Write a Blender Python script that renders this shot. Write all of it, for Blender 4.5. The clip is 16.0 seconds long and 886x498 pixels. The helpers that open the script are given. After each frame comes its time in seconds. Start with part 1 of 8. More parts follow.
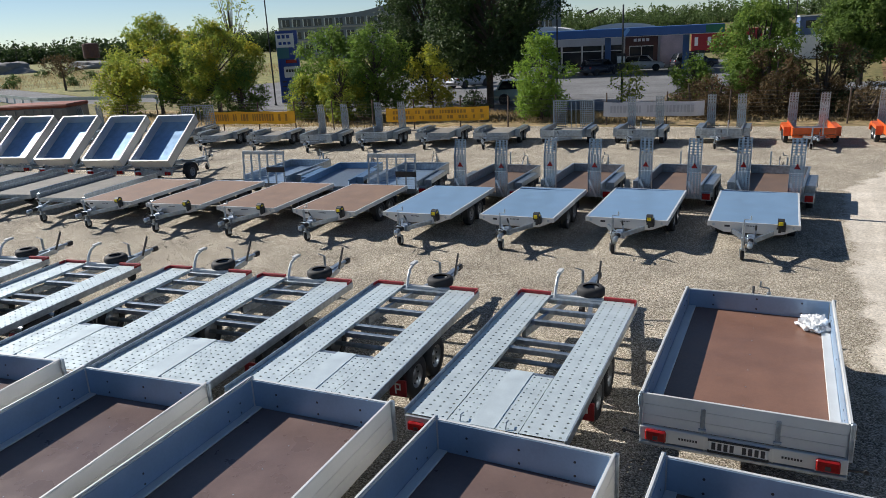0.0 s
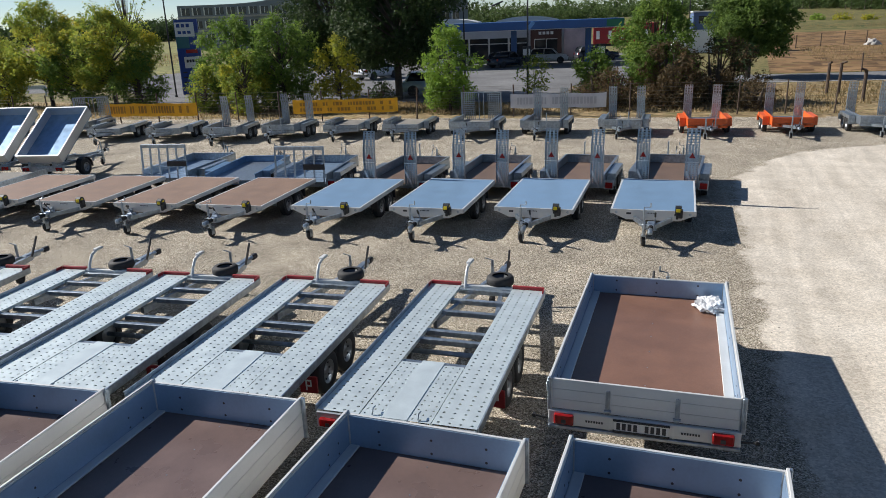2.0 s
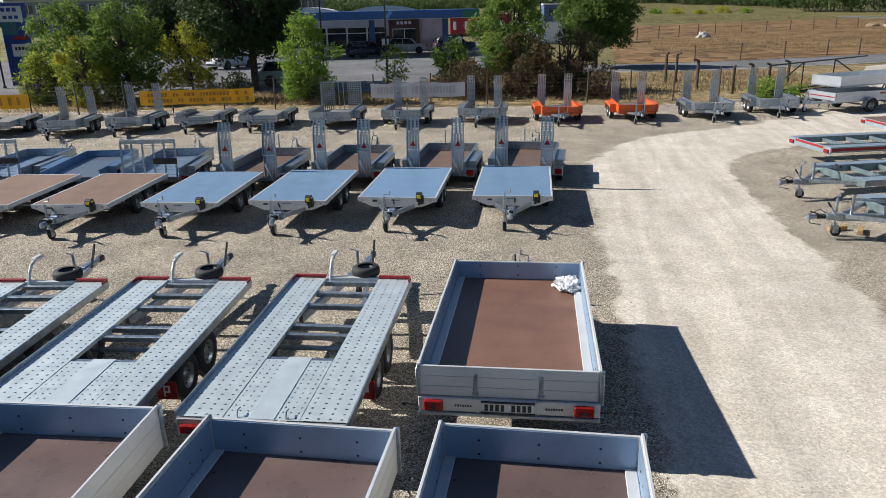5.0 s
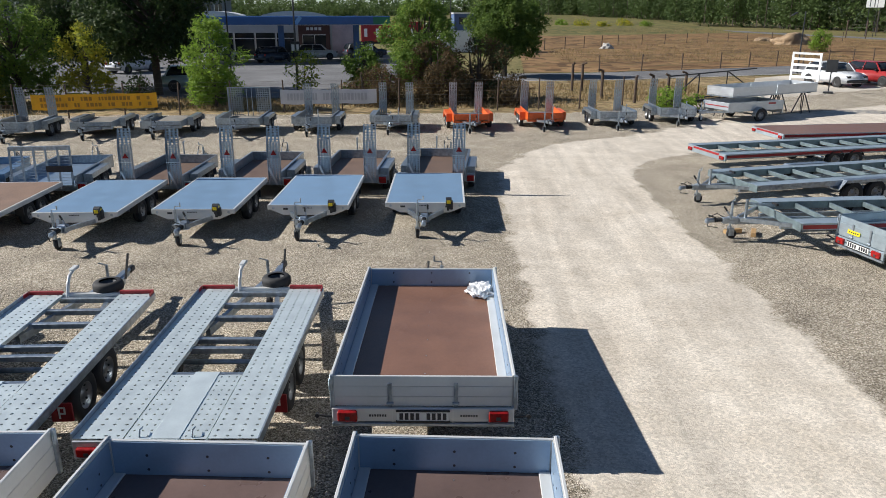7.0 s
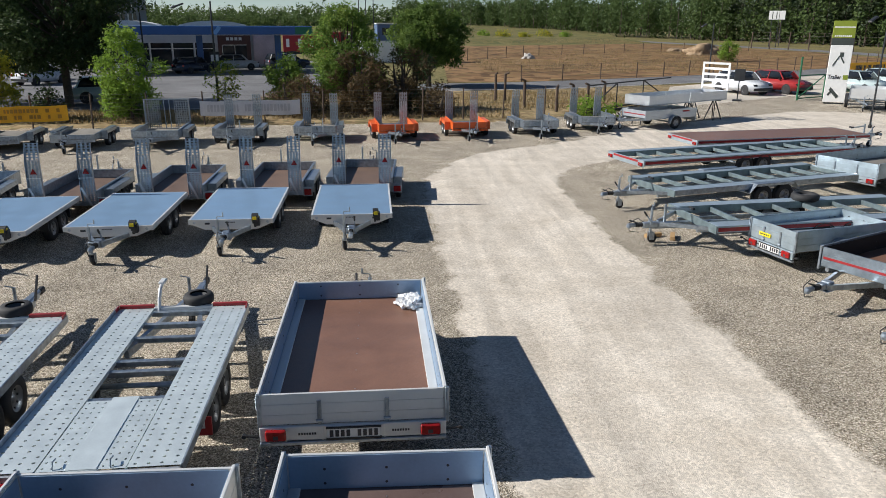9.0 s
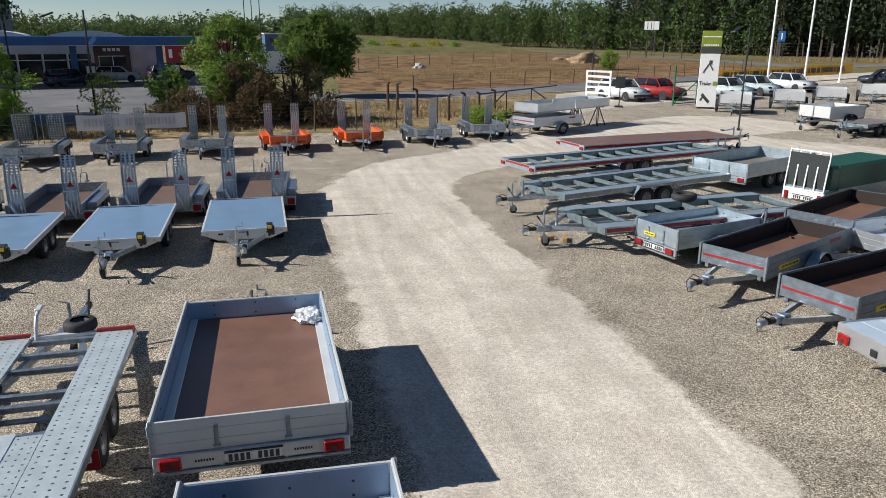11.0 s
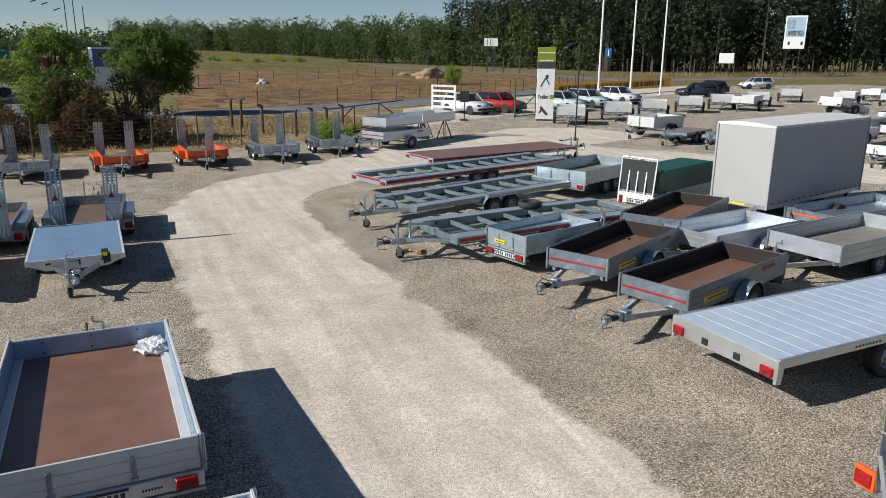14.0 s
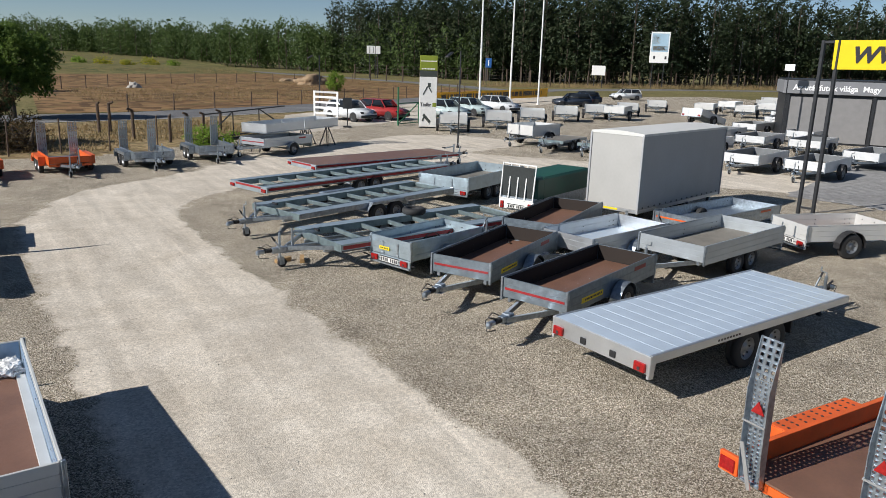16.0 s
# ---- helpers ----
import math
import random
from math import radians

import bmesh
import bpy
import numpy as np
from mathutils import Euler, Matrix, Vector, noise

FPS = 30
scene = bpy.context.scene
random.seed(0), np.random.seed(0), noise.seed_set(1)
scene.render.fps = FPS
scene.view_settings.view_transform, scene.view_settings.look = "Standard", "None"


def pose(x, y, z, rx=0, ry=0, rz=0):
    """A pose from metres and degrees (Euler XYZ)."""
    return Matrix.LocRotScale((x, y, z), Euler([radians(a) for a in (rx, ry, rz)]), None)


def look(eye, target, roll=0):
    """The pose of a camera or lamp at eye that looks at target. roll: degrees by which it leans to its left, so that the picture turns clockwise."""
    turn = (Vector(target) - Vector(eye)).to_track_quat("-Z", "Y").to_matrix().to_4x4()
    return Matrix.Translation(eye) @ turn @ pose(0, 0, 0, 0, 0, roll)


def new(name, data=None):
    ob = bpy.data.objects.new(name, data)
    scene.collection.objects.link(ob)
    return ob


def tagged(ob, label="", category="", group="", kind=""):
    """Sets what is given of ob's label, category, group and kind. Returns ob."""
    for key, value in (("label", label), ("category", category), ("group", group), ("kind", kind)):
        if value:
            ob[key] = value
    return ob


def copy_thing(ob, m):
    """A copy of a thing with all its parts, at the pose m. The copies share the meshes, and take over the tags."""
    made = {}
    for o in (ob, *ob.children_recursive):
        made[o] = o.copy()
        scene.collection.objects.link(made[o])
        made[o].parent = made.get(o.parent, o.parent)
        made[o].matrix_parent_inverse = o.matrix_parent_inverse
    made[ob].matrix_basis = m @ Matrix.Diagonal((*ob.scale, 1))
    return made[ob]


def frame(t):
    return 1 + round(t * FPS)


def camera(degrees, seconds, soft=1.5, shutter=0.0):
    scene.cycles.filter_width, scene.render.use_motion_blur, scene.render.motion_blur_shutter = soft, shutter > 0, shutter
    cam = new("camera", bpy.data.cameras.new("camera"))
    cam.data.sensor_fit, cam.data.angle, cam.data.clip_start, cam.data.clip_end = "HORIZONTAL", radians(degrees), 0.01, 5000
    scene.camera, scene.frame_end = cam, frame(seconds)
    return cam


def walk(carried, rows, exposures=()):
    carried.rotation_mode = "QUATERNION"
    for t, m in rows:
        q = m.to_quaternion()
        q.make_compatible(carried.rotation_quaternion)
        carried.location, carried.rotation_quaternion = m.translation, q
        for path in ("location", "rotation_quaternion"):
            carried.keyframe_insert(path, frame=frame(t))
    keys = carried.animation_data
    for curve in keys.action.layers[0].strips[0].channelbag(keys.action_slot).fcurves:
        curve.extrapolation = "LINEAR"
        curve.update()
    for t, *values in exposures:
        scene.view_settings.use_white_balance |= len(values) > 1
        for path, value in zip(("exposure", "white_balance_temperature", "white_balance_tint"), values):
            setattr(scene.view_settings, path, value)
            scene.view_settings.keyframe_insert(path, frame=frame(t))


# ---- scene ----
cam = camera(62.7, 16.0, 0.62)
PATH = [
    (0, (0.207, -0.197, 4.49), (-0.697, 1.494, 3.924), -2.9),
    (0.5, (0.226, -0.186, 4.48), (-0.628, 1.53, 3.908), -2.8),
    (1, (0.225, -0.173, 4.469), (-0.592, 1.558, 3.891), -2.7),
    (1.5, (0.225, -0.165, 4.472), (-0.511, 1.6, 3.887), -2.2),
    (2, (0.24, -0.148, 4.476), (-0.445, 1.634, 3.879), -2.2),
    (2.5, (0.258, -0.131, 4.47), (-0.355, 1.67, 3.854), -2.1),
    (3, (0.265, -0.108, 4.455), (-0.28, 1.71, 3.824), -1.9),
    (5.5, (0.27, -0.064, 4.439), (0.004, 1.816, 3.811), -0.9),
    (6, (0.281, -0.041, 4.431), (0.091, 1.849, 3.807), -0.4),
    (6.5, (0.276, -0.028, 4.423), (0.136, 1.868, 3.803), -0.2),
    (7, (0.286, -0.026, 4.429), (0.184, 1.874, 3.813), -0.0),
    (7.5, (0.291, -0.013, 4.431), (0.231, 1.89, 3.821), 0.0),
    (8, (0.296, 0.003, 4.429), (0.264, 1.909, 3.823), 0.0),
    (8.5, (0.311, 0.025, 4.43), (0.335, 1.933, 3.832), 0.1),
    (9, (0.308, 0.027, 4.433), (0.4, 1.936, 3.842), 0.2),
    (9.5, (0.329, 0.05, 4.433), (0.539, 1.95, 3.845), 0.4),
    (10, (0.334, 0.05, 4.439), (0.603, 1.944, 3.856), 0.2),
    (12.5, (0.339, 0.074, 4.416), (0.877, 1.924, 3.878), 0.4),
    (13, (0.343, 0.095, 4.413), (0.946, 1.925, 3.88), 0.3),
    (13.5, (0.377, 0.107, 4.415), (1.069, 1.907, 3.883), 0.5),
    (14, (0.373, 0.118, 4.401), (1.121, 1.897, 3.876), 0.4),
    (14.5, (0.388, 0.132, 4.397), (1.228, 1.871, 3.878), 0.8),
    (15, (0.4, 0.141, 4.388), (1.33, 1.836, 3.874), 1.3),
    (15.5, (0.398, 0.147, 4.388), (1.369, 1.82, 3.88), 1.4),
    (16, (0.433, 0.149, 4.371), (1.46, 1.791, 3.871), 1.7),
]
walk(cam, [(t, look(eye, target, roll)) for t, eye, target, roll in PATH], [(0, 0.46), (5, 0.49), (10, 0.35), (16, 0.17)])

# ---- light ----
SUN_EL = radians(33.7)  # the sun stands towards -x
world = bpy.data.worlds.new("sky")
scene.world = world
world.use_nodes = True
_n = world.node_tree.nodes
_sky = _n.new("ShaderNodeTexSky")
_sky.sky_type = "NISHITA"
_sky.sun_disc = False
_sky.sun_elevation, _sky.sun_rotation = SUN_EL, radians(274)
_sky.air_density, _sky.dust_density, _sky.ozone_density = 0.7, 0.0, 2.5
world.node_tree.links.new(_sky.outputs[0], _n["Background"].inputs[0])
_n["Background"].inputs[1].default_value = 0.060
sun = new("sun", bpy.data.lights.new("sun", "SUN"))
sun.data.energy, sun.data.angle, sun.data.color = 5.0, radians(0.53), (1.0, 0.968, 0.918)
sun.matrix_world = look((-60, 4.2, 60 * 0.667), (0, 0, 0))
scene.view_settings.exposure = 0.25

# ---- materials ----
def mat(name, col, rough=0.5, metal=0.0, var=0.12, scale=6.0, bump=0.0, bscale=60.0, col2=None, spec=0.5, rvar=0.1, stretch=(1, 1, 1), rand=0.0):
    """Two scales of variation in colour and gloss, fine relief."""
    m = bpy.data.materials.new(name)
    m.use_nodes = True
    nt = m.node_tree
    p = nt.nodes["Principled BSDF"]
    L = nt.links.new
    tc = nt.nodes.new("ShaderNodeTexCoord")
    mp = nt.nodes.new("ShaderNodeMapping")
    mp.inputs["Scale"].default_value = stretch
    L(tc.outputs["Object"], mp.inputs[0])
    n1 = nt.nodes.new("ShaderNodeTexNoise")
    n1.inputs["Scale"].default_value, n1.inputs["Detail"].default_value = scale, 6
    n2 = nt.nodes.new("ShaderNodeTexNoise")
    n2.inputs["Scale"].default_value, n2.inputs["Detail"].default_value = scale * 11, 3
    L(mp.outputs[0], n1.inputs[0])
    L(mp.outputs[0], n2.inputs[0])
    ad = nt.nodes.new("ShaderNodeMath")
    ad.operation = "MULTIPLY_ADD"
    L(n2.outputs[0], ad.inputs[0])
    ad.inputs[1].default_value = 0.4
    L(n1.outputs[0], ad.inputs[2])
    rp = nt.nodes.new("ShaderNodeValToRGB")
    rp.color_ramp.elements[0].position, rp.color_ramp.elements[1].position = 0.45, 0.95
    c2 = col2 or tuple(min(1, c * (1 + var)) for c in col)
    c1 = tuple(c * (1 - var) for c in col)
    rp.color_ramp.elements[0].color, rp.color_ramp.elements[1].color = (*c1, 1), (*c2, 1)
    L(ad.outputs[0], rp.inputs[0])
    out = rp.outputs[0]
    if rand:
        oi = nt.nodes.new("ShaderNodeObjectInfo")
        hs = nt.nodes.new("ShaderNodeHueSaturation")
        mr = nt.nodes.new("ShaderNodeMapRange")
        mr.inputs[3].default_value, mr.inputs[4].default_value = 1 - rand, 1 + rand
        L(oi.outputs["Random"], mr.inputs[0])
        L(mr.outputs[0], hs.inputs["Value"])
        L(out, hs.inputs["Color"])
        out = hs.outputs[0]
    L(out, p.inputs["Base Color"])
    mr = nt.nodes.new("ShaderNodeMapRange")
    mr.inputs[3].default_value, mr.inputs[4].default_value = max(0.02, rough - rvar), min(1, rough + rvar)
    L(n1.outputs[0], mr.inputs[0])
    L(mr.outputs[0], p.inputs["Roughness"])
    p.inputs["Metallic"].default_value = metal
    p.inputs["Specular IOR Level"].default_value = spec
    if bump:
        nb = nt.nodes.new("ShaderNodeTexNoise")
        nb.inputs["Scale"].default_value, nb.inputs["Detail"].default_value = bscale, 4
        L(mp.outputs[0], nb.inputs[0])
        bp = nt.nodes.new("ShaderNodeBump")
        bp.inputs["Strength"].default_value, bp.inputs["Distance"].default_value = bump, 0.01
        L(nb.outputs[0], bp.inputs["Height"])
        L(bp.outputs[0], p.inputs["Normal"])
    return m


GALV = mat("galvanised_steel", (0.38, 0.43, 0.48), 0.38, 0.85, 0.30, 14, 0.06, 90, rand=0.14)
ALU = mat("anodised_aluminium", (0.62, 0.64, 0.66), 0.42, 0.85, 0.06, 4, 0.02, 120, rand=0.06)
ALUF = mat("pale_anodised_board", (0.66, 0.66, 0.645), 0.42, 0.3, 0.05, 3, 0.02, 120, rand=0.05)
RUNWAY = mat("bright_aluminium_runway", (0.70, 0.775, 0.775), 0.40, 0.55, 0.08, 5, 0.03, 120, rand=0.05)
# aluminium tinted blue-white so the colour itself carries the sky's sheen
ALUDECK = mat("aluminium_deck_painted_sheen", (0.66, 0.765, 0.87), 0.38, 0.4, 0.06, 3, 0.02, 150)
# inner board colour holds the blue of shaded sky light
INNER = mat("inner_sheet_painted_sky_shade", (0.27, 0.375, 0.51), 0.40, 0.40, 0.10, 3, 0.03, 120, rand=0.05)
PLY = mat("brown_film_plywood", (0.185, 0.098, 0.066), 0.40, 0.0, 0.18, 2.2, 0.10, 260, rand=0.12)
PLYDARK = mat("dark_grey_brown_plywood", (0.135, 0.092, 0.080), 0.30, 0.0, 0.18, 2.2, 0.08, 260, spec=0.7, rand=0.12)
PLYWORN = mat("worn_brown_plywood", (0.15, 0.098, 0.07), 0.55, 0.0, 0.2, 2.2, 0.12, 260, rand=0.15)
PLYDRY = mat("worn_sandy_plywood", (0.235, 0.15, 0.105), 0.6, 0.0, 0.18, 2.2, 0.12, 260, rand=0.1)
PLYGREY = mat("weathered_grey_plywood", (0.20, 0.185, 0.16), 0.7, 0.0, 0.22, 2.2, 0.12, 260, rand=0.2)
RUBBER = mat("tyre_rubber", (0.022, 0.022, 0.023), 0.75, 0, 0.25, 12, 0.1, 90)
RIM = mat("silver_rim", (0.27, 0.28, 0.29), 0.42, 0.75, 0.2, 12)
BLACKP = mat("black_plastic", (0.02, 0.02, 0.022), 0.5, 0, 0.2, 14)
REDP = mat("red_lamp_plastic", (0.30, 0.010, 0.010), 0.22, 0, 0.3, 30, 0.15, 200)
REDPAINT = mat("red_paint", (0.30, 0.018, 0.022), 0.4, 0, 0.2, 9)
ORANGE = mat("orange_paint", (0.70, 0.115, 0.02), 0.38, 0, 0.16, 5, 0.03, 120)
WHITEP = mat("white_paint", (0.78, 0.78, 0.76), 0.4, 0, 0.05, 5)
PLATEW = mat("number_plate_white", (0.75, 0.75, 0.72), 0.4, 0, 0.04, 9)
INK = mat("dark_print", (0.03, 0.03, 0.035), 0.5, 0, 0.1, 20)
YELLOW = mat("yellow_sticker", (0.80, 0.62, 0.02), 0.45, 0, 0.06, 8)
BANNERY = mat("yellow_banner_cloth", (0.88, 0.43, 0.012), 0.6, 0, 0.10, 2, 0.2, 8)
BANNERW = mat("white_banner_cloth", (0.62, 0.62, 0.64), 0.6, 0, 0.10, 2, 0.2, 8)
# blue sky reflection painted into the base colour of plain zinc sheet
SKYTINT = mat("sky_painted_zinc_sheet", (0.22, 0.35, 0.52), 0.34, 0.7, 0.15, 5)
# one tarpaulin in two painted tones: shaded sides here, sunlit ends below
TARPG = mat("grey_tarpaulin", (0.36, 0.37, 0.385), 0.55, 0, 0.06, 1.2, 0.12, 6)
TARPF = mat("sunlit_tone_end_tarpaulin", (0.40, 0.395, 0.38), 0.55, 0, 0.06, 1.2, 0.12, 6)
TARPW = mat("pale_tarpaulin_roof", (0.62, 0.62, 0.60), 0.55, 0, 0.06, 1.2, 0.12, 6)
GREENT = mat("dark_green_tarpaulin", (0.012, 0.075, 0.05), 0.5, 0, 0.2, 2, 0.25, 7)
CLEARP = mat("crumpled_plastic_film", (0.88, 0.89, 0.9), 0.25, 0, 0.1, 8, 0.4, 20)
CLEARP.node_tree.nodes["Principled BSDF"].inputs["Transmission Weight"].default_value = 0.35
DKSTEEL = mat("black_painted_steel", (0.028, 0.030, 0.034), 0.5, 0.2, 0.2, 5)
GREENP = mat("green_painted_steel", (0.02, 0.13, 0.06), 0.5, 0, 0.2, 5)
POSTW = mat("weathered_timber_post", (0.09, 0.062, 0.045), 0.85, 0, 0.3, 6, 0.3, 40)
CONC = mat("concrete", (0.42, 0.40, 0.37), 0.85, 0, 0.15, 2, 0.2, 60)
BRICKP = mat("timber_block", (0.38, 0.24, 0.11), 0.8, 0, 0.2, 9, 0.2, 60)
BARK = mat("bark", (0.075, 0.058, 0.045), 0.9, 0, 0.3, 8, 0.5, 30)
GLASSD = mat("dark_window_glass", (0.02, 0.024, 0.03), 0.08, 0, 0.1, 1, rvar=0.03)


def leafmat(name, cols, trans=0.42):
    m = bpy.data.materials.new(name)
    m.use_nodes = True
    nt = m.node_tree
    p = nt.nodes["Principled BSDF"]
    L = nt.links.new
    g = nt.nodes.new("ShaderNodeNewGeometry")
    rp = nt.nodes.new("ShaderNodeValToRGB")
    e = rp.color_ramp.elements
    while len(e) < len(cols):
        e.new(0.5)
    for i, c in enumerate(cols):
        e[i].position, e[i].color = i / (len(cols) - 1), (*c, 1)
    tc = nt.nodes.new("ShaderNodeTexCoord")
    nz = nt.nodes.new("ShaderNodeTexNoise")
    nz.inputs["Scale"].default_value, nz.inputs["Detail"].default_value = 0.45, 3
    L(tc.outputs["Object"], nz.inputs[0])
    ma = nt.nodes.new("ShaderNodeMath")
    ma.operation = "MULTIPLY_ADD"
    L(g.outputs["Random Per Island"], ma.inputs[0])
    ma.inputs[1].default_value = 0.45
    mr = nt.nodes.new("ShaderNodeMapRange")
    mr.inputs[1].default_value, mr.inputs[2].default_value, mr.inputs[3].default_value, mr.inputs[4].default_value = 0.3, 0.7, 0.0, 0.55
    L(nz.outputs[0], mr.inputs[0])
    L(mr.outputs[0], ma.inputs[2])
    L(ma.outputs[0], rp.inputs[0])
    L(rp.outputs[0], p.inputs["Base Color"])
    p.inputs["Roughness"].default_value = 0.6
    p.inputs["Specular IOR Level"].default_value = 0.25
    tr = nt.nodes.new("ShaderNodeBsdfTranslucent")
    L(rp.outputs[0], tr.inputs[0])
    mx = nt.nodes.new("ShaderNodeMixShader")
    mx.inputs[0].default_value = trans
    L(p.outputs[0], mx.inputs[1])
    L(tr.outputs[0], mx.inputs[2])
    L(mx.outputs[0], nt.nodes["Material Output"].inputs[0])
    return m


LEAF_LOCUST = leafmat("locust_leaves", [(0.13, 0.20, 0.04), (0.21, 0.29, 0.05), (0.36, 0.38, 0.06), (0.55, 0.47, 0.055)], 0.55)
LEAF_GREEN = leafmat("green_leaves", [(0.08, 0.145, 0.03), (0.15, 0.24, 0.045), (0.28, 0.35, 0.07)], 0.52)
LEAF_FRESH = leafmat("fresh_leaves", [(0.12, 0.21, 0.03), (0.22, 0.34, 0.05), (0.34, 0.44, 0.08)], 0.5)
LEAF_YELLOW = leafmat("yellowing_leaves", [(0.16, 0.22, 0.03), (0.36, 0.36, 0.04), (0.58, 0.45, 0.04)], 0.5)
LEAF_ROUND = leafmat("maple_leaves", [(0.065, 0.115, 0.026), (0.12, 0.19, 0.04), (0.20, 0.27, 0.06)], 0.5)
LEAF_DARK = leafmat("dark_leaves", [(0.022, 0.042, 0.016), (0.05, 0.082, 0.028), (0.10, 0.14, 0.045)], 0.35)
LEAF_PINE = leafmat("pine_needles", [(0.016, 0.031, 0.015), (0.03, 0.046, 0.02), (0.052, 0.062, 0.026)], 0.25)
LEAF_WOOD = leafmat("woodland_leaves", [(0.045, 0.078, 0.026), (0.08, 0.125, 0.037), (0.135, 0.18, 0.058)], 0.4)
LEAF_BROWN = leafmat("dry_brown_leaves", [(0.05, 0.045, 0.02), (0.10, 0.075, 0.034), (0.17, 0.105, 0.05), (0.075, 0.085, 0.028)], 0.35)
GRASSM = leafmat("dry_grass_blades", [(0.25, 0.18, 0.085), (0.36, 0.265, 0.14), (0.17, 0.15, 0.06)], 0.4)


def groundmat(name, cols, scale, bump, bscale, rough=0.9, big=0.25):
    """Loose ground: stones told apart by cells, with larger stains."""
    m = bpy.data.materials.new(name)
    m.use_nodes = True
    nt = m.node_tree
    p = nt.nodes["Principled BSDF"]
    L = nt.links.new
    tc = nt.nodes.new("ShaderNodeTexCoord")
    vo = nt.nodes.new("ShaderNodeTexVoronoi")
    vo.inputs["Scale"].default_value = scale
    L(tc.outputs["Object"], vo.inputs[0])
    bw = nt.nodes.new("ShaderNodeSeparateColor")
    L(vo.outputs["Color"], bw.inputs[0])
    rp = nt.nodes.new("ShaderNodeValToRGB")
    e = rp.color_ramp.elements
    while len(e) < len(cols):
        e.new(0.5)
    for i, c in enumerate(cols):
        e[i].position, e[i].color = i / (len(cols) - 1), (*c, 1)
    L(bw.outputs[0], rp.inputs[0])
    nz = nt.nodes.new("ShaderNodeTexNoise")
    nz.inputs["Scale"].default_value, nz.inputs["Detail"].default_value, nz.inputs["Roughness"].default_value = big, 8, 0.65
    L(tc.outputs["Object"], nz.inputs[0])
    mr = nt.nodes.new("ShaderNodeMapRange")
    mr.inputs[1].default_value, mr.inputs[2].default_value, mr.inputs[3].default_value, mr.inputs[4].default_value = 0.3, 0.7, 0.70, 1.26
    L(nz.outputs[0], mr.inputs[0])
    hs = nt.nodes.new("ShaderNodeHueSaturation")
    L(rp.outputs[0], hs.inputs["Color"])
    L(mr.outputs[0], hs.inputs["Value"])
    L(hs.outputs[0], p.inputs["Base Color"])
    p.inputs["Roughness"].default_value = rough
    p.inputs["Specular IOR Level"].default_value = 0.2
    vb = nt.nodes.new("ShaderNodeTexVoronoi")
    vb.inputs["Scale"].default_value = bscale
    L(tc.outputs["Object"], vb.inputs[0])
    bp = nt.nodes.new("ShaderNodeBump")
    bp.invert = True
    bp.inputs["Strength"].default_value, bp.inputs["Distance"].default_value = bump, 0.02
    L(vb.outputs["Distance"], bp.inputs["Height"])
    L(bp.outputs[0], p.inputs["Normal"])
    return m, nt, hs.outputs[0], p, tc


ASPHALT = groundmat("asphalt", [(0.13, 0.13, 0.135), (0.17, 0.17, 0.175), (0.21, 0.21, 0.21)], 60, 0.3, 60)[0]
DRYFIELD = groundmat("dry_brown_field", [(0.085, 0.05, 0.024), (0.185, 0.105, 0.048), (0.27, 0.165, 0.08), (0.15, 0.105, 0.042)], 0.8, 0.6, 2.2, big=0.09)[0]
DRYVERGE = groundmat("dry_brown_verge", [(0.14, 0.10, 0.05), (0.27, 0.195, 0.10), (0.36, 0.265, 0.145), (0.15, 0.135, 0.055)], 4.0, 0.5, 5, big=0.3)[0]
MEADOW = groundmat("dry_meadow", [(0.10, 0.095, 0.035), (0.165, 0.14, 0.055), (0.21, 0.17, 0.075), (0.09, 0.10, 0.03)], 3.0, 0.6, 3, big=0.05)[0]
GREENFIELD = groundmat("rough_green_meadow", [(0.075, 0.085, 0.028), (0.13, 0.12, 0.042), (0.19, 0.155, 0.06), (0.08, 0.085, 0.03)], 0.5, 0.8, 2, big=0.05)[0]
ROUGHGRASS = groundmat("rough_grass", [(0.11, 0.13, 0.04), (0.19, 0.19, 0.065), (0.27, 0.24, 0.09), (0.12, 0.12, 0.045)], 1.1, 0.8, 2, big=0.07)[0]
PAVERS = groundmat("grey_pavers", [(0.25, 0.245, 0.24), (0.29, 0.285, 0.28), (0.33, 0.325, 0.32)], 6, 0.3, 6)[0]

# yard: grey-beige gravel with a lighter driven lane of crushed limestone
YARD, _nt, _grav, _p, _tc = groundmat("yard_gravel", [(0.08, 0.064, 0.047), (0.265, 0.222, 0.163), (0.41, 0.357, 0.275), (0.76, 0.685, 0.58)], 70, 1.0, 74, big=0.8)
_L = _nt.links.new
_at = _nt.nodes.new("ShaderNodeAttribute")
_at.attribute_name = "lane"
_nz = _nt.nodes.new("ShaderNodeTexNoise")
_nz.inputs["Scale"].default_value, _nz.inputs["Detail"].default_value, _nz.inputs["Roughness"].default_value = 1.1, 9, 0.72
_L(_tc.outputs["Object"], _nz.inputs[0])
_m1 = _nt.nodes.new("ShaderNodeMath")
_m1.operation = "MULTIPLY_ADD"
_L(_nz.outputs[0], _m1.inputs[0])
_m1.inputs[1].default_value = 1.0
_L(_at.outputs["Fac"], _m1.inputs[2])
_mr = _nt.nodes.new("ShaderNodeMapRange")
_mr.inputs[1].default_value, _mr.inputs[2].default_value = 0.91, 1.01
_L(_m1.outputs[0], _mr.inputs[0])
_n3 = _nt.nodes.new("ShaderNodeTexNoise")
_n3.inputs["Scale"].default_value, _n3.inputs["Detail"].default_value, _n3.inputs["Roughness"].default_value = 0.8, 14, 0.78
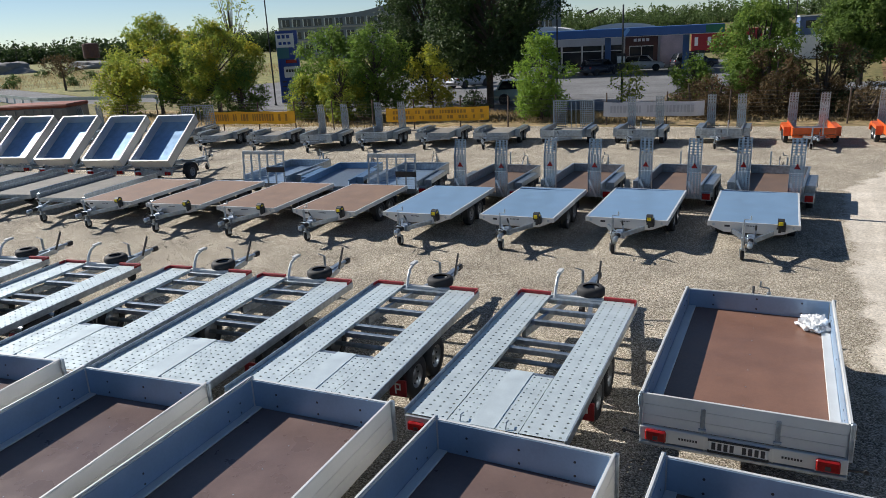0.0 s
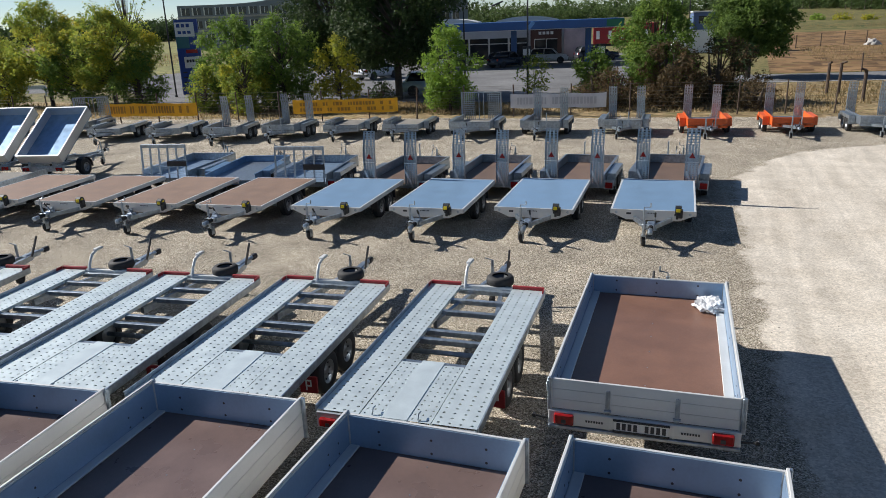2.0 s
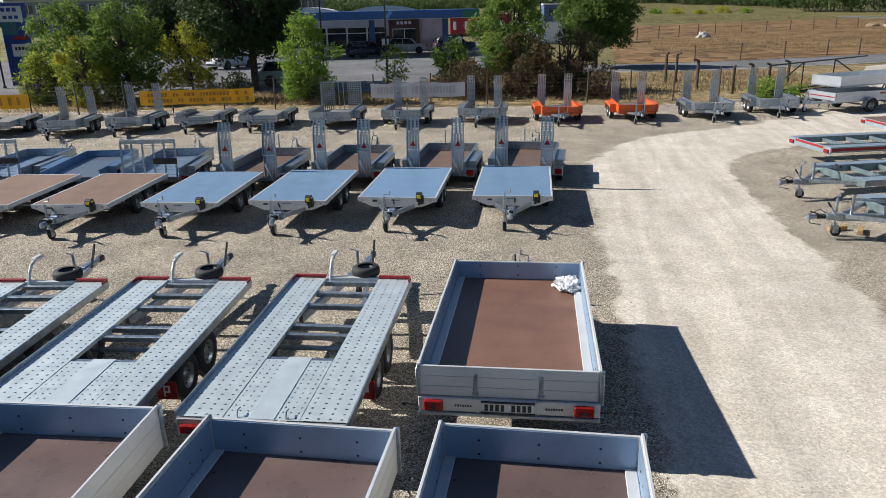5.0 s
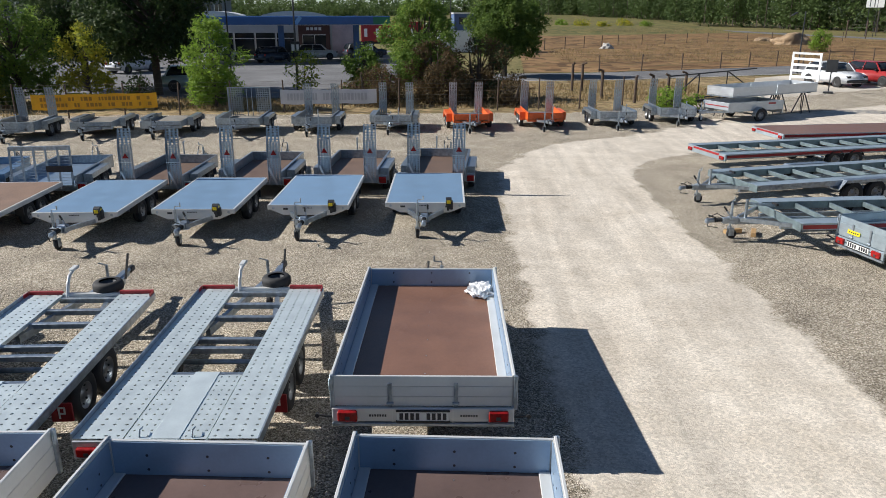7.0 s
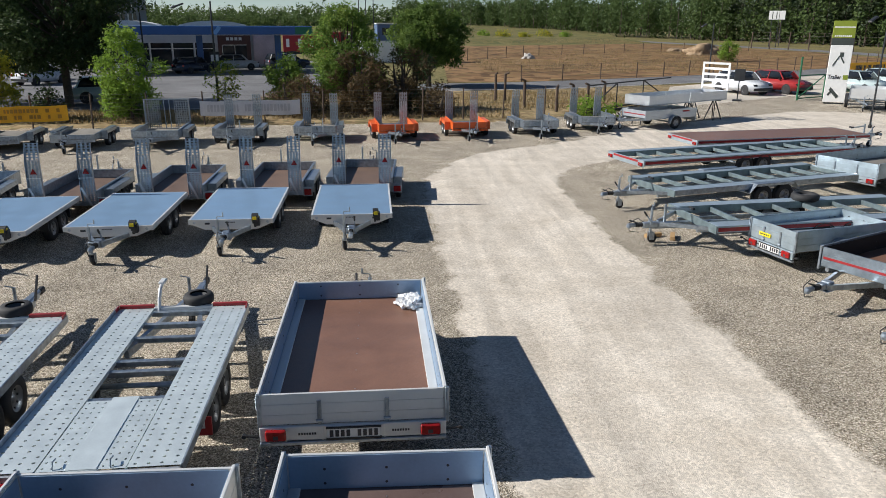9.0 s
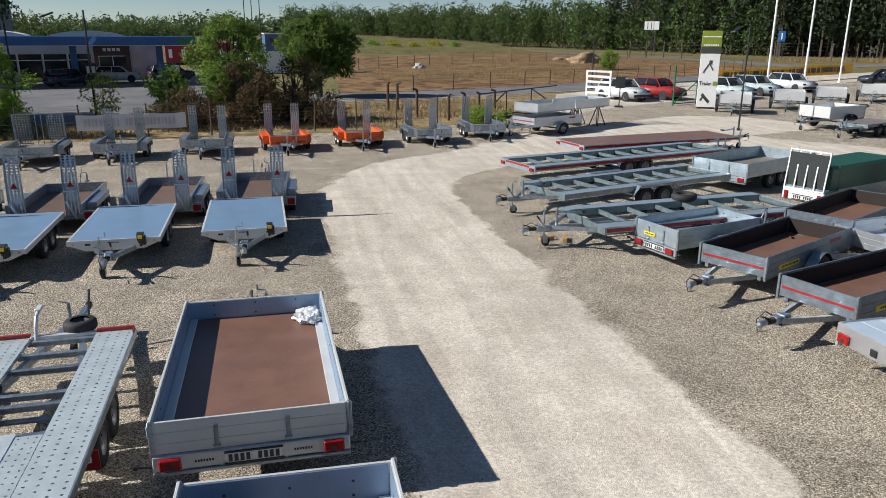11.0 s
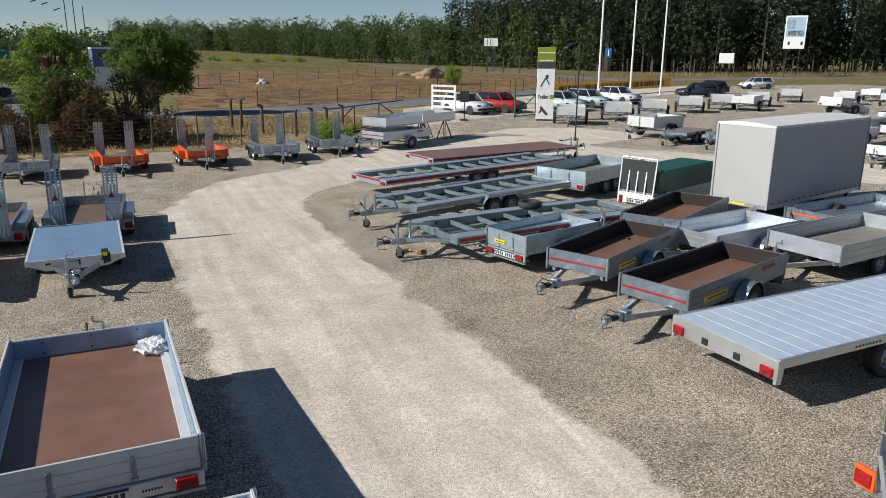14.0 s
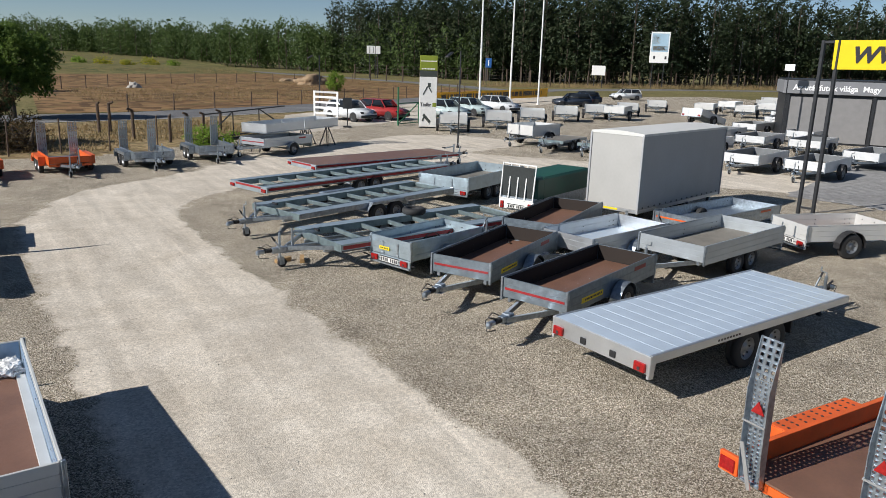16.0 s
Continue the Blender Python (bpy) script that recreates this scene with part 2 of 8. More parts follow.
_L(_tc.outputs["Object"], _n3.inputs[0])
_r3 = _nt.nodes.new("ShaderNodeValToRGB")
_e = _r3.color_ramp.elements
_e[0].position, _e[0].color = 0.3, (0.49, 0.425, 0.342, 1)
_e[1].position, _e[1].color = 0.66, (0.72, 0.655, 0.565, 1)
_L(_n3.outputs[0], _r3.inputs[0])
_mx = _nt.nodes.new("ShaderNodeMix")
_mx.data_type = "RGBA"
_L(_mr.outputs[0], _mx.inputs[0])
_L(_grav, _mx.inputs[6])
# faint wheel tracks along the lane and fine specks
_mt = _nt.nodes.new("ShaderNodeMapping")
_mt.inputs["Scale"].default_value = (2.6, 0.22, 1)
_L(_tc.outputs["Object"], _mt.inputs[0])
_n4 = _nt.nodes.new("ShaderNodeTexNoise")
_n4.inputs["Scale"].default_value, _n4.inputs["Detail"].default_value, _n4.inputs["Distortion"].default_value = 1.0, 5, 0.6
_L(_mt.outputs[0], _n4.inputs[0])
_n5 = _nt.nodes.new("ShaderNodeTexNoise")
_n5.inputs["Scale"].default_value, _n5.inputs["Detail"].default_value, _n5.inputs["Roughness"].default_value = 26, 4, 0.8
_L(_tc.outputs["Object"], _n5.inputs[0])
_m5 = _nt.nodes.new("ShaderNodeMath")
_m5.operation = "ADD"
_L(_n4.outputs[0], _m5.inputs[0])
_L(_n5.outputs[0], _m5.inputs[1])
_r5 = _nt.nodes.new("ShaderNodeMapRange")
_r5.inputs[1].default_value, _r5.inputs[2].default_value, _r5.inputs[3].default_value, _r5.inputs[4].default_value = 0.7, 1.3, 0.74, 1.16
_L(_m5.outputs[0], _r5.inputs[0])
_v5 = _nt.nodes.new("ShaderNodeTexVoronoi")
_v5.inputs["Scale"].default_value = 38
_L(_tc.outputs["Object"], _v5.inputs[0])
_s5 = _nt.nodes.new("ShaderNodeSeparateColor")
_L(_v5.outputs["Color"], _s5.inputs[0])
_w5 = _nt.nodes.new("ShaderNodeMapRange")
_w5.inputs[3].default_value, _w5.inputs[4].default_value = 0.78, 1.16
_L(_s5.outputs[0], _w5.inputs[0])
_x5 = _nt.nodes.new("ShaderNodeMath")
_x5.operation = "MULTIPLY"
_L(_r5.outputs[0], _x5.inputs[0])
_L(_w5.outputs[0], _x5.inputs[1])
_h5 = _nt.nodes.new("ShaderNodeHueSaturation")
_L(_r3.outputs[0], _h5.inputs["Color"])
_L(_x5.outputs[0], _h5.inputs["Value"])
_L(_h5.outputs[0], _mx.inputs[7])
_L(_mx.outputs[2], _p.inputs["Base Color"])
_bp = [n for n in _nt.nodes if n.type == "BUMP"][0]
_ms = _nt.nodes.new("ShaderNodeMapRange")
_ms.inputs[3].default_value, _ms.inputs[4].default_value = 0.6, 0.25
_L(_mr.outputs[0], _ms.inputs[0])
_L(_ms.outputs[0], _bp.inputs["Strength"])


# ---- mesh helpers ----
def B(x0, x1, y0, y1, z0, z1, bev=0.0):
    def f(bm):
        r = bmesh.ops.create_cube(bm, size=1, matrix=Matrix.Translation(((x0 + x1) / 2, (y0 + y1) / 2, (z0 + z1) / 2)) @ Matrix.Diagonal((abs(x1 - x0), abs(y1 - y0), abs(z1 - z0), 1)))
        if bev:
            es = {e for v in r["verts"] for e in v.link_edges}
            bmesh.ops.bevel(bm, geom=list(es), offset=bev, segments=1, affect="EDGES")
    return f


def _turn(d):
    return Vector(d).to_track_quat("Z", "Y").to_matrix().to_4x4()


def T(p0, p1, r, seg=8, r2=None):
    def f(bm):
        a, b = Vector(p0), Vector(p1)
        bmesh.ops.create_cone(bm, cap_ends=True, segments=seg, radius1=r, radius2=r if r2 is None else r2, depth=(b - a).length, matrix=Matrix.Translation((a + b) / 2) @ _turn(b - a))
    return f


def K(p0, p1, w, h, up=(0, 0, 1)):
    """A square beam from p0 to p1, w across, h along up."""
    def f(bm):
        a, b = Vector(p0), Vector(p1)
        d = (b - a).normalized()
        s = d.cross(Vector(up)).normalized()
        u = s.cross(d)
        m = Matrix((s, d, u)).transposed().to_4x4()
        bmesh.ops.create_cube(bm, size=1, matrix=Matrix.Translation((a + b) / 2) @ m @ Matrix.Diagonal((w, (b - a).length, h, 1)))
    return f


def PATHT(pts, r, seg=8):
    def f(bm):
        for a, b in zip(pts, pts[1:]):
            T(a, b, r, seg)(bm)
    return f


def REV(profile, centre, axis="y", seg=24):
    """A solid of revolution: profile of (radius, along)."""
    def f(bm):
        rings = []
        for i in range(seg):
            a = 2 * math.pi * i / seg
            c, s = math.cos(a), math.sin(a)
            ring = []
            for r, w in profile:
                v = (r * c, w, r * s) if axis == "y" else (r * c, r * s, w)
                ring.append(bm.verts.new(Vector(v) + Vector(centre)))
            rings.append(ring)
        for i in range(seg):
            p, q = rings[i], rings[(i + 1) % seg]
            for j in range(len(profile) - 1):
                bm.faces.new((p[j], p[j + 1], q[j + 1], q[j]) if axis == "y" else (p[j], q[j], q[j + 1], p[j + 1]))
    return f


def QUAD(*pts):
    def f(bm):
        bm.faces.new([bm.verts.new(p) for p in pts])
    return f


def PERF(o, u, v, nu, nv, hu, hv, depth=0.02, n=8):
    """A sheet from corner o along u and v with nu x nv holes (half sizes hu, hv as shares of a cell) with walls down the holes."""
    o, u, v = Vector(o), Vector(u), Vector(v)
    nrm = u.cross(v).normalized()

    def f(bm):
        du, dv = u / nu, v / nv
        sq = [(-1, -1), (0, -1), (1, -1), (1, 0), (1, 1), (0, 1), (-1, 1), (-1, 0)]
        grid = {}

        def gv(i, j):
            if (i, j) not in grid:
                grid[i, j] = bm.verts.new(o + du * (i / 2) + dv * (j / 2))
            return grid[i, j]
        for a in range(nu):
            for b in range(nv):
                c = o + du * (a + 0.5) + dv * (b + 0.5)
                outer = [gv(2 * a + 1 + x, 2 * b + 1 + y) for x, y in sq]
                inn, low = [], []
                for x, y in sq:
                    if n == 8:
                        k = 1 / math.hypot(x, y)
                        x, y = x * k, y * k
                    q = c + du * (x * hu) + dv * (y * hv)
                    inn.append(bm.verts.new(q))
                    low.append(bm.verts.new(q - nrm * depth))
                for k in range(8):
                    m = (k + 1) % 8
                    bm.faces.new((outer[k], outer[m], inn[m], inn[k]))
                    bm.faces.new((inn[k], inn[m], low[m], low[k]))
    return f


def mesh(name, shapes, material, smooth=False):
    bm = bmesh.new()
    for s in shapes:
        s(bm)
    bmesh.ops.recalc_face_normals(bm, faces=bm.faces)
    me = bpy.data.meshes.new(name)
    bm.to_mesh(me)
    bm.free()
    me.materials.append(material)
    if smooth:
        for p in me.polygons:
            p.use_smooth = True
    return me


def part(name, shapes, material, parent=None, label="", m=None, smooth=False, kind=""):
    ob = new(name, shapes if isinstance(shapes, bpy.types.Mesh) else mesh(name, shapes, material, smooth))
    if parent is not None:
        ob.parent = parent
    if m is not None:
        ob.matrix_basis = m
    if label:
        ob["label"] = label
    if kind:
        ob["kind"] = kind
    return ob


def thing(name, label, category, group=""):
    return tagged(new(name), label, category, group)


def text_mesh(body, size, material, name="lettering", shear=0.0, bold=0.0):
    cu = bpy.data.curves.new(name, "FONT")
    cu.body, cu.size, cu.extrude, cu.shear, cu.offset = body, size, 0.004, shear, bold
    cu.align_x, cu.align_y = "CENTER", "CENTER"
    ob = bpy.data.objects.new(name, cu)
    me = bpy.data.meshes.new_from_object(ob)
    bpy.data.objects.remove(ob)
    me.materials.clear()
    me.materials.append(material)
    return me


_wheels = {}


def wheel(parent, x, y, r=0.29, w=0.165, z=None, side=1, name="wheel"):
    """A tyre with a pressed steel rim under it, axle along y."""
    if (r, w) not in _wheels:
        h = w / 2
        ty = [(r * 0.55, -h * 0.9), (r * 0.78, -h), (r * 0.95, -h * 0.92), (r, -h * 0.66), (r, -h * 0.1), (r * 0.985, -h * 0.08), (r * 0.985, h * 0.08), (r, h * 0.1), (r, h * 0.66), (r * 0.95, h * 0.92), (r * 0.78, h), (r * 0.55, h * 0.9)]
        t = mesh("tyre", [REV(ty, (0, 0, 0))], RUBBER, True)
        rm = [(0.0, h * 0.55), (r * 0.16, h * 0.55), (r * 0.2, h * 0.35), (r * 0.38, h * 0.22), (r * 0.47, h * 0.45), (r * 0.53, h * 0.82), (r * 0.57, h * 0.88), (r * 0.55, h * 0.6), (r * 0.55, -h * 0.8), (0.0, -h * 0.6)]
        g = mesh("rim", [REV(rm, (0, 0, 0))], RIM, True)
        hl = mesh("rim_hole", [T((r * 0.41 * math.cos(a), h * 0.2, r * 0.41 * math.sin(a)), (r * 0.41 * math.cos(a), h * 0.42, r * 0.41 * math.sin(a)), r * 0.05, 5) for a in [k * math.pi / 4 for k in range(8)]], BLACKP)
        _wheels[r, w] = t, g, hl
    t, g, hl = _wheels[r, w]
    ob = part(name, t, None, parent, m=pose(x, y, r if z is None else z, 0, 0, 0 if side > 0 else 180))
    part("rim", g, None, ob)
    part("rim_cutout", hl, None, ob, kind="stuff")
    return ob


def drawbar(e, x0, W, tip, zf=0.5, jock=1, jx=None, straight=False):
    """Two converging beams, overrun device with bellows, coupling, jockey wheel with clamp and crank, handbrake lever, cable."""
    zt = 0.42
    if straight:
        part("drawbar", [K((x0 - 0.9, 0, zf - 0.12), (tip - 0.45, 0, zt), 0.10, 0.13)], GALV, e)
    else:
        for s in (1, -1):
            part("drawbar_beam", [K((x0 - 0.5, s * W * 0.36, zf - 0.1), (tip - 0.34, s * 0.05, zt), 0.05, 0.09)], GALV, e)
        part("drawbar_plate", [B(tip - 0.62, tip - 0.30, -0.11, 0.11, zt - 0.06, zt - 0.046, 0.004)], GALV, e)
    part("overrun_device", [B(tip - 0.56, tip - 0.24, -0.06, 0.06, zt - 0.045, zt + 0.07, 0.014), B(tip - 0.50, tip - 0.38, -0.075, 0.075, zt + 0.02, zt + 0.085, 0.012)], GALV, e)
    part("bellows", [REV([(0.0, -0.09), (0.04, -0.09)] + [(0.052 if k % 2 else 0.038, -0.08 + 0.02 * k) for k in range(9)] + [(0.036, 0.09), (0.0, 0.09)], (0, 0, 0), "z", 12)], RUBBER, e, "black rubber bellows", m=pose(tip - 0.16, 0, zt + 0.025, 0, 90, 0))
    cp = part("coupling", [B(tip - 0.08, tip + 0.07, -0.04, 0.04, zt - 0.02, zt + 0.06, 0.018), REV([(0, -0.05), (0.042, -0.045), (0.052, 0.0), (0.04, 0.045), (0, 0.055)], (tip + 0.06, 0, zt + 0.01), "z", 12)], GALV, e)
    part("coupling_lever", [K((tip - 0.10, 0, zt + 0.075), (tip + 0.06, 0, zt + 0.13), 0.03, 0.022)], BLACKP, cp)
    part("brake_cable", [PATHT([(tip - 0.3, -0.05, zt + 0.06), (tip - 0.18, -0.11, zt + 0.13), (tip + 0.02, -0.10, zt + 0.05), (tip + 0.02, -0.06, zt - 0.12), (tip - 0.2, -0.05, zt - 0.16)], 0.008, 5)], BLACKP, e)
    if jock or straight:
        hl = part("handbrake_lever", [K((tip - 0.44, 0.075, zt + 0.03), (tip - 0.26, 0.075, zt + 0.27), 0.02, 0.03, (1, 0, 0))], GALV, e)
        part("lever_grip", [T((tip - 0.29, 0.075, zt + 0.23), (tip - 0.22, 0.075, zt + 0.325), 0.019, 8)], BLACKP, hl)
    if jock:
        j = jx if jx is not None else tip - 0.50
        sy = -0.14 * jock
        jw = part("jockey_wheel", [T((j, sy, 0.22), (j, sy, zt + 0.34), 0.027, 10)], GALV, e)
        part("crank", [PATHT([(j, sy, zt + 0.34), (j, sy, zt + 0.40), (j + 0.02, sy + 0.13, zt + 0.41)], 0.009, 6), T((j + 0.02, sy + 0.12, zt + 0.41), (j + 0.02, sy + 0.12, zt + 0.49), 0.013, 7)], GALV, jw)
        part("clamp", [B(j - 0.045, j + 0.045, sy - 0.04, sy + 0.09, zt - 0.03, zt + 0.05, 0.008), T((j, sy - 0.04, zt + 0.01), (j, sy - 0.11, zt + 0.03), 0.009, 6)], GALV, jw)
        part("fork", [B(j - 0.08, j + 0.03, sy - 0.052, sy - 0.044, 0.07, 0.24), B(j - 0.08, j + 0.03, sy + 0.044, sy + 0.052, 0.07, 0.24), B(j - 0.03, j + 0.03, sy - 0.05, sy + 0.05, 0.215, 0.245)], GALV, jw)
        part("tyre", [REV([(0.02, -0.03), (0.075, -0.035), (0.10, -0.025), (0.10, 0.025), (0.075, 0.035), (0.02, 0.03)], (j - 0.05, sy, 0.10), "y", 14)], RUBBER, jw)


def lamps(e, x, W, z, w=0.22, h=0.11):
    for s in (1, -1):
        lm = part("tail_lamp", [B(x - 0.04, x + 0.01, s * (W / 2 - 0.06) - s * w, s * (W / 2 - 0.06), z, z + h, 0.012)], REDP, e, "red plastic tail lamp")
        part("lamp_reflector", [B(x - 0.046, x - 0.0405, s * (W / 2 - 0.06) - s * w * 0.62, s * (W / 2 - 0.06) - s * w * 0.38, z + h * 0.2, z + h * 0.55)], INK, lm)


def plate(e, x, z, y=0.0, w=0.52, back=False):
    """A number plate with plain bars for its characters; faces -x."""
    pl = part("number_plate", [B(x - 0.012, x, y - w / 2, y + w / 2, z, z + 0.11, 0.004)], PLATEW, e, "white number plate")
    bars = []
    for k in range(9):
        yy = y - w * 0.42 + k * w * 0.84 / 8
        if k != 4:
            bars.append(B(x - 0.016, x - 0.011, yy - 0.018, yy + 0.018, z + 0.018, z + 0.09))
    part("plate_frame", [B(x - 0.02, x - 0.004, y - w / 2 - 0.012, y + w / 2 + 0.012, z - 0.014, z + 0.006), B(x - 0.02, x - 0.004, y - w / 2 - 0.012, y + w / 2 + 0.012, z + 0.106, z + 0.122)], BLACKP, pl)
    part("plate_print", bars, INK, pl, kind="stuff")


def mudguard(e, x, y, r, w, material, n=9, a0=-5, a1=185, name="mudguard"):
    """A curved guard over a wheel at x, y with inner radius r."""
    def f(bm):
        rows = []
        for i in range(n + 1):
            a = radians(a0 + (a1 - a0) * i / n)
            c, s = math.cos(a), math.sin(a)
            rows.append([bm.verts.new((x + rr * c, y + yy, r * 0.82 + rr * s)) for rr, yy in ((r, -w / 2), (r + 0.012, -w / 2), (r + 0.012, w / 2), (r, w / 2))])
        for p, q in zip(rows, rows[1:]):
            for j in range(4):
                bm.faces.new((p[j], q[j], q[(j + 1) % 4], p[(j + 1) % 4]))
    return part(name, [f], material, e, smooth=False)


# ---- ground ----
def sheet(name, pts, z, material, label, category="ground"):
    ob = part(name, [QUAD(*[(x, y, z) for x, y in pts])], material)
    return tagged(ob, label, category, kind="structure")


def strip(name, line, width, z, material, label, category="road"):
    pts = [Vector((x, y, 0)) for x, y in line]
    a, b = [], []
    for i, p in enumerate(pts):
        d = (pts[min(i + 1, len(pts) - 1)] - pts[max(i - 1, 0)]).normalized()
        s = Vector((-d.y, d.x, 0)) * width / 2
        a.append(p + s)
        b.append(p - s)
    q = [QUAD((*a[i].xy, z), (*b[i].xy, z), (*b[i + 1].xy, z), (*a[i + 1].xy, z)) for i in range(len(pts) - 1)]
    return tagged(part(name, q, material), label, category, kind="structure")


sheet("ground", [(-2500, -2500), (2500, -2500), (2500, 2500), (-2500, 2500)], -0.05, MEADOW, "dry yellow-green meadow reaching to the horizon")

LANE = [(3.2, -14), (3.2, 2), (3.2, 6), (3.04, 10), (2.84, 14), (2.70, 18), (2.75, 21.5), (4.2, 24.6), (7.5, 26.8), (12, 28.9), (17, 31.5), (22, 34.5)]
LANE2 = [(17, 31.5), (19, 27.5), (22, 24.0), (26, 19.5), (31, 13), (36, 6)]


def lane_value(x, y):
    best = -9.0
    for line, wid in ((LANE, 1.85), (LANE2, 2.6)):
        for (ax, ay), (bx, by) in zip(line, line[1:]):
            dx, dy = bx - ax, by - ay
            k = ((x - ax) * dx + (y - ay) * dy) / (dx * dx + dy * dy)
            k = min(1.0, max(0.0, k))
            d = math.hypot(x - ax - k * dx, y - ay - k * dy)
            w = wid + (max(0.0, min(1.0, (y - 28.6) / 4)) * 2.2 if line is LANE else 0.0) + (max(0.0, (7 - y)) * 0.02 if line is LANE else 0.0)
            best = max(best, (w - d) / 1.4 + 0.5)
    return max(0.0, min(1.0, best))


def yard():
    nx, ny, x0, y0, x1, y1 = 310, 230, -60.0, -16.0, 100.0, 80.0
    vs, fs, lane = [], [], []
    for j in range(ny + 1):
        for i in range(nx + 1):
            x, y = x0 + (x1 - x0) * i / nx, y0 + (y1 - y0) * j / ny
            v = lane_value(x, y)
            n = noise.noise((x * 0.5, y * 0.5, 3)) * 0.012 + noise.noise((x * 1.7, y * 1.7, 9)) * 0.006
            vs.append((x, y, 0.004 + n * (1 - 0.5 * v)))
            lane.append(v)
    edge = lambda x: 33.6 + 0.10 * (x + 5) if x < 5 else 34.6 + 0.62 * (x - 5)
    for j in range(ny):
        for i in range(nx):
            a = j * (nx + 1) + i
            cx, cy = vs[a][0], vs[a][1]
            if cy < edge(cx):
                fs.append((a, a + 1, a + nx + 2, a + nx + 1))
    me = bpy.data.meshes.new("yard")
    me.from_pydata(vs, [], fs)
    at = me.attributes.new("lane", "FLOAT", "POINT")
    at.data.foreach_set("value", lane)
    me.materials.append(YARD)
    for p in me.polygons:
        p.use_smooth = True
    return tagged(new("ground_yard", me), "grey-beige gravel yard with a pale crushed-stone lane", "gravel yard", kind="structure")


yard()


# ---- trailers: x forwards to the coupling, origin on the ground under the bed ----
def place(front, rear):
    """The pose of a trailer whose bed ends at these two middles."""
    (fx, fy), (rx, ry) = front, rear
    return pose((fx + rx) / 2, (fy + ry) / 2, 0, 0, 0, math.degrees(math.atan2(fy - ry, fx - rx)))


def board(bm_name, e, x0, x1, y0, y1, z0, z1, material, ribs=2, label=""):
    """A hollow-section board, one extrusion with grooves along it on both faces."""
    along_x = (x1 - x0) > (y1 - y0)
    t0, t1 = (y0, y1) if along_x else (x0, x1)
    h = (z1 - z0) / (ribs + 1)
    up, g = [], 0.006
    for k in range(ribs + 1):
        a, b = z0 + k * h, z0 + (k + 1) * h
        up += [(0, a + 0.005), (0, b - 0.005)]
        if k < ribs:
            up += [(g, b - 0.003), (g, b + 0.003)]
    prof = [(t1 - d, z) for d, z in up] + [(t0 + d, z) for d, z in reversed(up)]

    def f(bm):
        ends = []
        for q in ((x0, x1) if along_x else (y0, y1)):
            ends.append([bm.verts.new((q, t, z) if along_x else (t, q, z)) for t, z in prof])
        bm.faces.new(ends[0])
        bm.faces.new(ends[1][::-1])
        n = len(prof)
        for i in range(n):
            bm.faces.new((ends[0][i], ends[1][i], ends[1][(i + 1) % n], ends[0][(i + 1) % n]))
    return part(bm_name, [f], material, e, label)


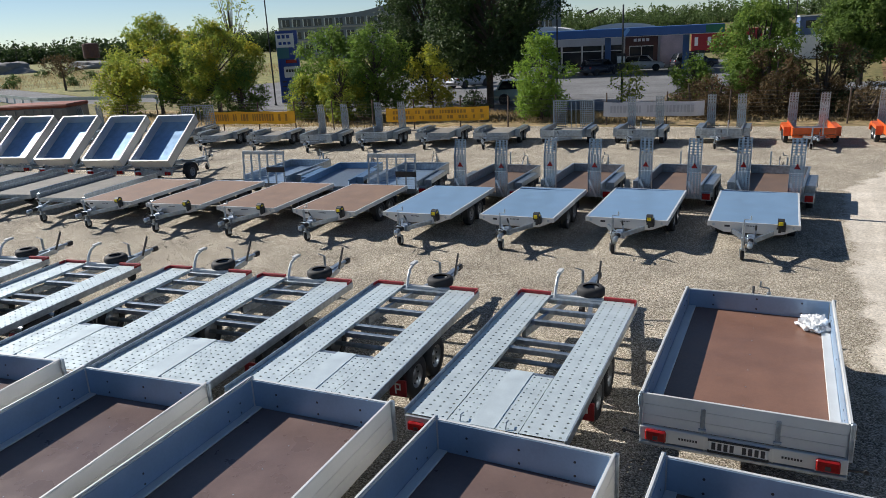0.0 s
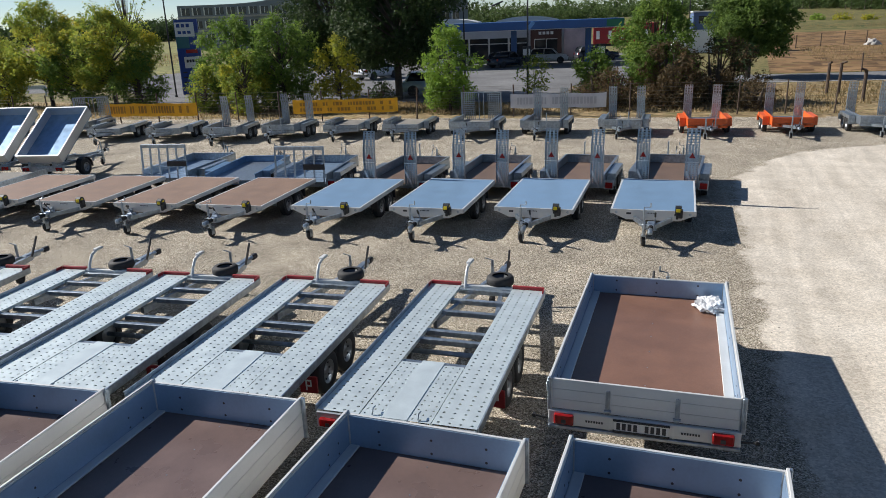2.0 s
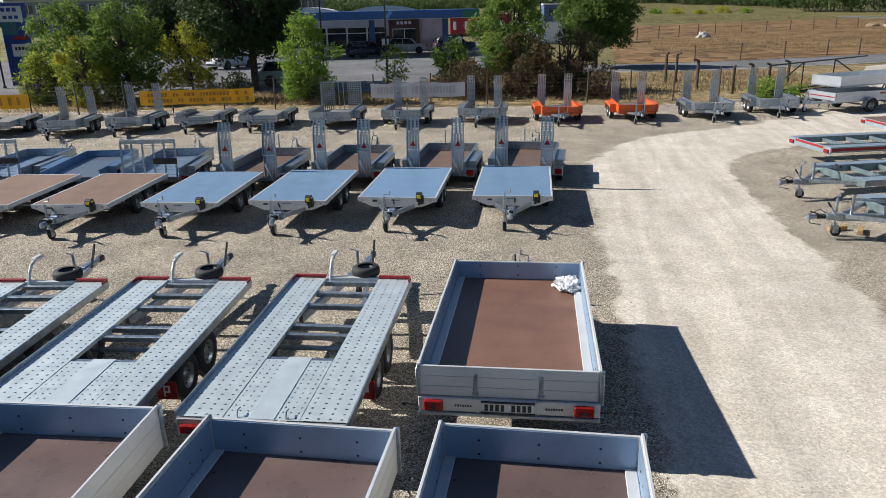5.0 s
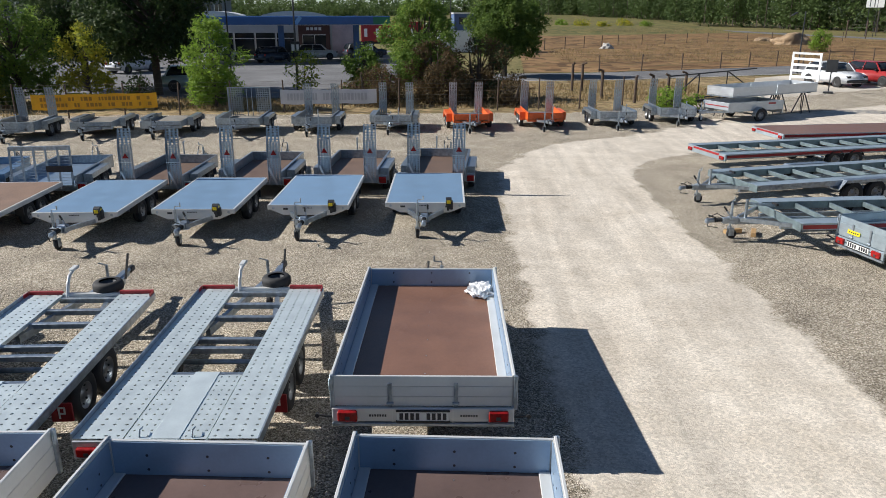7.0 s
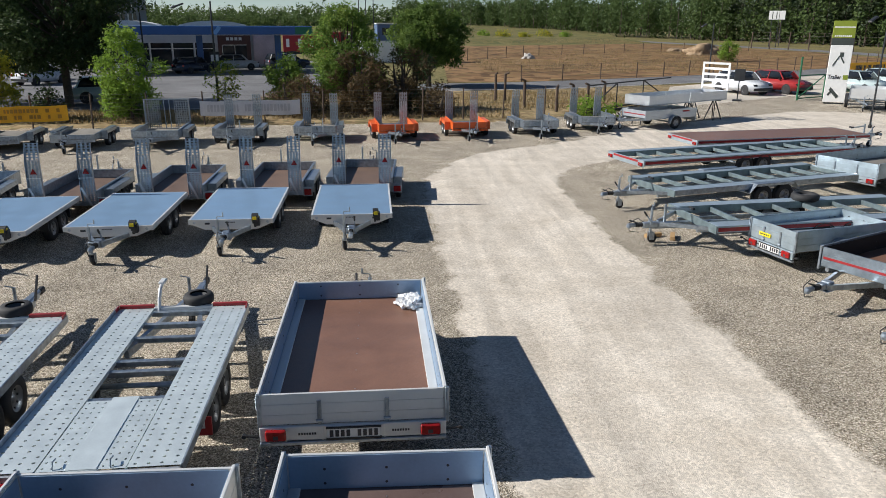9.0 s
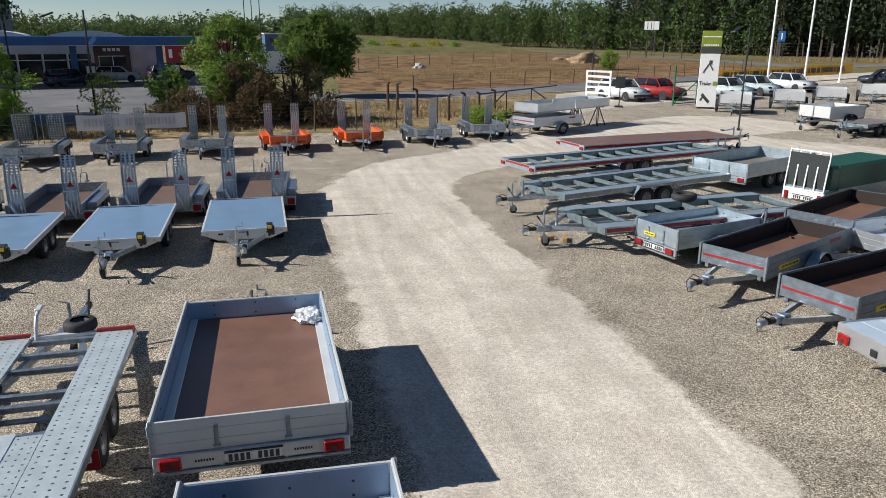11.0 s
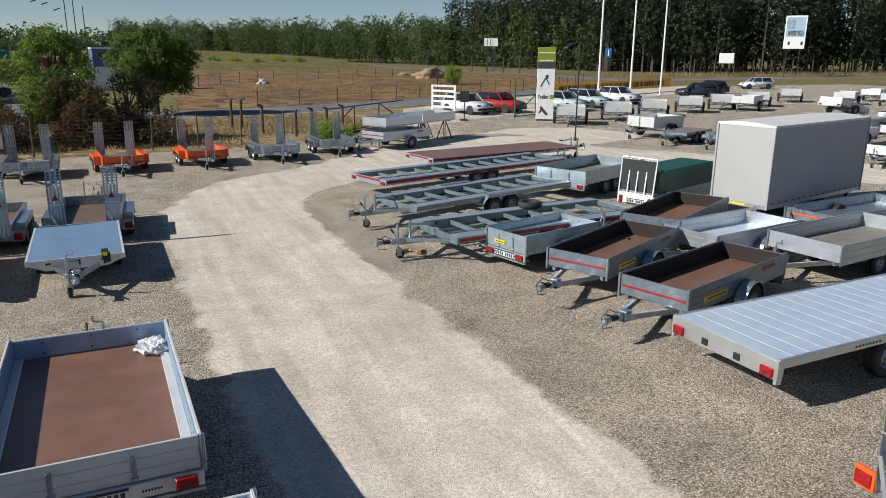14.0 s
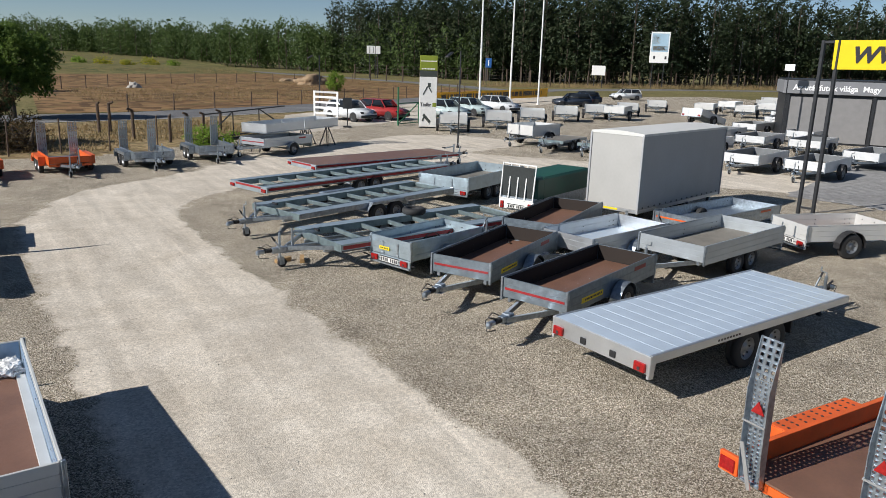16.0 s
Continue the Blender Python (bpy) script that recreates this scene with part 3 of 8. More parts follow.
def box_trailer(name, L, W, zf, hs, label, boards=None, floor=None, axles=1, group="box trailers", inside=True, r=0.27, tip=None, stripe=None, sticker=False, plated=True, jock=1, guard=None, name_bars=True, inner=None, lampz=None):
    boards, floor = boards or ALUF, floor or PLY
    e = thing(name, label, "trailer", group)
    t = 0.028
    part("floor_panel", [B(-L / 2 + t, L / 2 - t, -W / 2 + t, W / 2 - t, zf - 0.018, zf + 0.0)], floor, e)
    if floor in (PLY, PLYDARK):
        part("screw_pattern", [T((x, y, zf), (x, y, zf + 0.003), 0.008, 6) for x in [(-0.46 + 0.13 * k) * L for k in range(8)] for y in (-W * 0.46, 0.0, W * 0.46)], GALV, e, kind="stuff")
    for s in (1, -1):
        y0, y1 = sorted((s * W / 2, s * (W / 2 - t)))
        board("side_board", e, -L / 2 + 0.02, L / 2 - 0.02, y0, y1, zf - 0.09, zf + hs, boards)
        if inner:
            if inner is INNER:
                part("floor_edge_profile", [B(-L / 2 + 0.04, L / 2 - 0.04, *sorted((s * (W / 2 - t - 0.011), s * (W / 2 - t - 0.115))), zf + 0.003, zf + 0.024, 0.006)], ALUF, e)
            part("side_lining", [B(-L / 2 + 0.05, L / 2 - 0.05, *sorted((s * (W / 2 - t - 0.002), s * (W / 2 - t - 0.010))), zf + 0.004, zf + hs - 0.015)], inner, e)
        part("rim_profile", [B(-L / 2, L / 2, s * W / 2 - 0.022 if s > 0 else s * W / 2 - 0.006, s * W / 2 + 0.006 if s > 0 else s * W / 2 + 0.022, zf + hs + 0.001, zf + hs + 0.018, 0.004)], boards, e)
        part("hole_pattern", [T((x, s * (W / 2 - t + 0.001), zf + z), (x, s * (W / 2 - t - 0.0125), zf + z), 0.011, 8) for x in (-0.42 * L, -0.36 * L, 0.0, 0.36 * L, 0.42 * L) for z in (0.05, 0.16)], INK, e, kind="stuff")
    hb = board("headboard", e, L / 2 - t, L / 2, -W / 2 + 0.02, W / 2 - 0.02, zf - 0.04, zf + hs, boards)
    tb = board("tailboard", e, -L / 2, -L / 2 + t, -W / 2 + 0.03, W / 2 - 0.03, zf - 0.07, zf + hs, boards)
    if inner:
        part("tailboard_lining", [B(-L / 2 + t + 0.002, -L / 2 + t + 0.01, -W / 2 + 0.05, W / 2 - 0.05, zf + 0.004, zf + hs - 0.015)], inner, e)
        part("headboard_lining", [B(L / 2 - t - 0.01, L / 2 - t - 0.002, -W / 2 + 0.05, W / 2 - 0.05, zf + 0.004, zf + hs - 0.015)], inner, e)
    part("hole_pattern", [T((L / 2 - t + 0.001, y, zf + z), (L / 2 - t - 0.0125, y, zf + z), 0.013, 8) for y in (-W * 0.3, 0, W * 0.3) for z in (0.06, 0.2)], INK, e, kind="stuff")
    for s in (1, -1):
        for x in (-L / 2, L / 2):
            part("corner_post", [B(x - 0.022, x + 0.022, s * W / 2 - 0.03, s * W / 2 + 0.012, zf - 0.1, zf + hs + 0.012, 0.006)], GALV, e)
            part("latch", [B(x - 0.035, x + 0.0, s * W / 2 - 0.012, s * (W / 2 + 0.02), zf + hs - 0.14, zf + hs - 0.02, 0.006)], GALV, e)
        part("tailboard_hinge", [B(-L / 2 - 0.016, -L / 2, s * W * 0.18 - 0.022, s * W * 0.18 + 0.022, zf - 0.07, zf + hs * 0.72, 0.005), T((-L / 2 - 0.012, s * W * 0.18 - 0.035, zf - 0.03), (-L / 2 - 0.012, s * W * 0.18 + 0.035, zf - 0.03), 0.016)], GALV, e)
        part("frame_rail", [B(-L / 2 + 0.03, L / 2 - 0.03, s * W * 0.40 - 0.03, s * W * 0.40 + 0.03, zf - 0.12, zf - 0.02)], GALV, e)
    for k in range(6):
        part("cross_member", [B(L * (k / 6 - 0.45) - 0.025, L * (k / 6 - 0.45) + 0.025, -W / 2 + 0.04, W / 2 - 0.04, zf - 0.11, zf - 0.03)], GALV, e)
    lz = zf - 0.19 if lampz is None else lampz
    part("lamp_carrier", [B(-L / 2 - 0.03, -L / 2 + 0.02, -W / 2, W / 2, lz - 0.04, zf - 0.077, 0.008)], boards, e)
    part("bumper_rail", [B(-L / 2 - 0.045, -L / 2 + 0.02, -W / 2, W / 2, lz - 0.085, lz - 0.048, 0.006)], GALV, e)
    lamps(e, -L / 2 - 0.03, W, lz - 0.025, 0.20, 0.115)
    for y in (-W * 0.36, -W * 0.165, W * 0.165, W * 0.36):
        part("carrier_divider", [B(-L / 2 - 0.040, -L / 2 - 0.0305, y - 0.008, y + 0.008, lz - 0.04, zf - 0.08)], boards, e)
    if plated:
        plate(e, -L / 2 - 0.032, lz - 0.025)
    if name_bars:
        part("maker_print", [B(-L / 2 - 0.034, -L / 2 - 0.03, s * W * 0.25 - 0.09 + k * 0.026, s * W * 0.25 - 0.09 + k * 0.026 + 0.017, lz + 0.02, lz + 0.042) for s in (1, -1) for k in range(7)], INK, e, kind="stuff")
    for s in (1, -1):
        part("side_lamp_arm", [K((-L / 2, s * W / 2, lz), (-L / 2 - 0.06, s * (W / 2 + 0.13), lz + 0.05), 0.018, 0.018), T((-L / 2 - 0.08, s * (W / 2 + 0.14), lz + 0.05), (-L / 2 - 0.04, s * (W / 2 + 0.14), lz + 0.05), 0.022)], BLACKP, e)
    wy = W / 2 - 0.13 if inside else W / 2 + 0.12
    xs = (0.0,) if axles == 1 else (-r * 1.12, r * 1.12)
    part("axle", [T((x - 0.12, -wy, r), (x - 0.12, wy, r), 0.035) for x in xs], GALV, e)
    for x in xs:
        for s in (1, -1):
            wheel(e, x - 0.12, s * wy, r, 0.16, side=s)
            if not inside:
                mudguard(e, x - 0.12, s * wy, r * 1.2, 0.2, guard or GALV)
    if stripe:
        part("reflective_stripe", [B(L / 2 - 0.002, L / 2 + 0.006, -W * 0.46, W * 0.46, zf + hs * 0.32, zf + hs * 0.32 + 0.04)], stripe, e, "red stripe across the headboard")
        for s in (1, -1):
            part("side_mark", [B(-L * 0.36, -L * 0.22, s * W / 2 + s * 0.001 - 0.003, s * W / 2 + s * 0.001 + 0.003, zf + hs * 0.55, zf + hs * 0.8)], stripe, e)
    if sticker and plated:
        tl = part("tail_sticker", [B(-L / 2 - 0.022, -L / 2 - 0.017, 0.02, 0.32, zf + hs * 0.10, zf + hs * 0.34)], YELLOW, e, "yellow sticker with dark bars")
        part("sticker_print", [B(-L / 2 - 0.025, -L / 2 - 0.021, 0.05 + k * 0.05, 0.085 + k * 0.05, zf + hs * 0.18, zf + hs * 0.26) for k in range(5)], INK, tl, kind="stuff")
    if sticker:
        for s in (1, -1):
            st = part("sticker", [B(L * 0.14, L * 0.36, s * W / 2 + s * 0.001 - 0.003, s * W / 2 + s * 0.001 + 0.003, zf + 0.01, zf + hs * 0.34)], YELLOW, e, "yellow sticker with dark bars")
            part("sticker_print", [B(L * 0.155 + k * 0.05, L * 0.155 + k * 0.05 + 0.035, s * W / 2 + s * 0.002 - 0.004, s * W / 2 + s * 0.002 + 0.004, zf + 0.04, zf + 0.075) for k in range(int(L * 0.19 / 0.05))], INK, st, kind="stuff")
    drawbar(e, L / 2, W, tip or L / 2 + 1.2, zf - 0.02, jock)
    return e


# INNER adds lining sheets that carry the painted blue shade
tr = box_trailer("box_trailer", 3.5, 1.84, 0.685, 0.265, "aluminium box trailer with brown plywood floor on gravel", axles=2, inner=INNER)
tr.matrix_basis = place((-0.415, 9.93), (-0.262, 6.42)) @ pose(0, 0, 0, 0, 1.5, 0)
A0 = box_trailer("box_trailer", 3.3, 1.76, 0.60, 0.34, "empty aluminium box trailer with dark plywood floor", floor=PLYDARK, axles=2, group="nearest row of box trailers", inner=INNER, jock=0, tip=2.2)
A0.matrix_basis = place((0.09, 5.49), (0.13, 2.19))
for f, b in (((-2.03, 5.30), (-1.98, 2.0)), ((-4.34, 5.33), (-4.12, 2.03)), ((-6.44, 4.86), (-6.05, 1.58)), ((-8.62, 4.62), (-8.1, 1.36))):
    copy_thing(A0, place(f, b))


def transporter(L=3.95, W=1.74):
    """A tandem car transporter: two perforated runways on a frame, ramps stowed between them at the rear."""
    e = thing("car_transporter", "galvanised car transporter trailer with perforated runways", "trailer", "row of car transporters")
    z, pw = 0.62, 0.47
    for s in (1, -1):
        y0, y1 = sorted((s * W / 2, s * (W / 2 - pw)))
        rw = part("runway", [PERF((-L / 2, y0, z), (L, 0, 0), (0, pw, 0), 40, 4, 0.155, 0.15, 0.015), B(-L / 2, L / 2, y0, y0 + 0.006, z - 0.05, z - 0.0005), B(-L / 2, L / 2, y1 - 0.006, y1, z - 0.05, z - 0.0005)], RUNWAY, e, "perforated aluminium runway")
        part("wheel_stop", [B(L / 2 - 0.03, L / 2 + 0.012, y0, y1, z - 0.01, z + 0.05, 0.006), B(L / 2 - 0.18, L / 2 - 0.03, *sorted((s * (W / 2), s * (W / 2 + 0.012))), z - 0.03, z + 0.05)], REDPAINT, e, "red wheel stop bar")
        part("side_rail", [B(-L / 2, L / 2 - 0.02, *sorted((s * (W / 2 + 0.002), s * (W / 2 + 0.022))), z - 0.09, z + 0.05 if s > 0 else z + 0.012, 0.004)], GALV, e)
    for x in (-0.95, -0.62, 0.05, 0.32, 1.0, 1.45, L / 2 - 0.09):
        part("cross_beam", [B(x - 0.035, x + 0.035, -W / 2 + pw - 0.02, W / 2 - pw + 0.02, z - 0.10, z - 0.025, 0.008)], GALV, e)
    for s in (1, -1):
        y0, y1 = sorted((s * (W / 2 - pw - 0.012), s * 0.14))
        rp = part("loading_ramp", [PERF((-L / 2, y0, z - 0.004), (1.28, 0, 0), (0, y1 - y0, 0), 13, 3, 0.155, 0.15, 0.015), B(-L / 2, -L / 2 + 1.28, y0, y0 + 0.008, z - 0.05, z - 0.005), B(-L / 2, -L / 2 + 1.28, y1 - 0.008, y1, z - 0.05, z - 0.005)], RUNWAY, e)
        part("ramp_grip", [PATHT([(-L / 2 + 0.02, s * 0.25, z), (-L / 2 + 0.05, s * 0.25, z + 0.06), (-L / 2 + 0.12, s * 0.25, z + 0.05)], 0.008, 6)], GALV, rp)
    part("centre_plate", [B(-L / 2, -L / 2 + 1.34, -0.138, 0.138, z - 0.03, z + 0.004, 0.003)], RUNWAY, e, "smooth aluminium centre plate")
    part("rear_beam", [B(-L / 2 - 0.03, -L / 2 - 0.002, -W / 2, W / 2, z - 0.20, z - 0.012, 0.006)], ALU, e)
    lamps(e, -L / 2 - 0.03, W + 0.04, z - 0.17, 0.2, 0.10)
    plate(e, -L / 2 - 0.032, z - 0.17)
    part("axle", [T((x, -W / 2 + 0.1, 0.29), (x, W / 2 - 0.1, 0.29), 0.035) for x in (-0.36, 0.27)], GALV, e)
    for x in (-0.36, 0.27):
        for s in (1, -1):
            wheel(e, x, s * (W / 2 - 0.09), 0.285, 0.16, side=s)
    for s in (1, -1):
        ck = part("chock_panel", [B(-0.80, -0.77, *sorted((s * (W / 2 - 0.21), s * (W / 2 + 0.02))), 0.20, 0.42, 0.004)], REDPAINT, e, "red mudflap panel with a white sign")
        part("panel_sign", [B(-0.804, -0.80, *sorted((s * (W / 2 - 0.13), s * (W / 2 - 0.11))), 0.24, 0.38), B(-0.804, -0.80, *sorted((s * (W / 2 - 0.13), s * (W / 2 - 0.05))), 0.36, 0.38), B(-0.804, -0.80, *sorted((s * (W / 2 - 0.13), s * (W / 2 - 0.05))), 0.29, 0.31), B(-0.804, -0.80, *sorted((s * (W / 2 - 0.05), s * (W / 2 - 0.07))), 0.29, 0.38)], WHITEP, ck)
    for s in (1, -1):
        part("drawbar_beam", [K((0.7, s * 0.42, z - 0.12), (L / 2 + 1.0, s * 0.05, 0.47), 0.06, 0.10)], GALV, e)
    part("overrun_device", [B(L / 2 + 0.85, L / 2 + 1.25, -0.055, 0.055, 0.44, 0.54, 0.012), T((L / 2 + 1.2, 0, 0.5), (L / 2 + 1.4, 0, 0.5), 0.035)], GALV, e)
    part("coupling", [B(L / 2 + 1.36, L / 2 + 1.52, -0.045, 0.045, 0.44, 0.54, 0.02)], BLACKP, e)
    part("handbrake_lever", [K((L / 2 + 0.95, -0.1, 0.50), (L / 2 + 1.14, -0.1, 0.80), 0.025, 0.035, (1, 0, 0)), T((L / 2 + 1.08, -0.1, 0.70), (L / 2 + 1.16, -0.1, 0.84), 0.018)], BLACKP, e)
    jw = part("jockey_wheel", [T((L / 2 + 0.85, 0.12, 0.2), (L / 2 + 0.85, 0.12, 0.76), 0.024), T((L / 2 + 0.85, 0.12, 0.76), (L / 2 + 0.85, 0.24, 0.79), 0.01, 6)], GALV, e)
    part("tyre", [REV([(0.02, -0.03), (0.075, -0.035), (0.10, -0.025), (0.10, 0.025), (0.075, 0.035), (0.02, 0.03)], (L / 2 + 0.80, 0.12, 0.10), "y", 14)], RUBBER, jw)
    part("winch_post", [PATHT([(L / 2 - 0.05, 0.33, z - 0.03), (L / 2 + 0.02, 0.33, z + 0.14), (L / 2 + 0.10, 0.33, z + 0.24), (L / 2 + 0.26, 0.33, z + 0.29)], 0.024, 10), B(L / 2 + 0.18, L / 2 + 0.36, 0.29, 0.37, z + 0.27, z + 0.315, 0.01)], ALUF, e, "bent pale winch post")
    h = 0.075
    sp = part("spare_wheel", [REV([(0.12, -h), (0.18, -h), (0.207, -h * 0.6), (0.212, 0), (0.207, h * 0.6), (0.18, h), (0.12, h)], (L / 2 + 0.16, -0.17, z + 0.06), "z", 26)], RUBBER, e, "spare wheel lying flat on the drawbar", smooth=True)
    part("rim", [REV([(0.0, 0.01), (0.06, 0.02), (0.08, -0.03), (0.12, 0.05), (0.125, -0.05), (0.0, -0.05)], (L / 2 + 0.16, -0.17, z + 0.06), "z", 22)], RIM, sp, smooth=True)
    part("front_beam", [B(L / 2 - 0.05, L / 2 + 0.01, -W / 2 + pw + 0.002, W / 2 - pw - 0.002, z - 0.085, z + 0.02, 0.008)], ALUF, e, "pale aluminium front beam")
    part("spare_carrier", [B(L / 2 + 0.08, L / 2 + 0.22, -0.26, 0.02, z - 0.14, z + 0.01)], GALV, e)
    return e


b0 = transporter()
b0.matrix_basis = place((-2.87, 9.74), (-2.65, 5.79))
for f, b in (((-5.24, 9.38), (-4.88, 5.46)), ((-7.40, 9.06), (-6.93, 5.14)), ((-9.40, 8.86), (-8.86, 4.95)), ((-11.75, 8.45), (-11.1, 4.57)), ((-14.0, 8.15), (-13.25, 4.27)), ((-16.3, 7.8), (-15.5, 3.93))):
    copy_thing(b0, place(f, b))


def flat_trailer(deck, label, L=3.05, W=1.71, group="row of flat deck trailers"):
    """A tandem flat deck trailer with a tapered front board and a strap winch."""
    e = thing("flat_deck_trailer", label, "trailer", group)
    z = 0.60
    part("deck", [B(-L / 2 + 0.03, L / 2 - 0.03, -W / 2 + 0.03, W / 2 - 0.03, z - 0.018, z - 0.003)], deck, e)
    for s in (1, -1):
        part("edge_profile", [B(-L / 2, L / 2, *sorted((s * W / 2, s * (W / 2 - 0.045))), z - 0.10, z, 0.006)], ALUF, e)
    part("rear_profile", [B(-L / 2 - 0.02, -L / 2 + 0.03, -W / 2 + 0.05, W / 2 - 0.05, z - 0.18, z - 0.001, 0.006)], ALU, e)

    def front(bm):
        w, pts = W / 2, []
        for x in (L / 2 - 0.03, L / 2 + 0.004):
            pts.append([bm.verts.new(q) for q in ((x, w, z + 0.001), (x, -w, z + 0.001), (x, -w, z - 0.07), (x, -w * 0.62, z - 0.21), (x, w * 0.62, z - 0.21), (x, w, z - 0.07))])
        bm.faces.new(pts[0])
        bm.faces.new(pts[1][::-1])
        for i in range(6):
            bm.faces.new((pts[0][i], pts[0][(i + 1) % 6], pts[1][(i + 1) % 6], pts[1][i]))
    fb = part("front_board", [front], ALUF, e, "pale aluminium front board with tapered corners")
    part("front_print", [B(L / 2 + 0.004, L / 2 + 0.007, y - 0.05, y + 0.05, z - 0.10, z - 0.06) for y in (-W * 0.28, W * 0.28)] + [B(L / 2 + 0.004, L / 2 + 0.007, -0.12 + 0.03 * k, -0.10 + 0.03 * k, z - 0.07, z - 0.05) for k in range(7)], INK, fb, kind="stuff")
    for s in (1, -1):
        part("lashing_eye", [T((L / 2 - 0.008, s * W * 0.43, z - 0.06), (L / 2 + 0.01, s * W * 0.43, z - 0.06), 0.028, 10)], GALV, fb)
    wn = part("strap_winch", [B(L / 2 + 0.004, L / 2 + 0.05, W * 0.27, W * 0.27 + 0.05, z - 0.16, z + 0.12, 0.006), B(L / 2 + 0.004, L / 2 + 0.12, W * 0.27 + 0.05, W * 0.27 + 0.13, z - 0.12, z + 0.06, 0.01)], BLACKP, e)
    part("strap_drum", [T((L / 2 + 0.07, W * 0.27 - 0.02, z + 0.05), (L / 2 + 0.07, W * 0.27 + 0.10, z + 0.05), 0.09, 14)], DKSTEEL, wn)
    part("winch_label", [T((L / 2 + 0.07, W * 0.27 + 0.10, z + 0.05), (L / 2 + 0.07, W * 0.27 + 0.105, z + 0.05), 0.05, 12)], YELLOW, wn)
    part("winch_strap", [B(L / 2 + 0.157, L / 2 + 0.166, W * 0.27 + 0.0, W * 0.27 + 0.08, z + 0.02, z + 0.09, 0.003)], YELLOW, wn, "yellow strap end")
    for s in (1, -1):
        part("frame_rail", [B(-L / 2 + 0.05, L / 2 - 0.05, s * W * 0.32 - 0.03, s * W * 0.32 + 0.03, z - 0.16, z - 0.05)], GALV, e)
    for k in range(5):
        part("cross_member", [B(L * (k / 5 - 0.45) - 0.03, L * (k / 5 - 0.45) + 0.03, -W / 2 + 0.06, W / 2 - 0.06, z - 0.10, z - 0.03)], GALV, e)
    part("axle", [T((x, -W / 2 + 0.2, 0.26), (x, W / 2 - 0.2, 0.26), 0.035) for x in (-0.52, 0.06)], GALV, e)
    for x in (-0.52, 0.06):
        for s in (1, -1):
            wheel(e, x, s * (W / 2 - 0.13), 0.26, 0.155, side=s)
    for s in (1, -1):
        for x in (-0.84, 0.38):
            part("guard_bracket", [B(x - 0.02, x + 0.02, s * (W / 2 - 0.12) - 0.09, s * (W / 2 - 0.12) + 0.09, 0.28, z - 0.1)], BLACKP, e)
    lamps(e, -L / 2 - 0.02, W, z - 0.16)
    plate(e, -L / 2 - 0.022, z - 0.16)
    drawbar(e, L / 2, W, L / 2 + 0.98, z - 0.08, 1, jx=L / 2 + 0.62)
    return e


# bare aluminium deck; the reflected sky is given as blue base colour
DECKSKY = mat("bare_deck_painted_sky_sheen", (0.22, 0.345, 0.50), 0.40, 0.25, 0.08, 2.2, 0.02, 150, spec=0.35, rand=0.05)
c0 = flat_trailer(DECKSKY, "flat deck trailer with bare aluminium deck on gravel")
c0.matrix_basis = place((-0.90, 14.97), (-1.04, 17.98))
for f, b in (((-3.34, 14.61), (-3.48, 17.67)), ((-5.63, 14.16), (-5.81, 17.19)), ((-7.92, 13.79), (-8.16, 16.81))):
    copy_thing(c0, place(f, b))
c5 = flat_trailer(PLYDRY, "flat deck trailer with brown plywood deck and aluminium edges")
c5.matrix_basis = place((-10.26, 13.40), (-10.58, 16.47))
for f, b in (((-12.45, 13.11), (-12.83, 16.21)), ((-14.67, 12.82), (-15.13, 15.95)), ((-16.94, 12.59), (-17.46, 15.69))):
    copy_thing(c5, place(f, b))


def rail_trailer():
    """A low transporter deck with raised side rails."""
    e = thing("rail_deck_trailer", "flat trailer with weathered plywood deck and galvanised side rails", "trailer", "row of flat deck trailers")
    L, W, z = 3.2, 1.7, 0.55
    part("deck", [B(-L / 2, L / 2, -W / 2 + 0.04, W / 2 - 0.04, z - 0.02, z)], PLYGREY, e)
    for s in (1, -1):
        part("side_rail", [B(-L / 2, L / 2, *sorted((s * W / 2, s * (W / 2 - 0.04))), z - 0.10, z + 0.11, 0.006)], GALV, e)
        part("frame_rail", [B(-L / 2, L / 2, s * W * 0.3 - 0.03, s * W * 0.3 + 0.03, z - 0.14, z - 0.03)], GALV, e)
    for x in (-L / 2, L / 2):
        part("end_beam", [B(x - 0.02, x + 0.02, -W / 2, W / 2, z - 0.12, z - 0.005)], GALV, e)
    part("axle", [T((x, -W / 2 + 0.15, 0.25), (x, W / 2 - 0.15, 0.25), 0.035) for x in (-0.4, 0.15)], GALV, e)
    for x in (-0.4, 0.15):
        for s in (1, -1):
            wheel(e, x, s * (W / 2 - 0.13), 0.25, 0.15, side=s)
    lamps(e, -L / 2 - 0.02, W, z - 0.12)
    drawbar(e, L / 2, W, L / 2 + 1.15, z - 0.03, 1)
    return e


c9 = rail_trailer()
c9.matrix_basis = place((-18.95, 12.75), (-19.6, 15.85))
for f, b in (((-21.2, 12.6), (-21.9, 15.75)), ((-23.5, 12.4), (-24.3, 15.5)), ((-25.8, 12.2), (-26.7, 15.3))):
    copy_thing(c9, place(f, b))


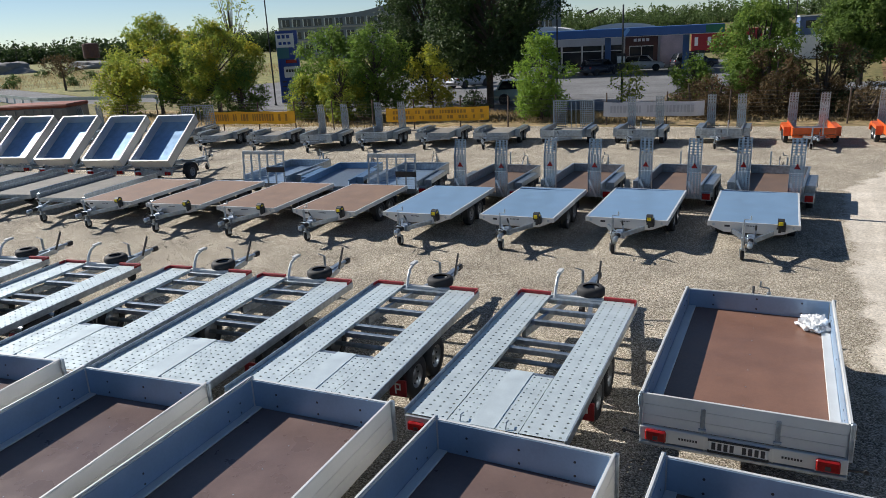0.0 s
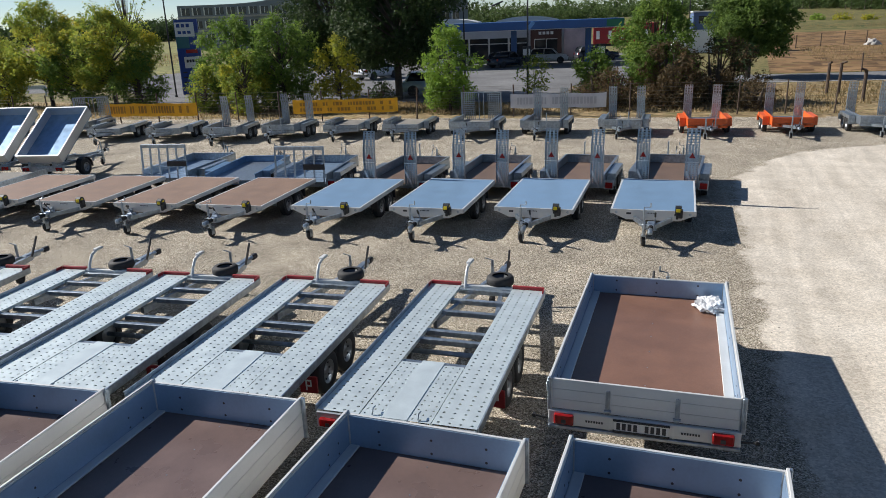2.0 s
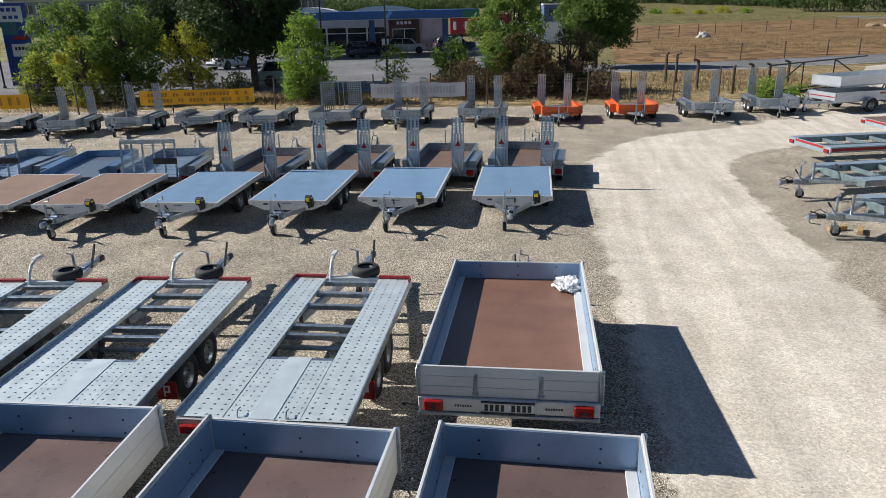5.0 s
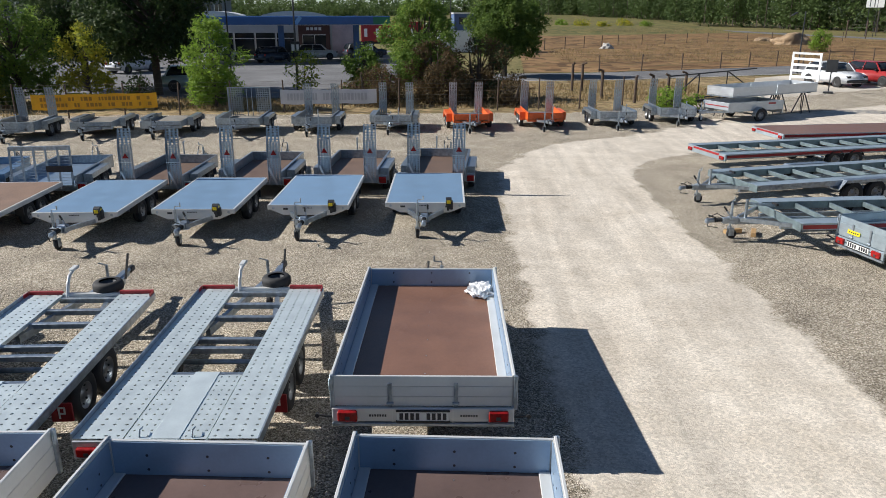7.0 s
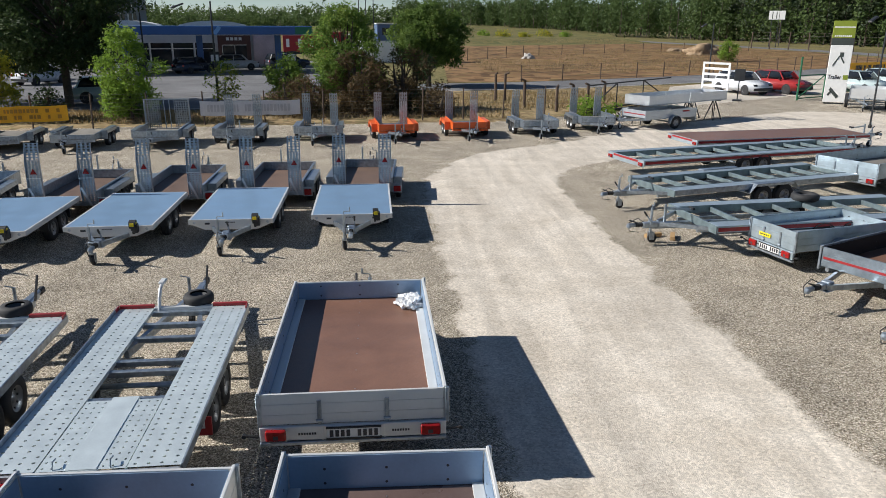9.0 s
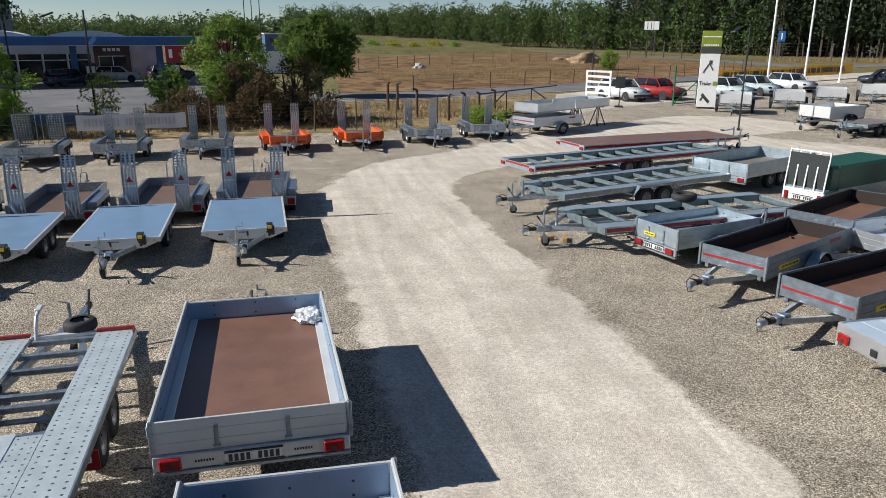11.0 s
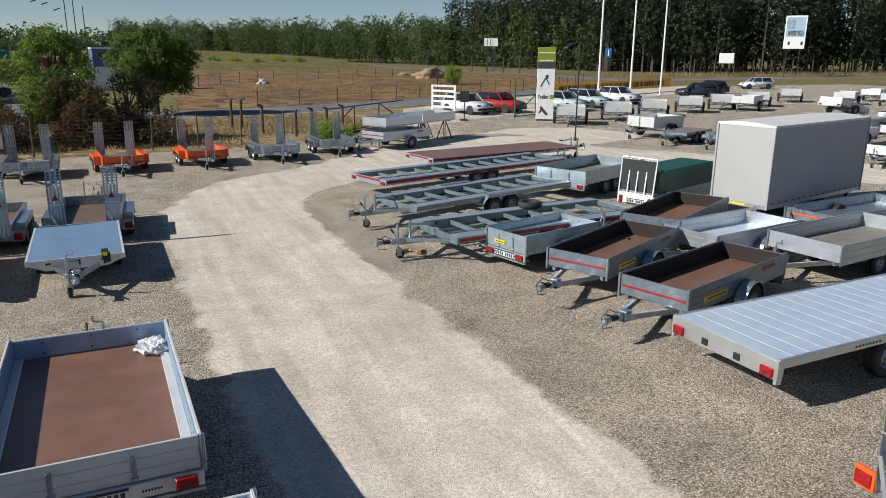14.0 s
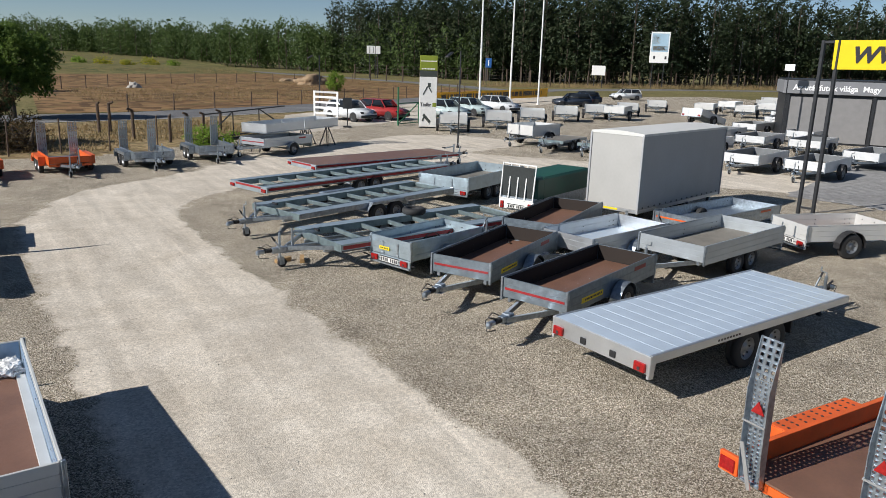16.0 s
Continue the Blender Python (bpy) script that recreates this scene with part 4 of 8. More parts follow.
def ramp_trailer(name, body, label, group, ramps="ramps", L=2.75, W=1.5, zf=0.44, floor=None, guard=None, rh=1.42, hs=0.2, rw=0.15, lean=1.5):
    """A low machine trailer with outboard mudguard boxes; two tall ramps, a mesh gate, or nothing stands at its rear."""
    e = thing(name, label, "trailer", group)
    guard = guard or body
    part("floor_panel", [B(-L / 2, L / 2, -W / 2 + 0.04, W / 2 - 0.04, zf - 0.02, zf)], floor or PLY, e)
    for s in (1, -1):
        part("side_wall", [B(-L / 2, L / 2, *sorted((s * W / 2, s * (W / 2 - 0.035))), zf - 0.08, zf + hs, 0.006), B(-L / 2, L / 2, *sorted((s * (W / 2 + 0.012), s * (W / 2 - 0.05))), zf + hs, zf + hs + 0.03, 0.004)], body, e)
    part("front_wall", [B(L / 2 - 0.035, L / 2, -W / 2 + 0.04, W / 2 - 0.04, zf - 0.08, zf + hs, 0.006), B(L / 2 - 0.045, L / 2 + 0.01, -W / 2 + 0.04, W / 2 - 0.04, zf + hs, zf + hs + 0.03, 0.004)], body, e)
    part("frame", [B(-L / 2, L / 2, s * W * 0.3 - 0.03, s * W * 0.3 + 0.03, zf - 0.13, zf - 0.025) for s in (1, -1)] + [B(x - 0.03, x + 0.03, -W / 2, W / 2, zf - 0.12, zf - 0.03) for x in (-L / 2 + 0.03, -0.6, 0.5, L / 2 - 0.04)], body, e)
    for s in (1, -1):
        y0, y1 = sorted((s * (W / 2 + 0.015), s * (W / 2 + 0.235)))
        part("mudguard", [B(-0.95, 0.45, y0, y1, 0.60, 0.625, 0.004), B(-0.97, -0.945, y0, y1, 0.30, 0.62, 0.004), B(0.445, 0.47, y0, y1, 0.30, 0.62, 0.004), B(-0.95, 0.45, *sorted((s * (W / 2 + 0.225), s * (W / 2 + 0.235))), 0.50, 0.60)], guard, e)
        for x in (-0.56, 0.06):
            wheel(e, x, s * (W / 2 + 0.125), 0.275, 0.16, side=s)
    part("axle", [T((x, -W / 2, 0.275), (x, W / 2, 0.275), 0.035) for x in (-0.56, 0.06)], GALV, e)
    for s in (1, -1):
        bk = part("lamp_bracket", [B(-L / 2 - 0.03, -L / 2 + 0.02, *sorted((s * (W / 2 + 0.01), s * (W / 2 + 0.24))), 0.30, 0.52, 0.008)], body, e)
        part("tail_lamp", [B(-L / 2 - 0.05, -L / 2 - 0.03, *sorted((s * (W / 2 + 0.04), s * (W / 2 + 0.22))), 0.33, 0.48, 0.01)], REDP, bk)
    if ramps == "ramps":
        for s in (1, -1):
            yc = s * (W / 2 - 0.17)
            x = -L / 2 - 0.03
            # a channel with deep flanges, hinged at the tail, its tip bent forwards
            rp = part("ramp", [PERF((0, -rw, 0.0), (0, 2 * rw, 0), (0, 0, rh * 0.72), 4, 22, 0.19, 0.24, 0.016, 4)], GALV, e, "tall perforated galvanised ramp", m=pose(x, yc, zf - 0.06, 0, lean, 0))
            part("ramp_tip", [PERF((0, -rw, rh * 0.723), (0, 2 * rw, 0), (0.045, 0, rh * 0.277), 3, 6, 0.25, 0.28, 0.016, 4)], GALV, rp)
            for t in (1, -1):
                def flange(bm, t=t):
                    prof = [(0.012, 0.0), (-0.05, 0.0), (-0.085, rh * 0.2), (-0.085, rh * 0.66), (-0.045, rh * 0.78), (0.035, rh), (0.052, rh), (0.012, rh * 0.72)]
                    ends = [[bm.verts.new((px, t * rw + o, pz)) for px, pz in prof] for o in (0.0, t * 0.008)]
                    bm.faces.new(ends[0])
                    bm.faces.new(ends[1][::-1])
                    for q in range(8):
                        bm.faces.new((ends[0][q], ends[0][(q + 1) % 8], ends[1][(q + 1) % 8], ends[1][q]))
                part("ramp_flange", [flange], GALV, rp)
            part("ramp_foot", [B(-0.05, 0.0, -rw, rw, -0.022, -0.002)], GALV, rp)
            part("ramp_handle", [B(-0.100, -0.086, -rw - 0.012, rw + 0.012, rh * 0.43, rh * 0.43 + 0.02)], ALU, rp)
            part("ramp_brace", [K((-0.12, -rw * 0.5, -0.03), (-0.095, rw * 0.85, rh * 0.28), 0.045, 0.014, (1, 0, 0))], ALU, rp)
            if rh > 1.3:
                def tri(bm):
                    f1 = [bm.verts.new(q) for q in ((-0.052, -0.075, rh * 0.50), (-0.052, 0.075, rh * 0.50), (-0.052, 0, rh * 0.50 + 0.13))]
                    f2 = [bm.verts.new(v.co + Vector((0.01, 0, 0))) for v in f1]
                    bm.faces.new(f1[::-1])
                    bm.faces.new(f2)
                    for i in range(3):
                        bm.faces.new((f1[i], f1[(i + 1) % 3], f2[(i + 1) % 3], f2[i]))
                part("reflector_triangle", [tri], REDP, rp, "red triangular reflector")
    elif ramps == "gate":
        x = -L / 2 - 0.03
        gt = part("tail_gate", [B(x + 0.09, x + 0.14, -W / 2 + 0.05, W / 2 - 0.05, zf + 0.86, zf + 0.97, 0.01)], GALV, e, "upright galvanised mesh tail gate")
        for t in (-1, -0.6, -0.2, 0.2, 0.6, 1):
            part("gate_bar", [K((x, t * (W / 2 - 0.06), zf - 0.03), (x + 0.1, t * (W / 2 - 0.06), zf + 0.95), 0.04, 0.04, (1, 0, 0))], GALV, gt)
        part("gate_foot", [K((x, -W / 2 + 0.05, zf), (x, W / 2 - 0.05, zf), 0.03, 0.03)], GALV, gt)
        wires = [T((x + 0.11 * k, -W / 2 + 0.06, zf + 0.95 * k), (x + 0.11 * k, W / 2 - 0.06, zf + 0.95 * k), 0.004, 4) for k in [q / 14 for q in range(14)]]
        part("gate_mesh", wires, GALV, gt, kind="stuff")
        part("number_panel", [B(x - 0.02, x, -W / 2 + 0.02, -W / 2 + 0.62, zf + 0.35, zf + 0.5)], BLACKP, gt)
    elif ramps == "wide":
        x = -L / 2 - 0.03
        gt = part("tail_ramp", [PERF((x, t * W * 0.34 - 0.27, zf - 0.03), (0, 0.54, 0), (0.06, 0, 1.15), 6, 13, 0.36, 0.36, 0.015, 4) for t in (1, -1)] + [K((x + 0.03, t * (W / 2 + 0.04), zf), (x + 0.09, t * (W / 2 + 0.04), zf + 1.15), 0.05, 0.05, (1, 0, 0)) for t in (-1, 1)] + [K((x + 0.09, -W / 2, zf + 1.14), (x + 0.09, W / 2, zf + 1.14), 0.04, 0.04)], GALV, e, "upright galvanised grid ramp across the tail")
        part("gate_struts", [K((x + 0.02, t, zf), (x + 0.08, t, zf + 1.1), 0.025, 0.025, (1, 0, 0)) for t in (-0.1, 0.1)], GALV, gt)
    drawbar(e, L / 2, W, L / 2 + 1.15, zf - 0.02, 1)
    if ramps == "ramps":
        part("winch_post", [T((L / 2 + 0.2, 0.25, zf), (L / 2 + 0.2, 0.25, zf + 0.55), 0.022), T((L / 2 + 0.2, 0.25, zf + 0.55), (L / 2 + 0.32, 0.25, zf + 0.55), 0.012)], GALV, e)
    return e


# galvanised floor whose blue is sky light mixed into its colour
GALVF = mat("sky_painted_floor_sheet", (0.30, 0.40, 0.52), 0.36, 0.6, 0.15, 5)
d0 = ramp_trailer("ramp_trailer", GALV, "galvanised machine trailer with upright ramps and brown floor", "ramp trailers in the middle row", floor=PLYWORN)
d0.matrix_basis = place((-0.80, 21.1), (-0.87, 18.4))
for f, b in (((-3.1, 20.75), (-3.1, 18.05)), ((-5.55, 20.35), (-5.45, 17.65)), ((-7.87, 19.85), (-7.75, 17.0))):
    copy_thing(d0, place(f, b))
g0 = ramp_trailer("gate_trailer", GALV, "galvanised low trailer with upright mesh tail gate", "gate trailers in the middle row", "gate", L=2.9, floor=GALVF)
g0.matrix_basis = place((-10.8, 19.6), (-10.3, 16.65))
copy_thing(g0, place((-15.1, 19.3), (-14.65, 16.45)))
g1 = ramp_trailer("low_trailer", SKYTINT, "low galvanised trailer coloured with sky blue sheen, flat tail", "gate trailers in the middle row", "none", L=2.9, hs=0.16, floor=GALV)
g1.matrix_basis = place((-13.1, 19.35), (-12.45, 16.5))

# ---- far row along the fence, couplings towards the yard ----
fo = ramp_trailer("ramp_trailer", ORANGE, "orange machine trailer with upright galvanised ramps", "far row of trailers", floor=GALV, L=2.2, W=1.42, rh=1.35)
fo.matrix_basis = place((-0.13, 28.75), (-0.42, 30.95))
copy_thing(fo, place((2.8, 29.35), (2.6, 31.55)))
fg = ramp_trailer("ramp_trailer", GALV, "galvanised machine trailer with upright narrow ramps", "far row of trailers", floor=PLYGREY, L=2.2, W=1.45, rh=1.35)
fg.matrix_basis = place((-3.2, 28.3), (-3.3, 30.5))
for f, b in (((5.75, 29.85), (5.55, 32.05)), ((8.45, 31.1), (8.4, 33.3)), ((-6.2, 27.7), (-6.3, 29.9)), ((-16.75, 25.6), (-17.1, 27.8)), ((-18.95, 24.7), (-19.5, 26.8)), ((-34.2, 24.0), (-34.9, 26.1))):
    copy_thing(fg, place(f, b))
fw = ramp_trailer("ramp_trailer", GALV, "galvanised trailer with a wide grid ramp across its tail", "far row of trailers", "wide", floor=PLYGREY, L=2.4, W=1.6)
fw.matrix_basis = place((-8.95, 27.2), (-9.2, 29.6))
copy_thing(fw, place((-27.6, 25.3), (-28.5, 27.6)))
fl = ramp_trailer("low_trailer", GALV, "low galvanised car trailer on the gravel", "far row of trailers", "none", floor=PLYGREY, L=2.7, W=1.5, hs=0.12)
fl.matrix_basis = place((-11.75, 26.75), (-12.1, 29.4))
for f, b in (((-14.25, 26.4), (-14.7, 29.0)), ((-21.8, 24.6), (-22.6, 27.2)), ((-24.6, 24.2), (-25.5, 26.8)), ((-31.3, 23.8), (-32.3, 26.3))):
    copy_thing(fl, place(f, b))


def tipper(angle=34):
    """A tipping trailer with its bed raised towards the tail."""
    e = thing("tipper_trailer", "aluminium tipping trailer with its bed raised", "trailer", "row of tipping trailers")
    L, W, zf = 2.35, 1.5, 0.60
    bed = part("tipping_bed", [B(0, L, -W / 2, W / 2, 0, 0.03)], SKYTINT, e, "steel bed floor with sky reflection in its colour", m=pose(-L / 2, 0, zf, 0, -angle, 0))
    for s in (1, -1):
        part("side_board", [B(0, L, *sorted((s * W / 2, s * (W / 2 - 0.03))), 0.0, 0.31, 0.006), B(0, L, *sorted((s * (W / 2 + 0.008), s * (W / 2 - 0.04))), 0.31, 0.34, 0.005)], ALU, bed)
    part("tailboard", [B(0, 0.03, -W / 2 + 0.03, W / 2 - 0.03, -0.02, 0.31, 0.006), B(-0.01, 0.04, -W / 2 + 0.03, W / 2 - 0.03, 0.31, 0.34, 0.005)], ALU, bed)
    part("headboard", [B(L - 0.03, L, -W / 2 + 0.03, W / 2 - 0.03, 0.0, 0.31, 0.006), B(L - 0.04, L + 0.01, -W / 2 + 0.03, W / 2 - 0.03, 0.31, 0.34, 0.005)], ALU, bed)
    part("bed_ribs", [B(0.1, L - 0.1, s * 0.4 - 0.03, s * 0.4 + 0.03, -0.10, -0.001) for s in (1, -1)], GALV, bed)
    part("frame", [B(-L / 2, L / 2, s * 0.42 - 0.035, s * 0.42 + 0.035, 0.42, 0.52) for s in (1, -1)] + [B(x - 0.03, x + 0.03, -0.7, 0.7, 0.42, 0.5) for x in (-L / 2 + 0.05, 0, L / 2 - 0.1)], GALV, e)
    part("hinge_block", [B(-L / 2 - 0.04, -L / 2 + 0.08, s * 0.42 - 0.05, s * 0.42 + 0.05, 0.42, 0.66) for s in (1, -1)], GALV, e)
    a = radians(angle)
    part("tipping_ram", [T((0.0, 0, 0.45), (-L / 2 + 1.6 * math.cos(a) + 0.06, 0, zf + 1.6 * math.sin(a) - 0.06), 0.05, 10)], DKSTEEL, e)
    part("axle", [T((-0.1, -0.75, 0.28), (-0.1, 0.75, 0.28), 0.035)], GALV, e)
    for s in (1, -1):
        wheel(e, -0.1, s * 0.72, 0.28, 0.165, side=s)
        mudguard(e, -0.1, s * 0.72, 0.335, 0.2, BLACKP)
    lamps(e, -L / 2 - 0.03, W, 0.36)
    part("lamp_carrier", [B(-L / 2 - 0.03, -L / 2, -W / 2, W / 2, 0.34, 0.5, 0.006)], GALV, e)
    drawbar(e, L / 2, W, L / 2 + 1.2, 0.48, 1)
    return e


t0 = tipper()
t0.matrix_basis = place((-20.55, 19.45), (-19.95, 16.77))
for f, b in (((-22.7, 19.15), (-22.0, 16.5)), ((-25.1, 18.95), (-24.35, 16.3)), ((-27.4, 18.75), (-26.6, 16.1)), ((-29.7, 18.5), (-28.85, 15.85)), ((-32.0, 18.2), (-31.1, 15.6))):
    copy_thing(t0, place(f, b))


# ---- cluster beside the lane ----
def plank_deck_trailer():
    e = thing("flat_deck_trailer", "long flat deck trailer with ribbed aluminium planks", "trailer", "trailers beside the lane")
    L, W, z = 5.04, 1.85, 0.72
    n = 17
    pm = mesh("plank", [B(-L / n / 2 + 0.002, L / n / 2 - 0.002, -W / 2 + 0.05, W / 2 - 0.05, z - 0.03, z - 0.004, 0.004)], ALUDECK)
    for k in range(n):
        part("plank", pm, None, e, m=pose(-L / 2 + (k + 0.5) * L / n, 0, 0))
    for s in (1, -1):
        part("edge_profile", [B(-L / 2, L / 2, *sorted((s * W / 2, s * (W / 2 - 0.048))), z - 0.12, z + 0.006, 0.006)], ALU, e)
        part("frame_rail", [B(-L / 2 + 0.05, L / 2 - 0.05, s * 0.5 - 0.04, s * 0.5 + 0.04, z - 0.22, z - 0.04)], GALV, e)
        part("slanted_end_plate", [K((-L / 2 + 0.02, s * (W / 2 - 0.03), z - 0.33), (-L / 2 + 0.05, s * (W / 2 - 0.03), z - 0.1), 0.04, 0.1, (1, 0, 0))], ALU, e)
    part("rear_profile", [B(-L / 2 - 0.03, -L / 2, -W / 2, W / 2, z - 0.27, z - 0.001, 0.008)], ALU, e)
    part("front_profile", [B(L / 2, L / 2 + 0.03, -W / 2, W / 2, z - 0.12, z + 0.004, 0.008)], ALU, e)
    lamps(e, -L / 2 - 0.032, W, z - 0.25, 0.19, 0.13)
    part("lamp_surround", [B(-L / 2 - 0.045, -L / 2 - 0.03, s * 0.28 - 0.06, s * 0.28 + 0.05, z - 0.23, z - 0.13, 0.01) for s in (1, -1)], BLACKP, e)
    part("axle", [T((x, -W / 2 + 0.2, 0.32), (x, W / 2 - 0.2, 0.32), 0.035) for x in (-0.2, 0.5)], GALV, e)
    for x in (-0.2, 0.5):
        for s in (1, -1):
            wheel(e, x, s * (W / 2 - 0.16), 0.32, 0.19, side=s)
    for s in (1, -1):
        part("mudflap", [B(0.92, 0.95, s * (W / 2 - 0.16) - 0.1, s * (W / 2 - 0.16) + 0.1, 0.35, z - 0.1)], BLACKP, e)
    part("maker_print", [B(-1.1 + 0.07 * k, -1.06 + 0.07 * k, -W / 2 - 0.003, -W / 2 + 0.001, z - 0.08, z - 0.05) for k in range(8)], INK, e, kind="stuff")
    drawbar(e, L / 2, W, L / 2 + 1.25, z - 0.12, 1)
    return e


plank_deck_trailer().matrix_basis = place((12.45, 7.39), (7.42, 7.10))
on = ramp_trailer("ramp_trailer", ORANGE, "orange machine trailer with tall galvanised ramps and dark floor", "trailers beside the lane", floor=PLY, L=3.4, W=1.55, zf=0.42, lean=-1.5, rh=1.53, rw=0.115)
on.matrix_basis = place((10.02, 3.32), (6.6, 3.40))
for x in range(9):
    for y in range(3):
        part("guard_hole", [T((-0.86 + x * 0.15, 0.84 + y * 0.065, 0.625), (-0.86 + x * 0.15, 0.84 + y * 0.065, 0.628), 0.018, 8)], INK, on)

LINING = mat("dark_brown_lining", (0.022, 0.015, 0.012), 0.85, 0, 0.2, 4, 0.1, 200)
GALVD = mat("weathered_galvanised_board", (0.235, 0.28, 0.32), 0.42, 0.7, 0.22, 9, 0.05, 80)
ALUB = mat("blue_grey_aluminium_board", (0.48, 0.52, 0.55), 0.40, 0.5, 0.08, 4, 0.02, 120)
# greenish reflection tint is mixed into these beams' galvanised colour
GALVT = mat("galvanised_beam_painted_reflection", (0.23, 0.295, 0.31), 0.42, 0.6, 0.25, 7, 0.05, 80)
GALVL = mat("bright_galvanised_board", (0.42, 0.50, 0.55), 0.40, 0.6, 0.14, 6, 0.03, 80, rand=0.1)
kw = dict(boards=GALVD, inside=False, stripe=REDPAINT, sticker=True, plated=False, jock=0, inner=LINING, r=0.29, tip=None, name_bars=False)
box_trailer("box_trailer", 3.2, 1.26, 0.50, 0.31, "small galvanised trailer with dark lining and red stripe", **kw, group="trailers beside the lane").matrix_basis = place((7.72, 11.12), (10.5, 12.58))
box_trailer("box_trailer", 3.4, 1.28, 0.50, 0.31, "galvanised trailer with dark lined sides and brown floor", **kw, group="trailers beside the lane").matrix_basis = place((7.92, 9.17), (11.08, 10.24))
kw.update(stripe=None, sticker=False)
box_trailer("box_trailer", 3.4, 1.40, 0.50, 0.31, "galvanised trailer with reddish-brown plywood floor", **kw, group="trailers beside the lane").matrix_basis = place((10.9, 13.15), (14.05, 14.95))
kw.update(boards=ALU, inner=None)
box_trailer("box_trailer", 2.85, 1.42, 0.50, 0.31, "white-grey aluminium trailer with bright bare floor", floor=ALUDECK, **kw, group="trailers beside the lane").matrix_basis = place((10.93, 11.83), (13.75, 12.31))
box_trailer("box_trailer", 3.5, 1.58, 0.56, 0.31, "pale aluminium tandem trailer with grey plywood floor", boards=ALUB, floor=PLYGREY, axles=2, group="trailers beside the lane", plated=False).matrix_basis = place((12.43, 10.26), (15.92, 10.83))
box_trailer("box_trailer", 3.7, 1.85, 0.55, 0.32, "aluminium tandem box trailer with grey sides", boards=GALVL, floor=PLYGREY, axles=2, group="trailers beside the lane").matrix_basis = place((15.95, 21.2), (12.45, 19.55))
box_trailer("box_trailer", 2.3, 1.2, 0.47, 0.31, "small galvanised trailer standing tail out beside the lane", boards=GALVL, inside=False, sticker=True, group="trailers beside the lane", floor=GALVL).matrix_basis = place((9.45, 13.8), (7.35, 13.2))
box_trailer("box_trailer", 2.5, 1.35, 0.50, 0.30, "small white-grey trailer with black mudguards and plate", inside=False, guard=BLACKP, r=0.31, group="trailers beside the lane").matrix_basis = place((19.45, 9.75), (17.05, 10.6))
box_trailer("box_trailer", 3.9, 1.5, 0.42, 0.24, "blue-grey galvanised trailer with orange side mark", boards=GALV, floor=GALV, stripe=ORANGE, plated=False, group="trailers beside the lane").matrix_basis = place((15.5, 12.7), (19.4, 13.2))


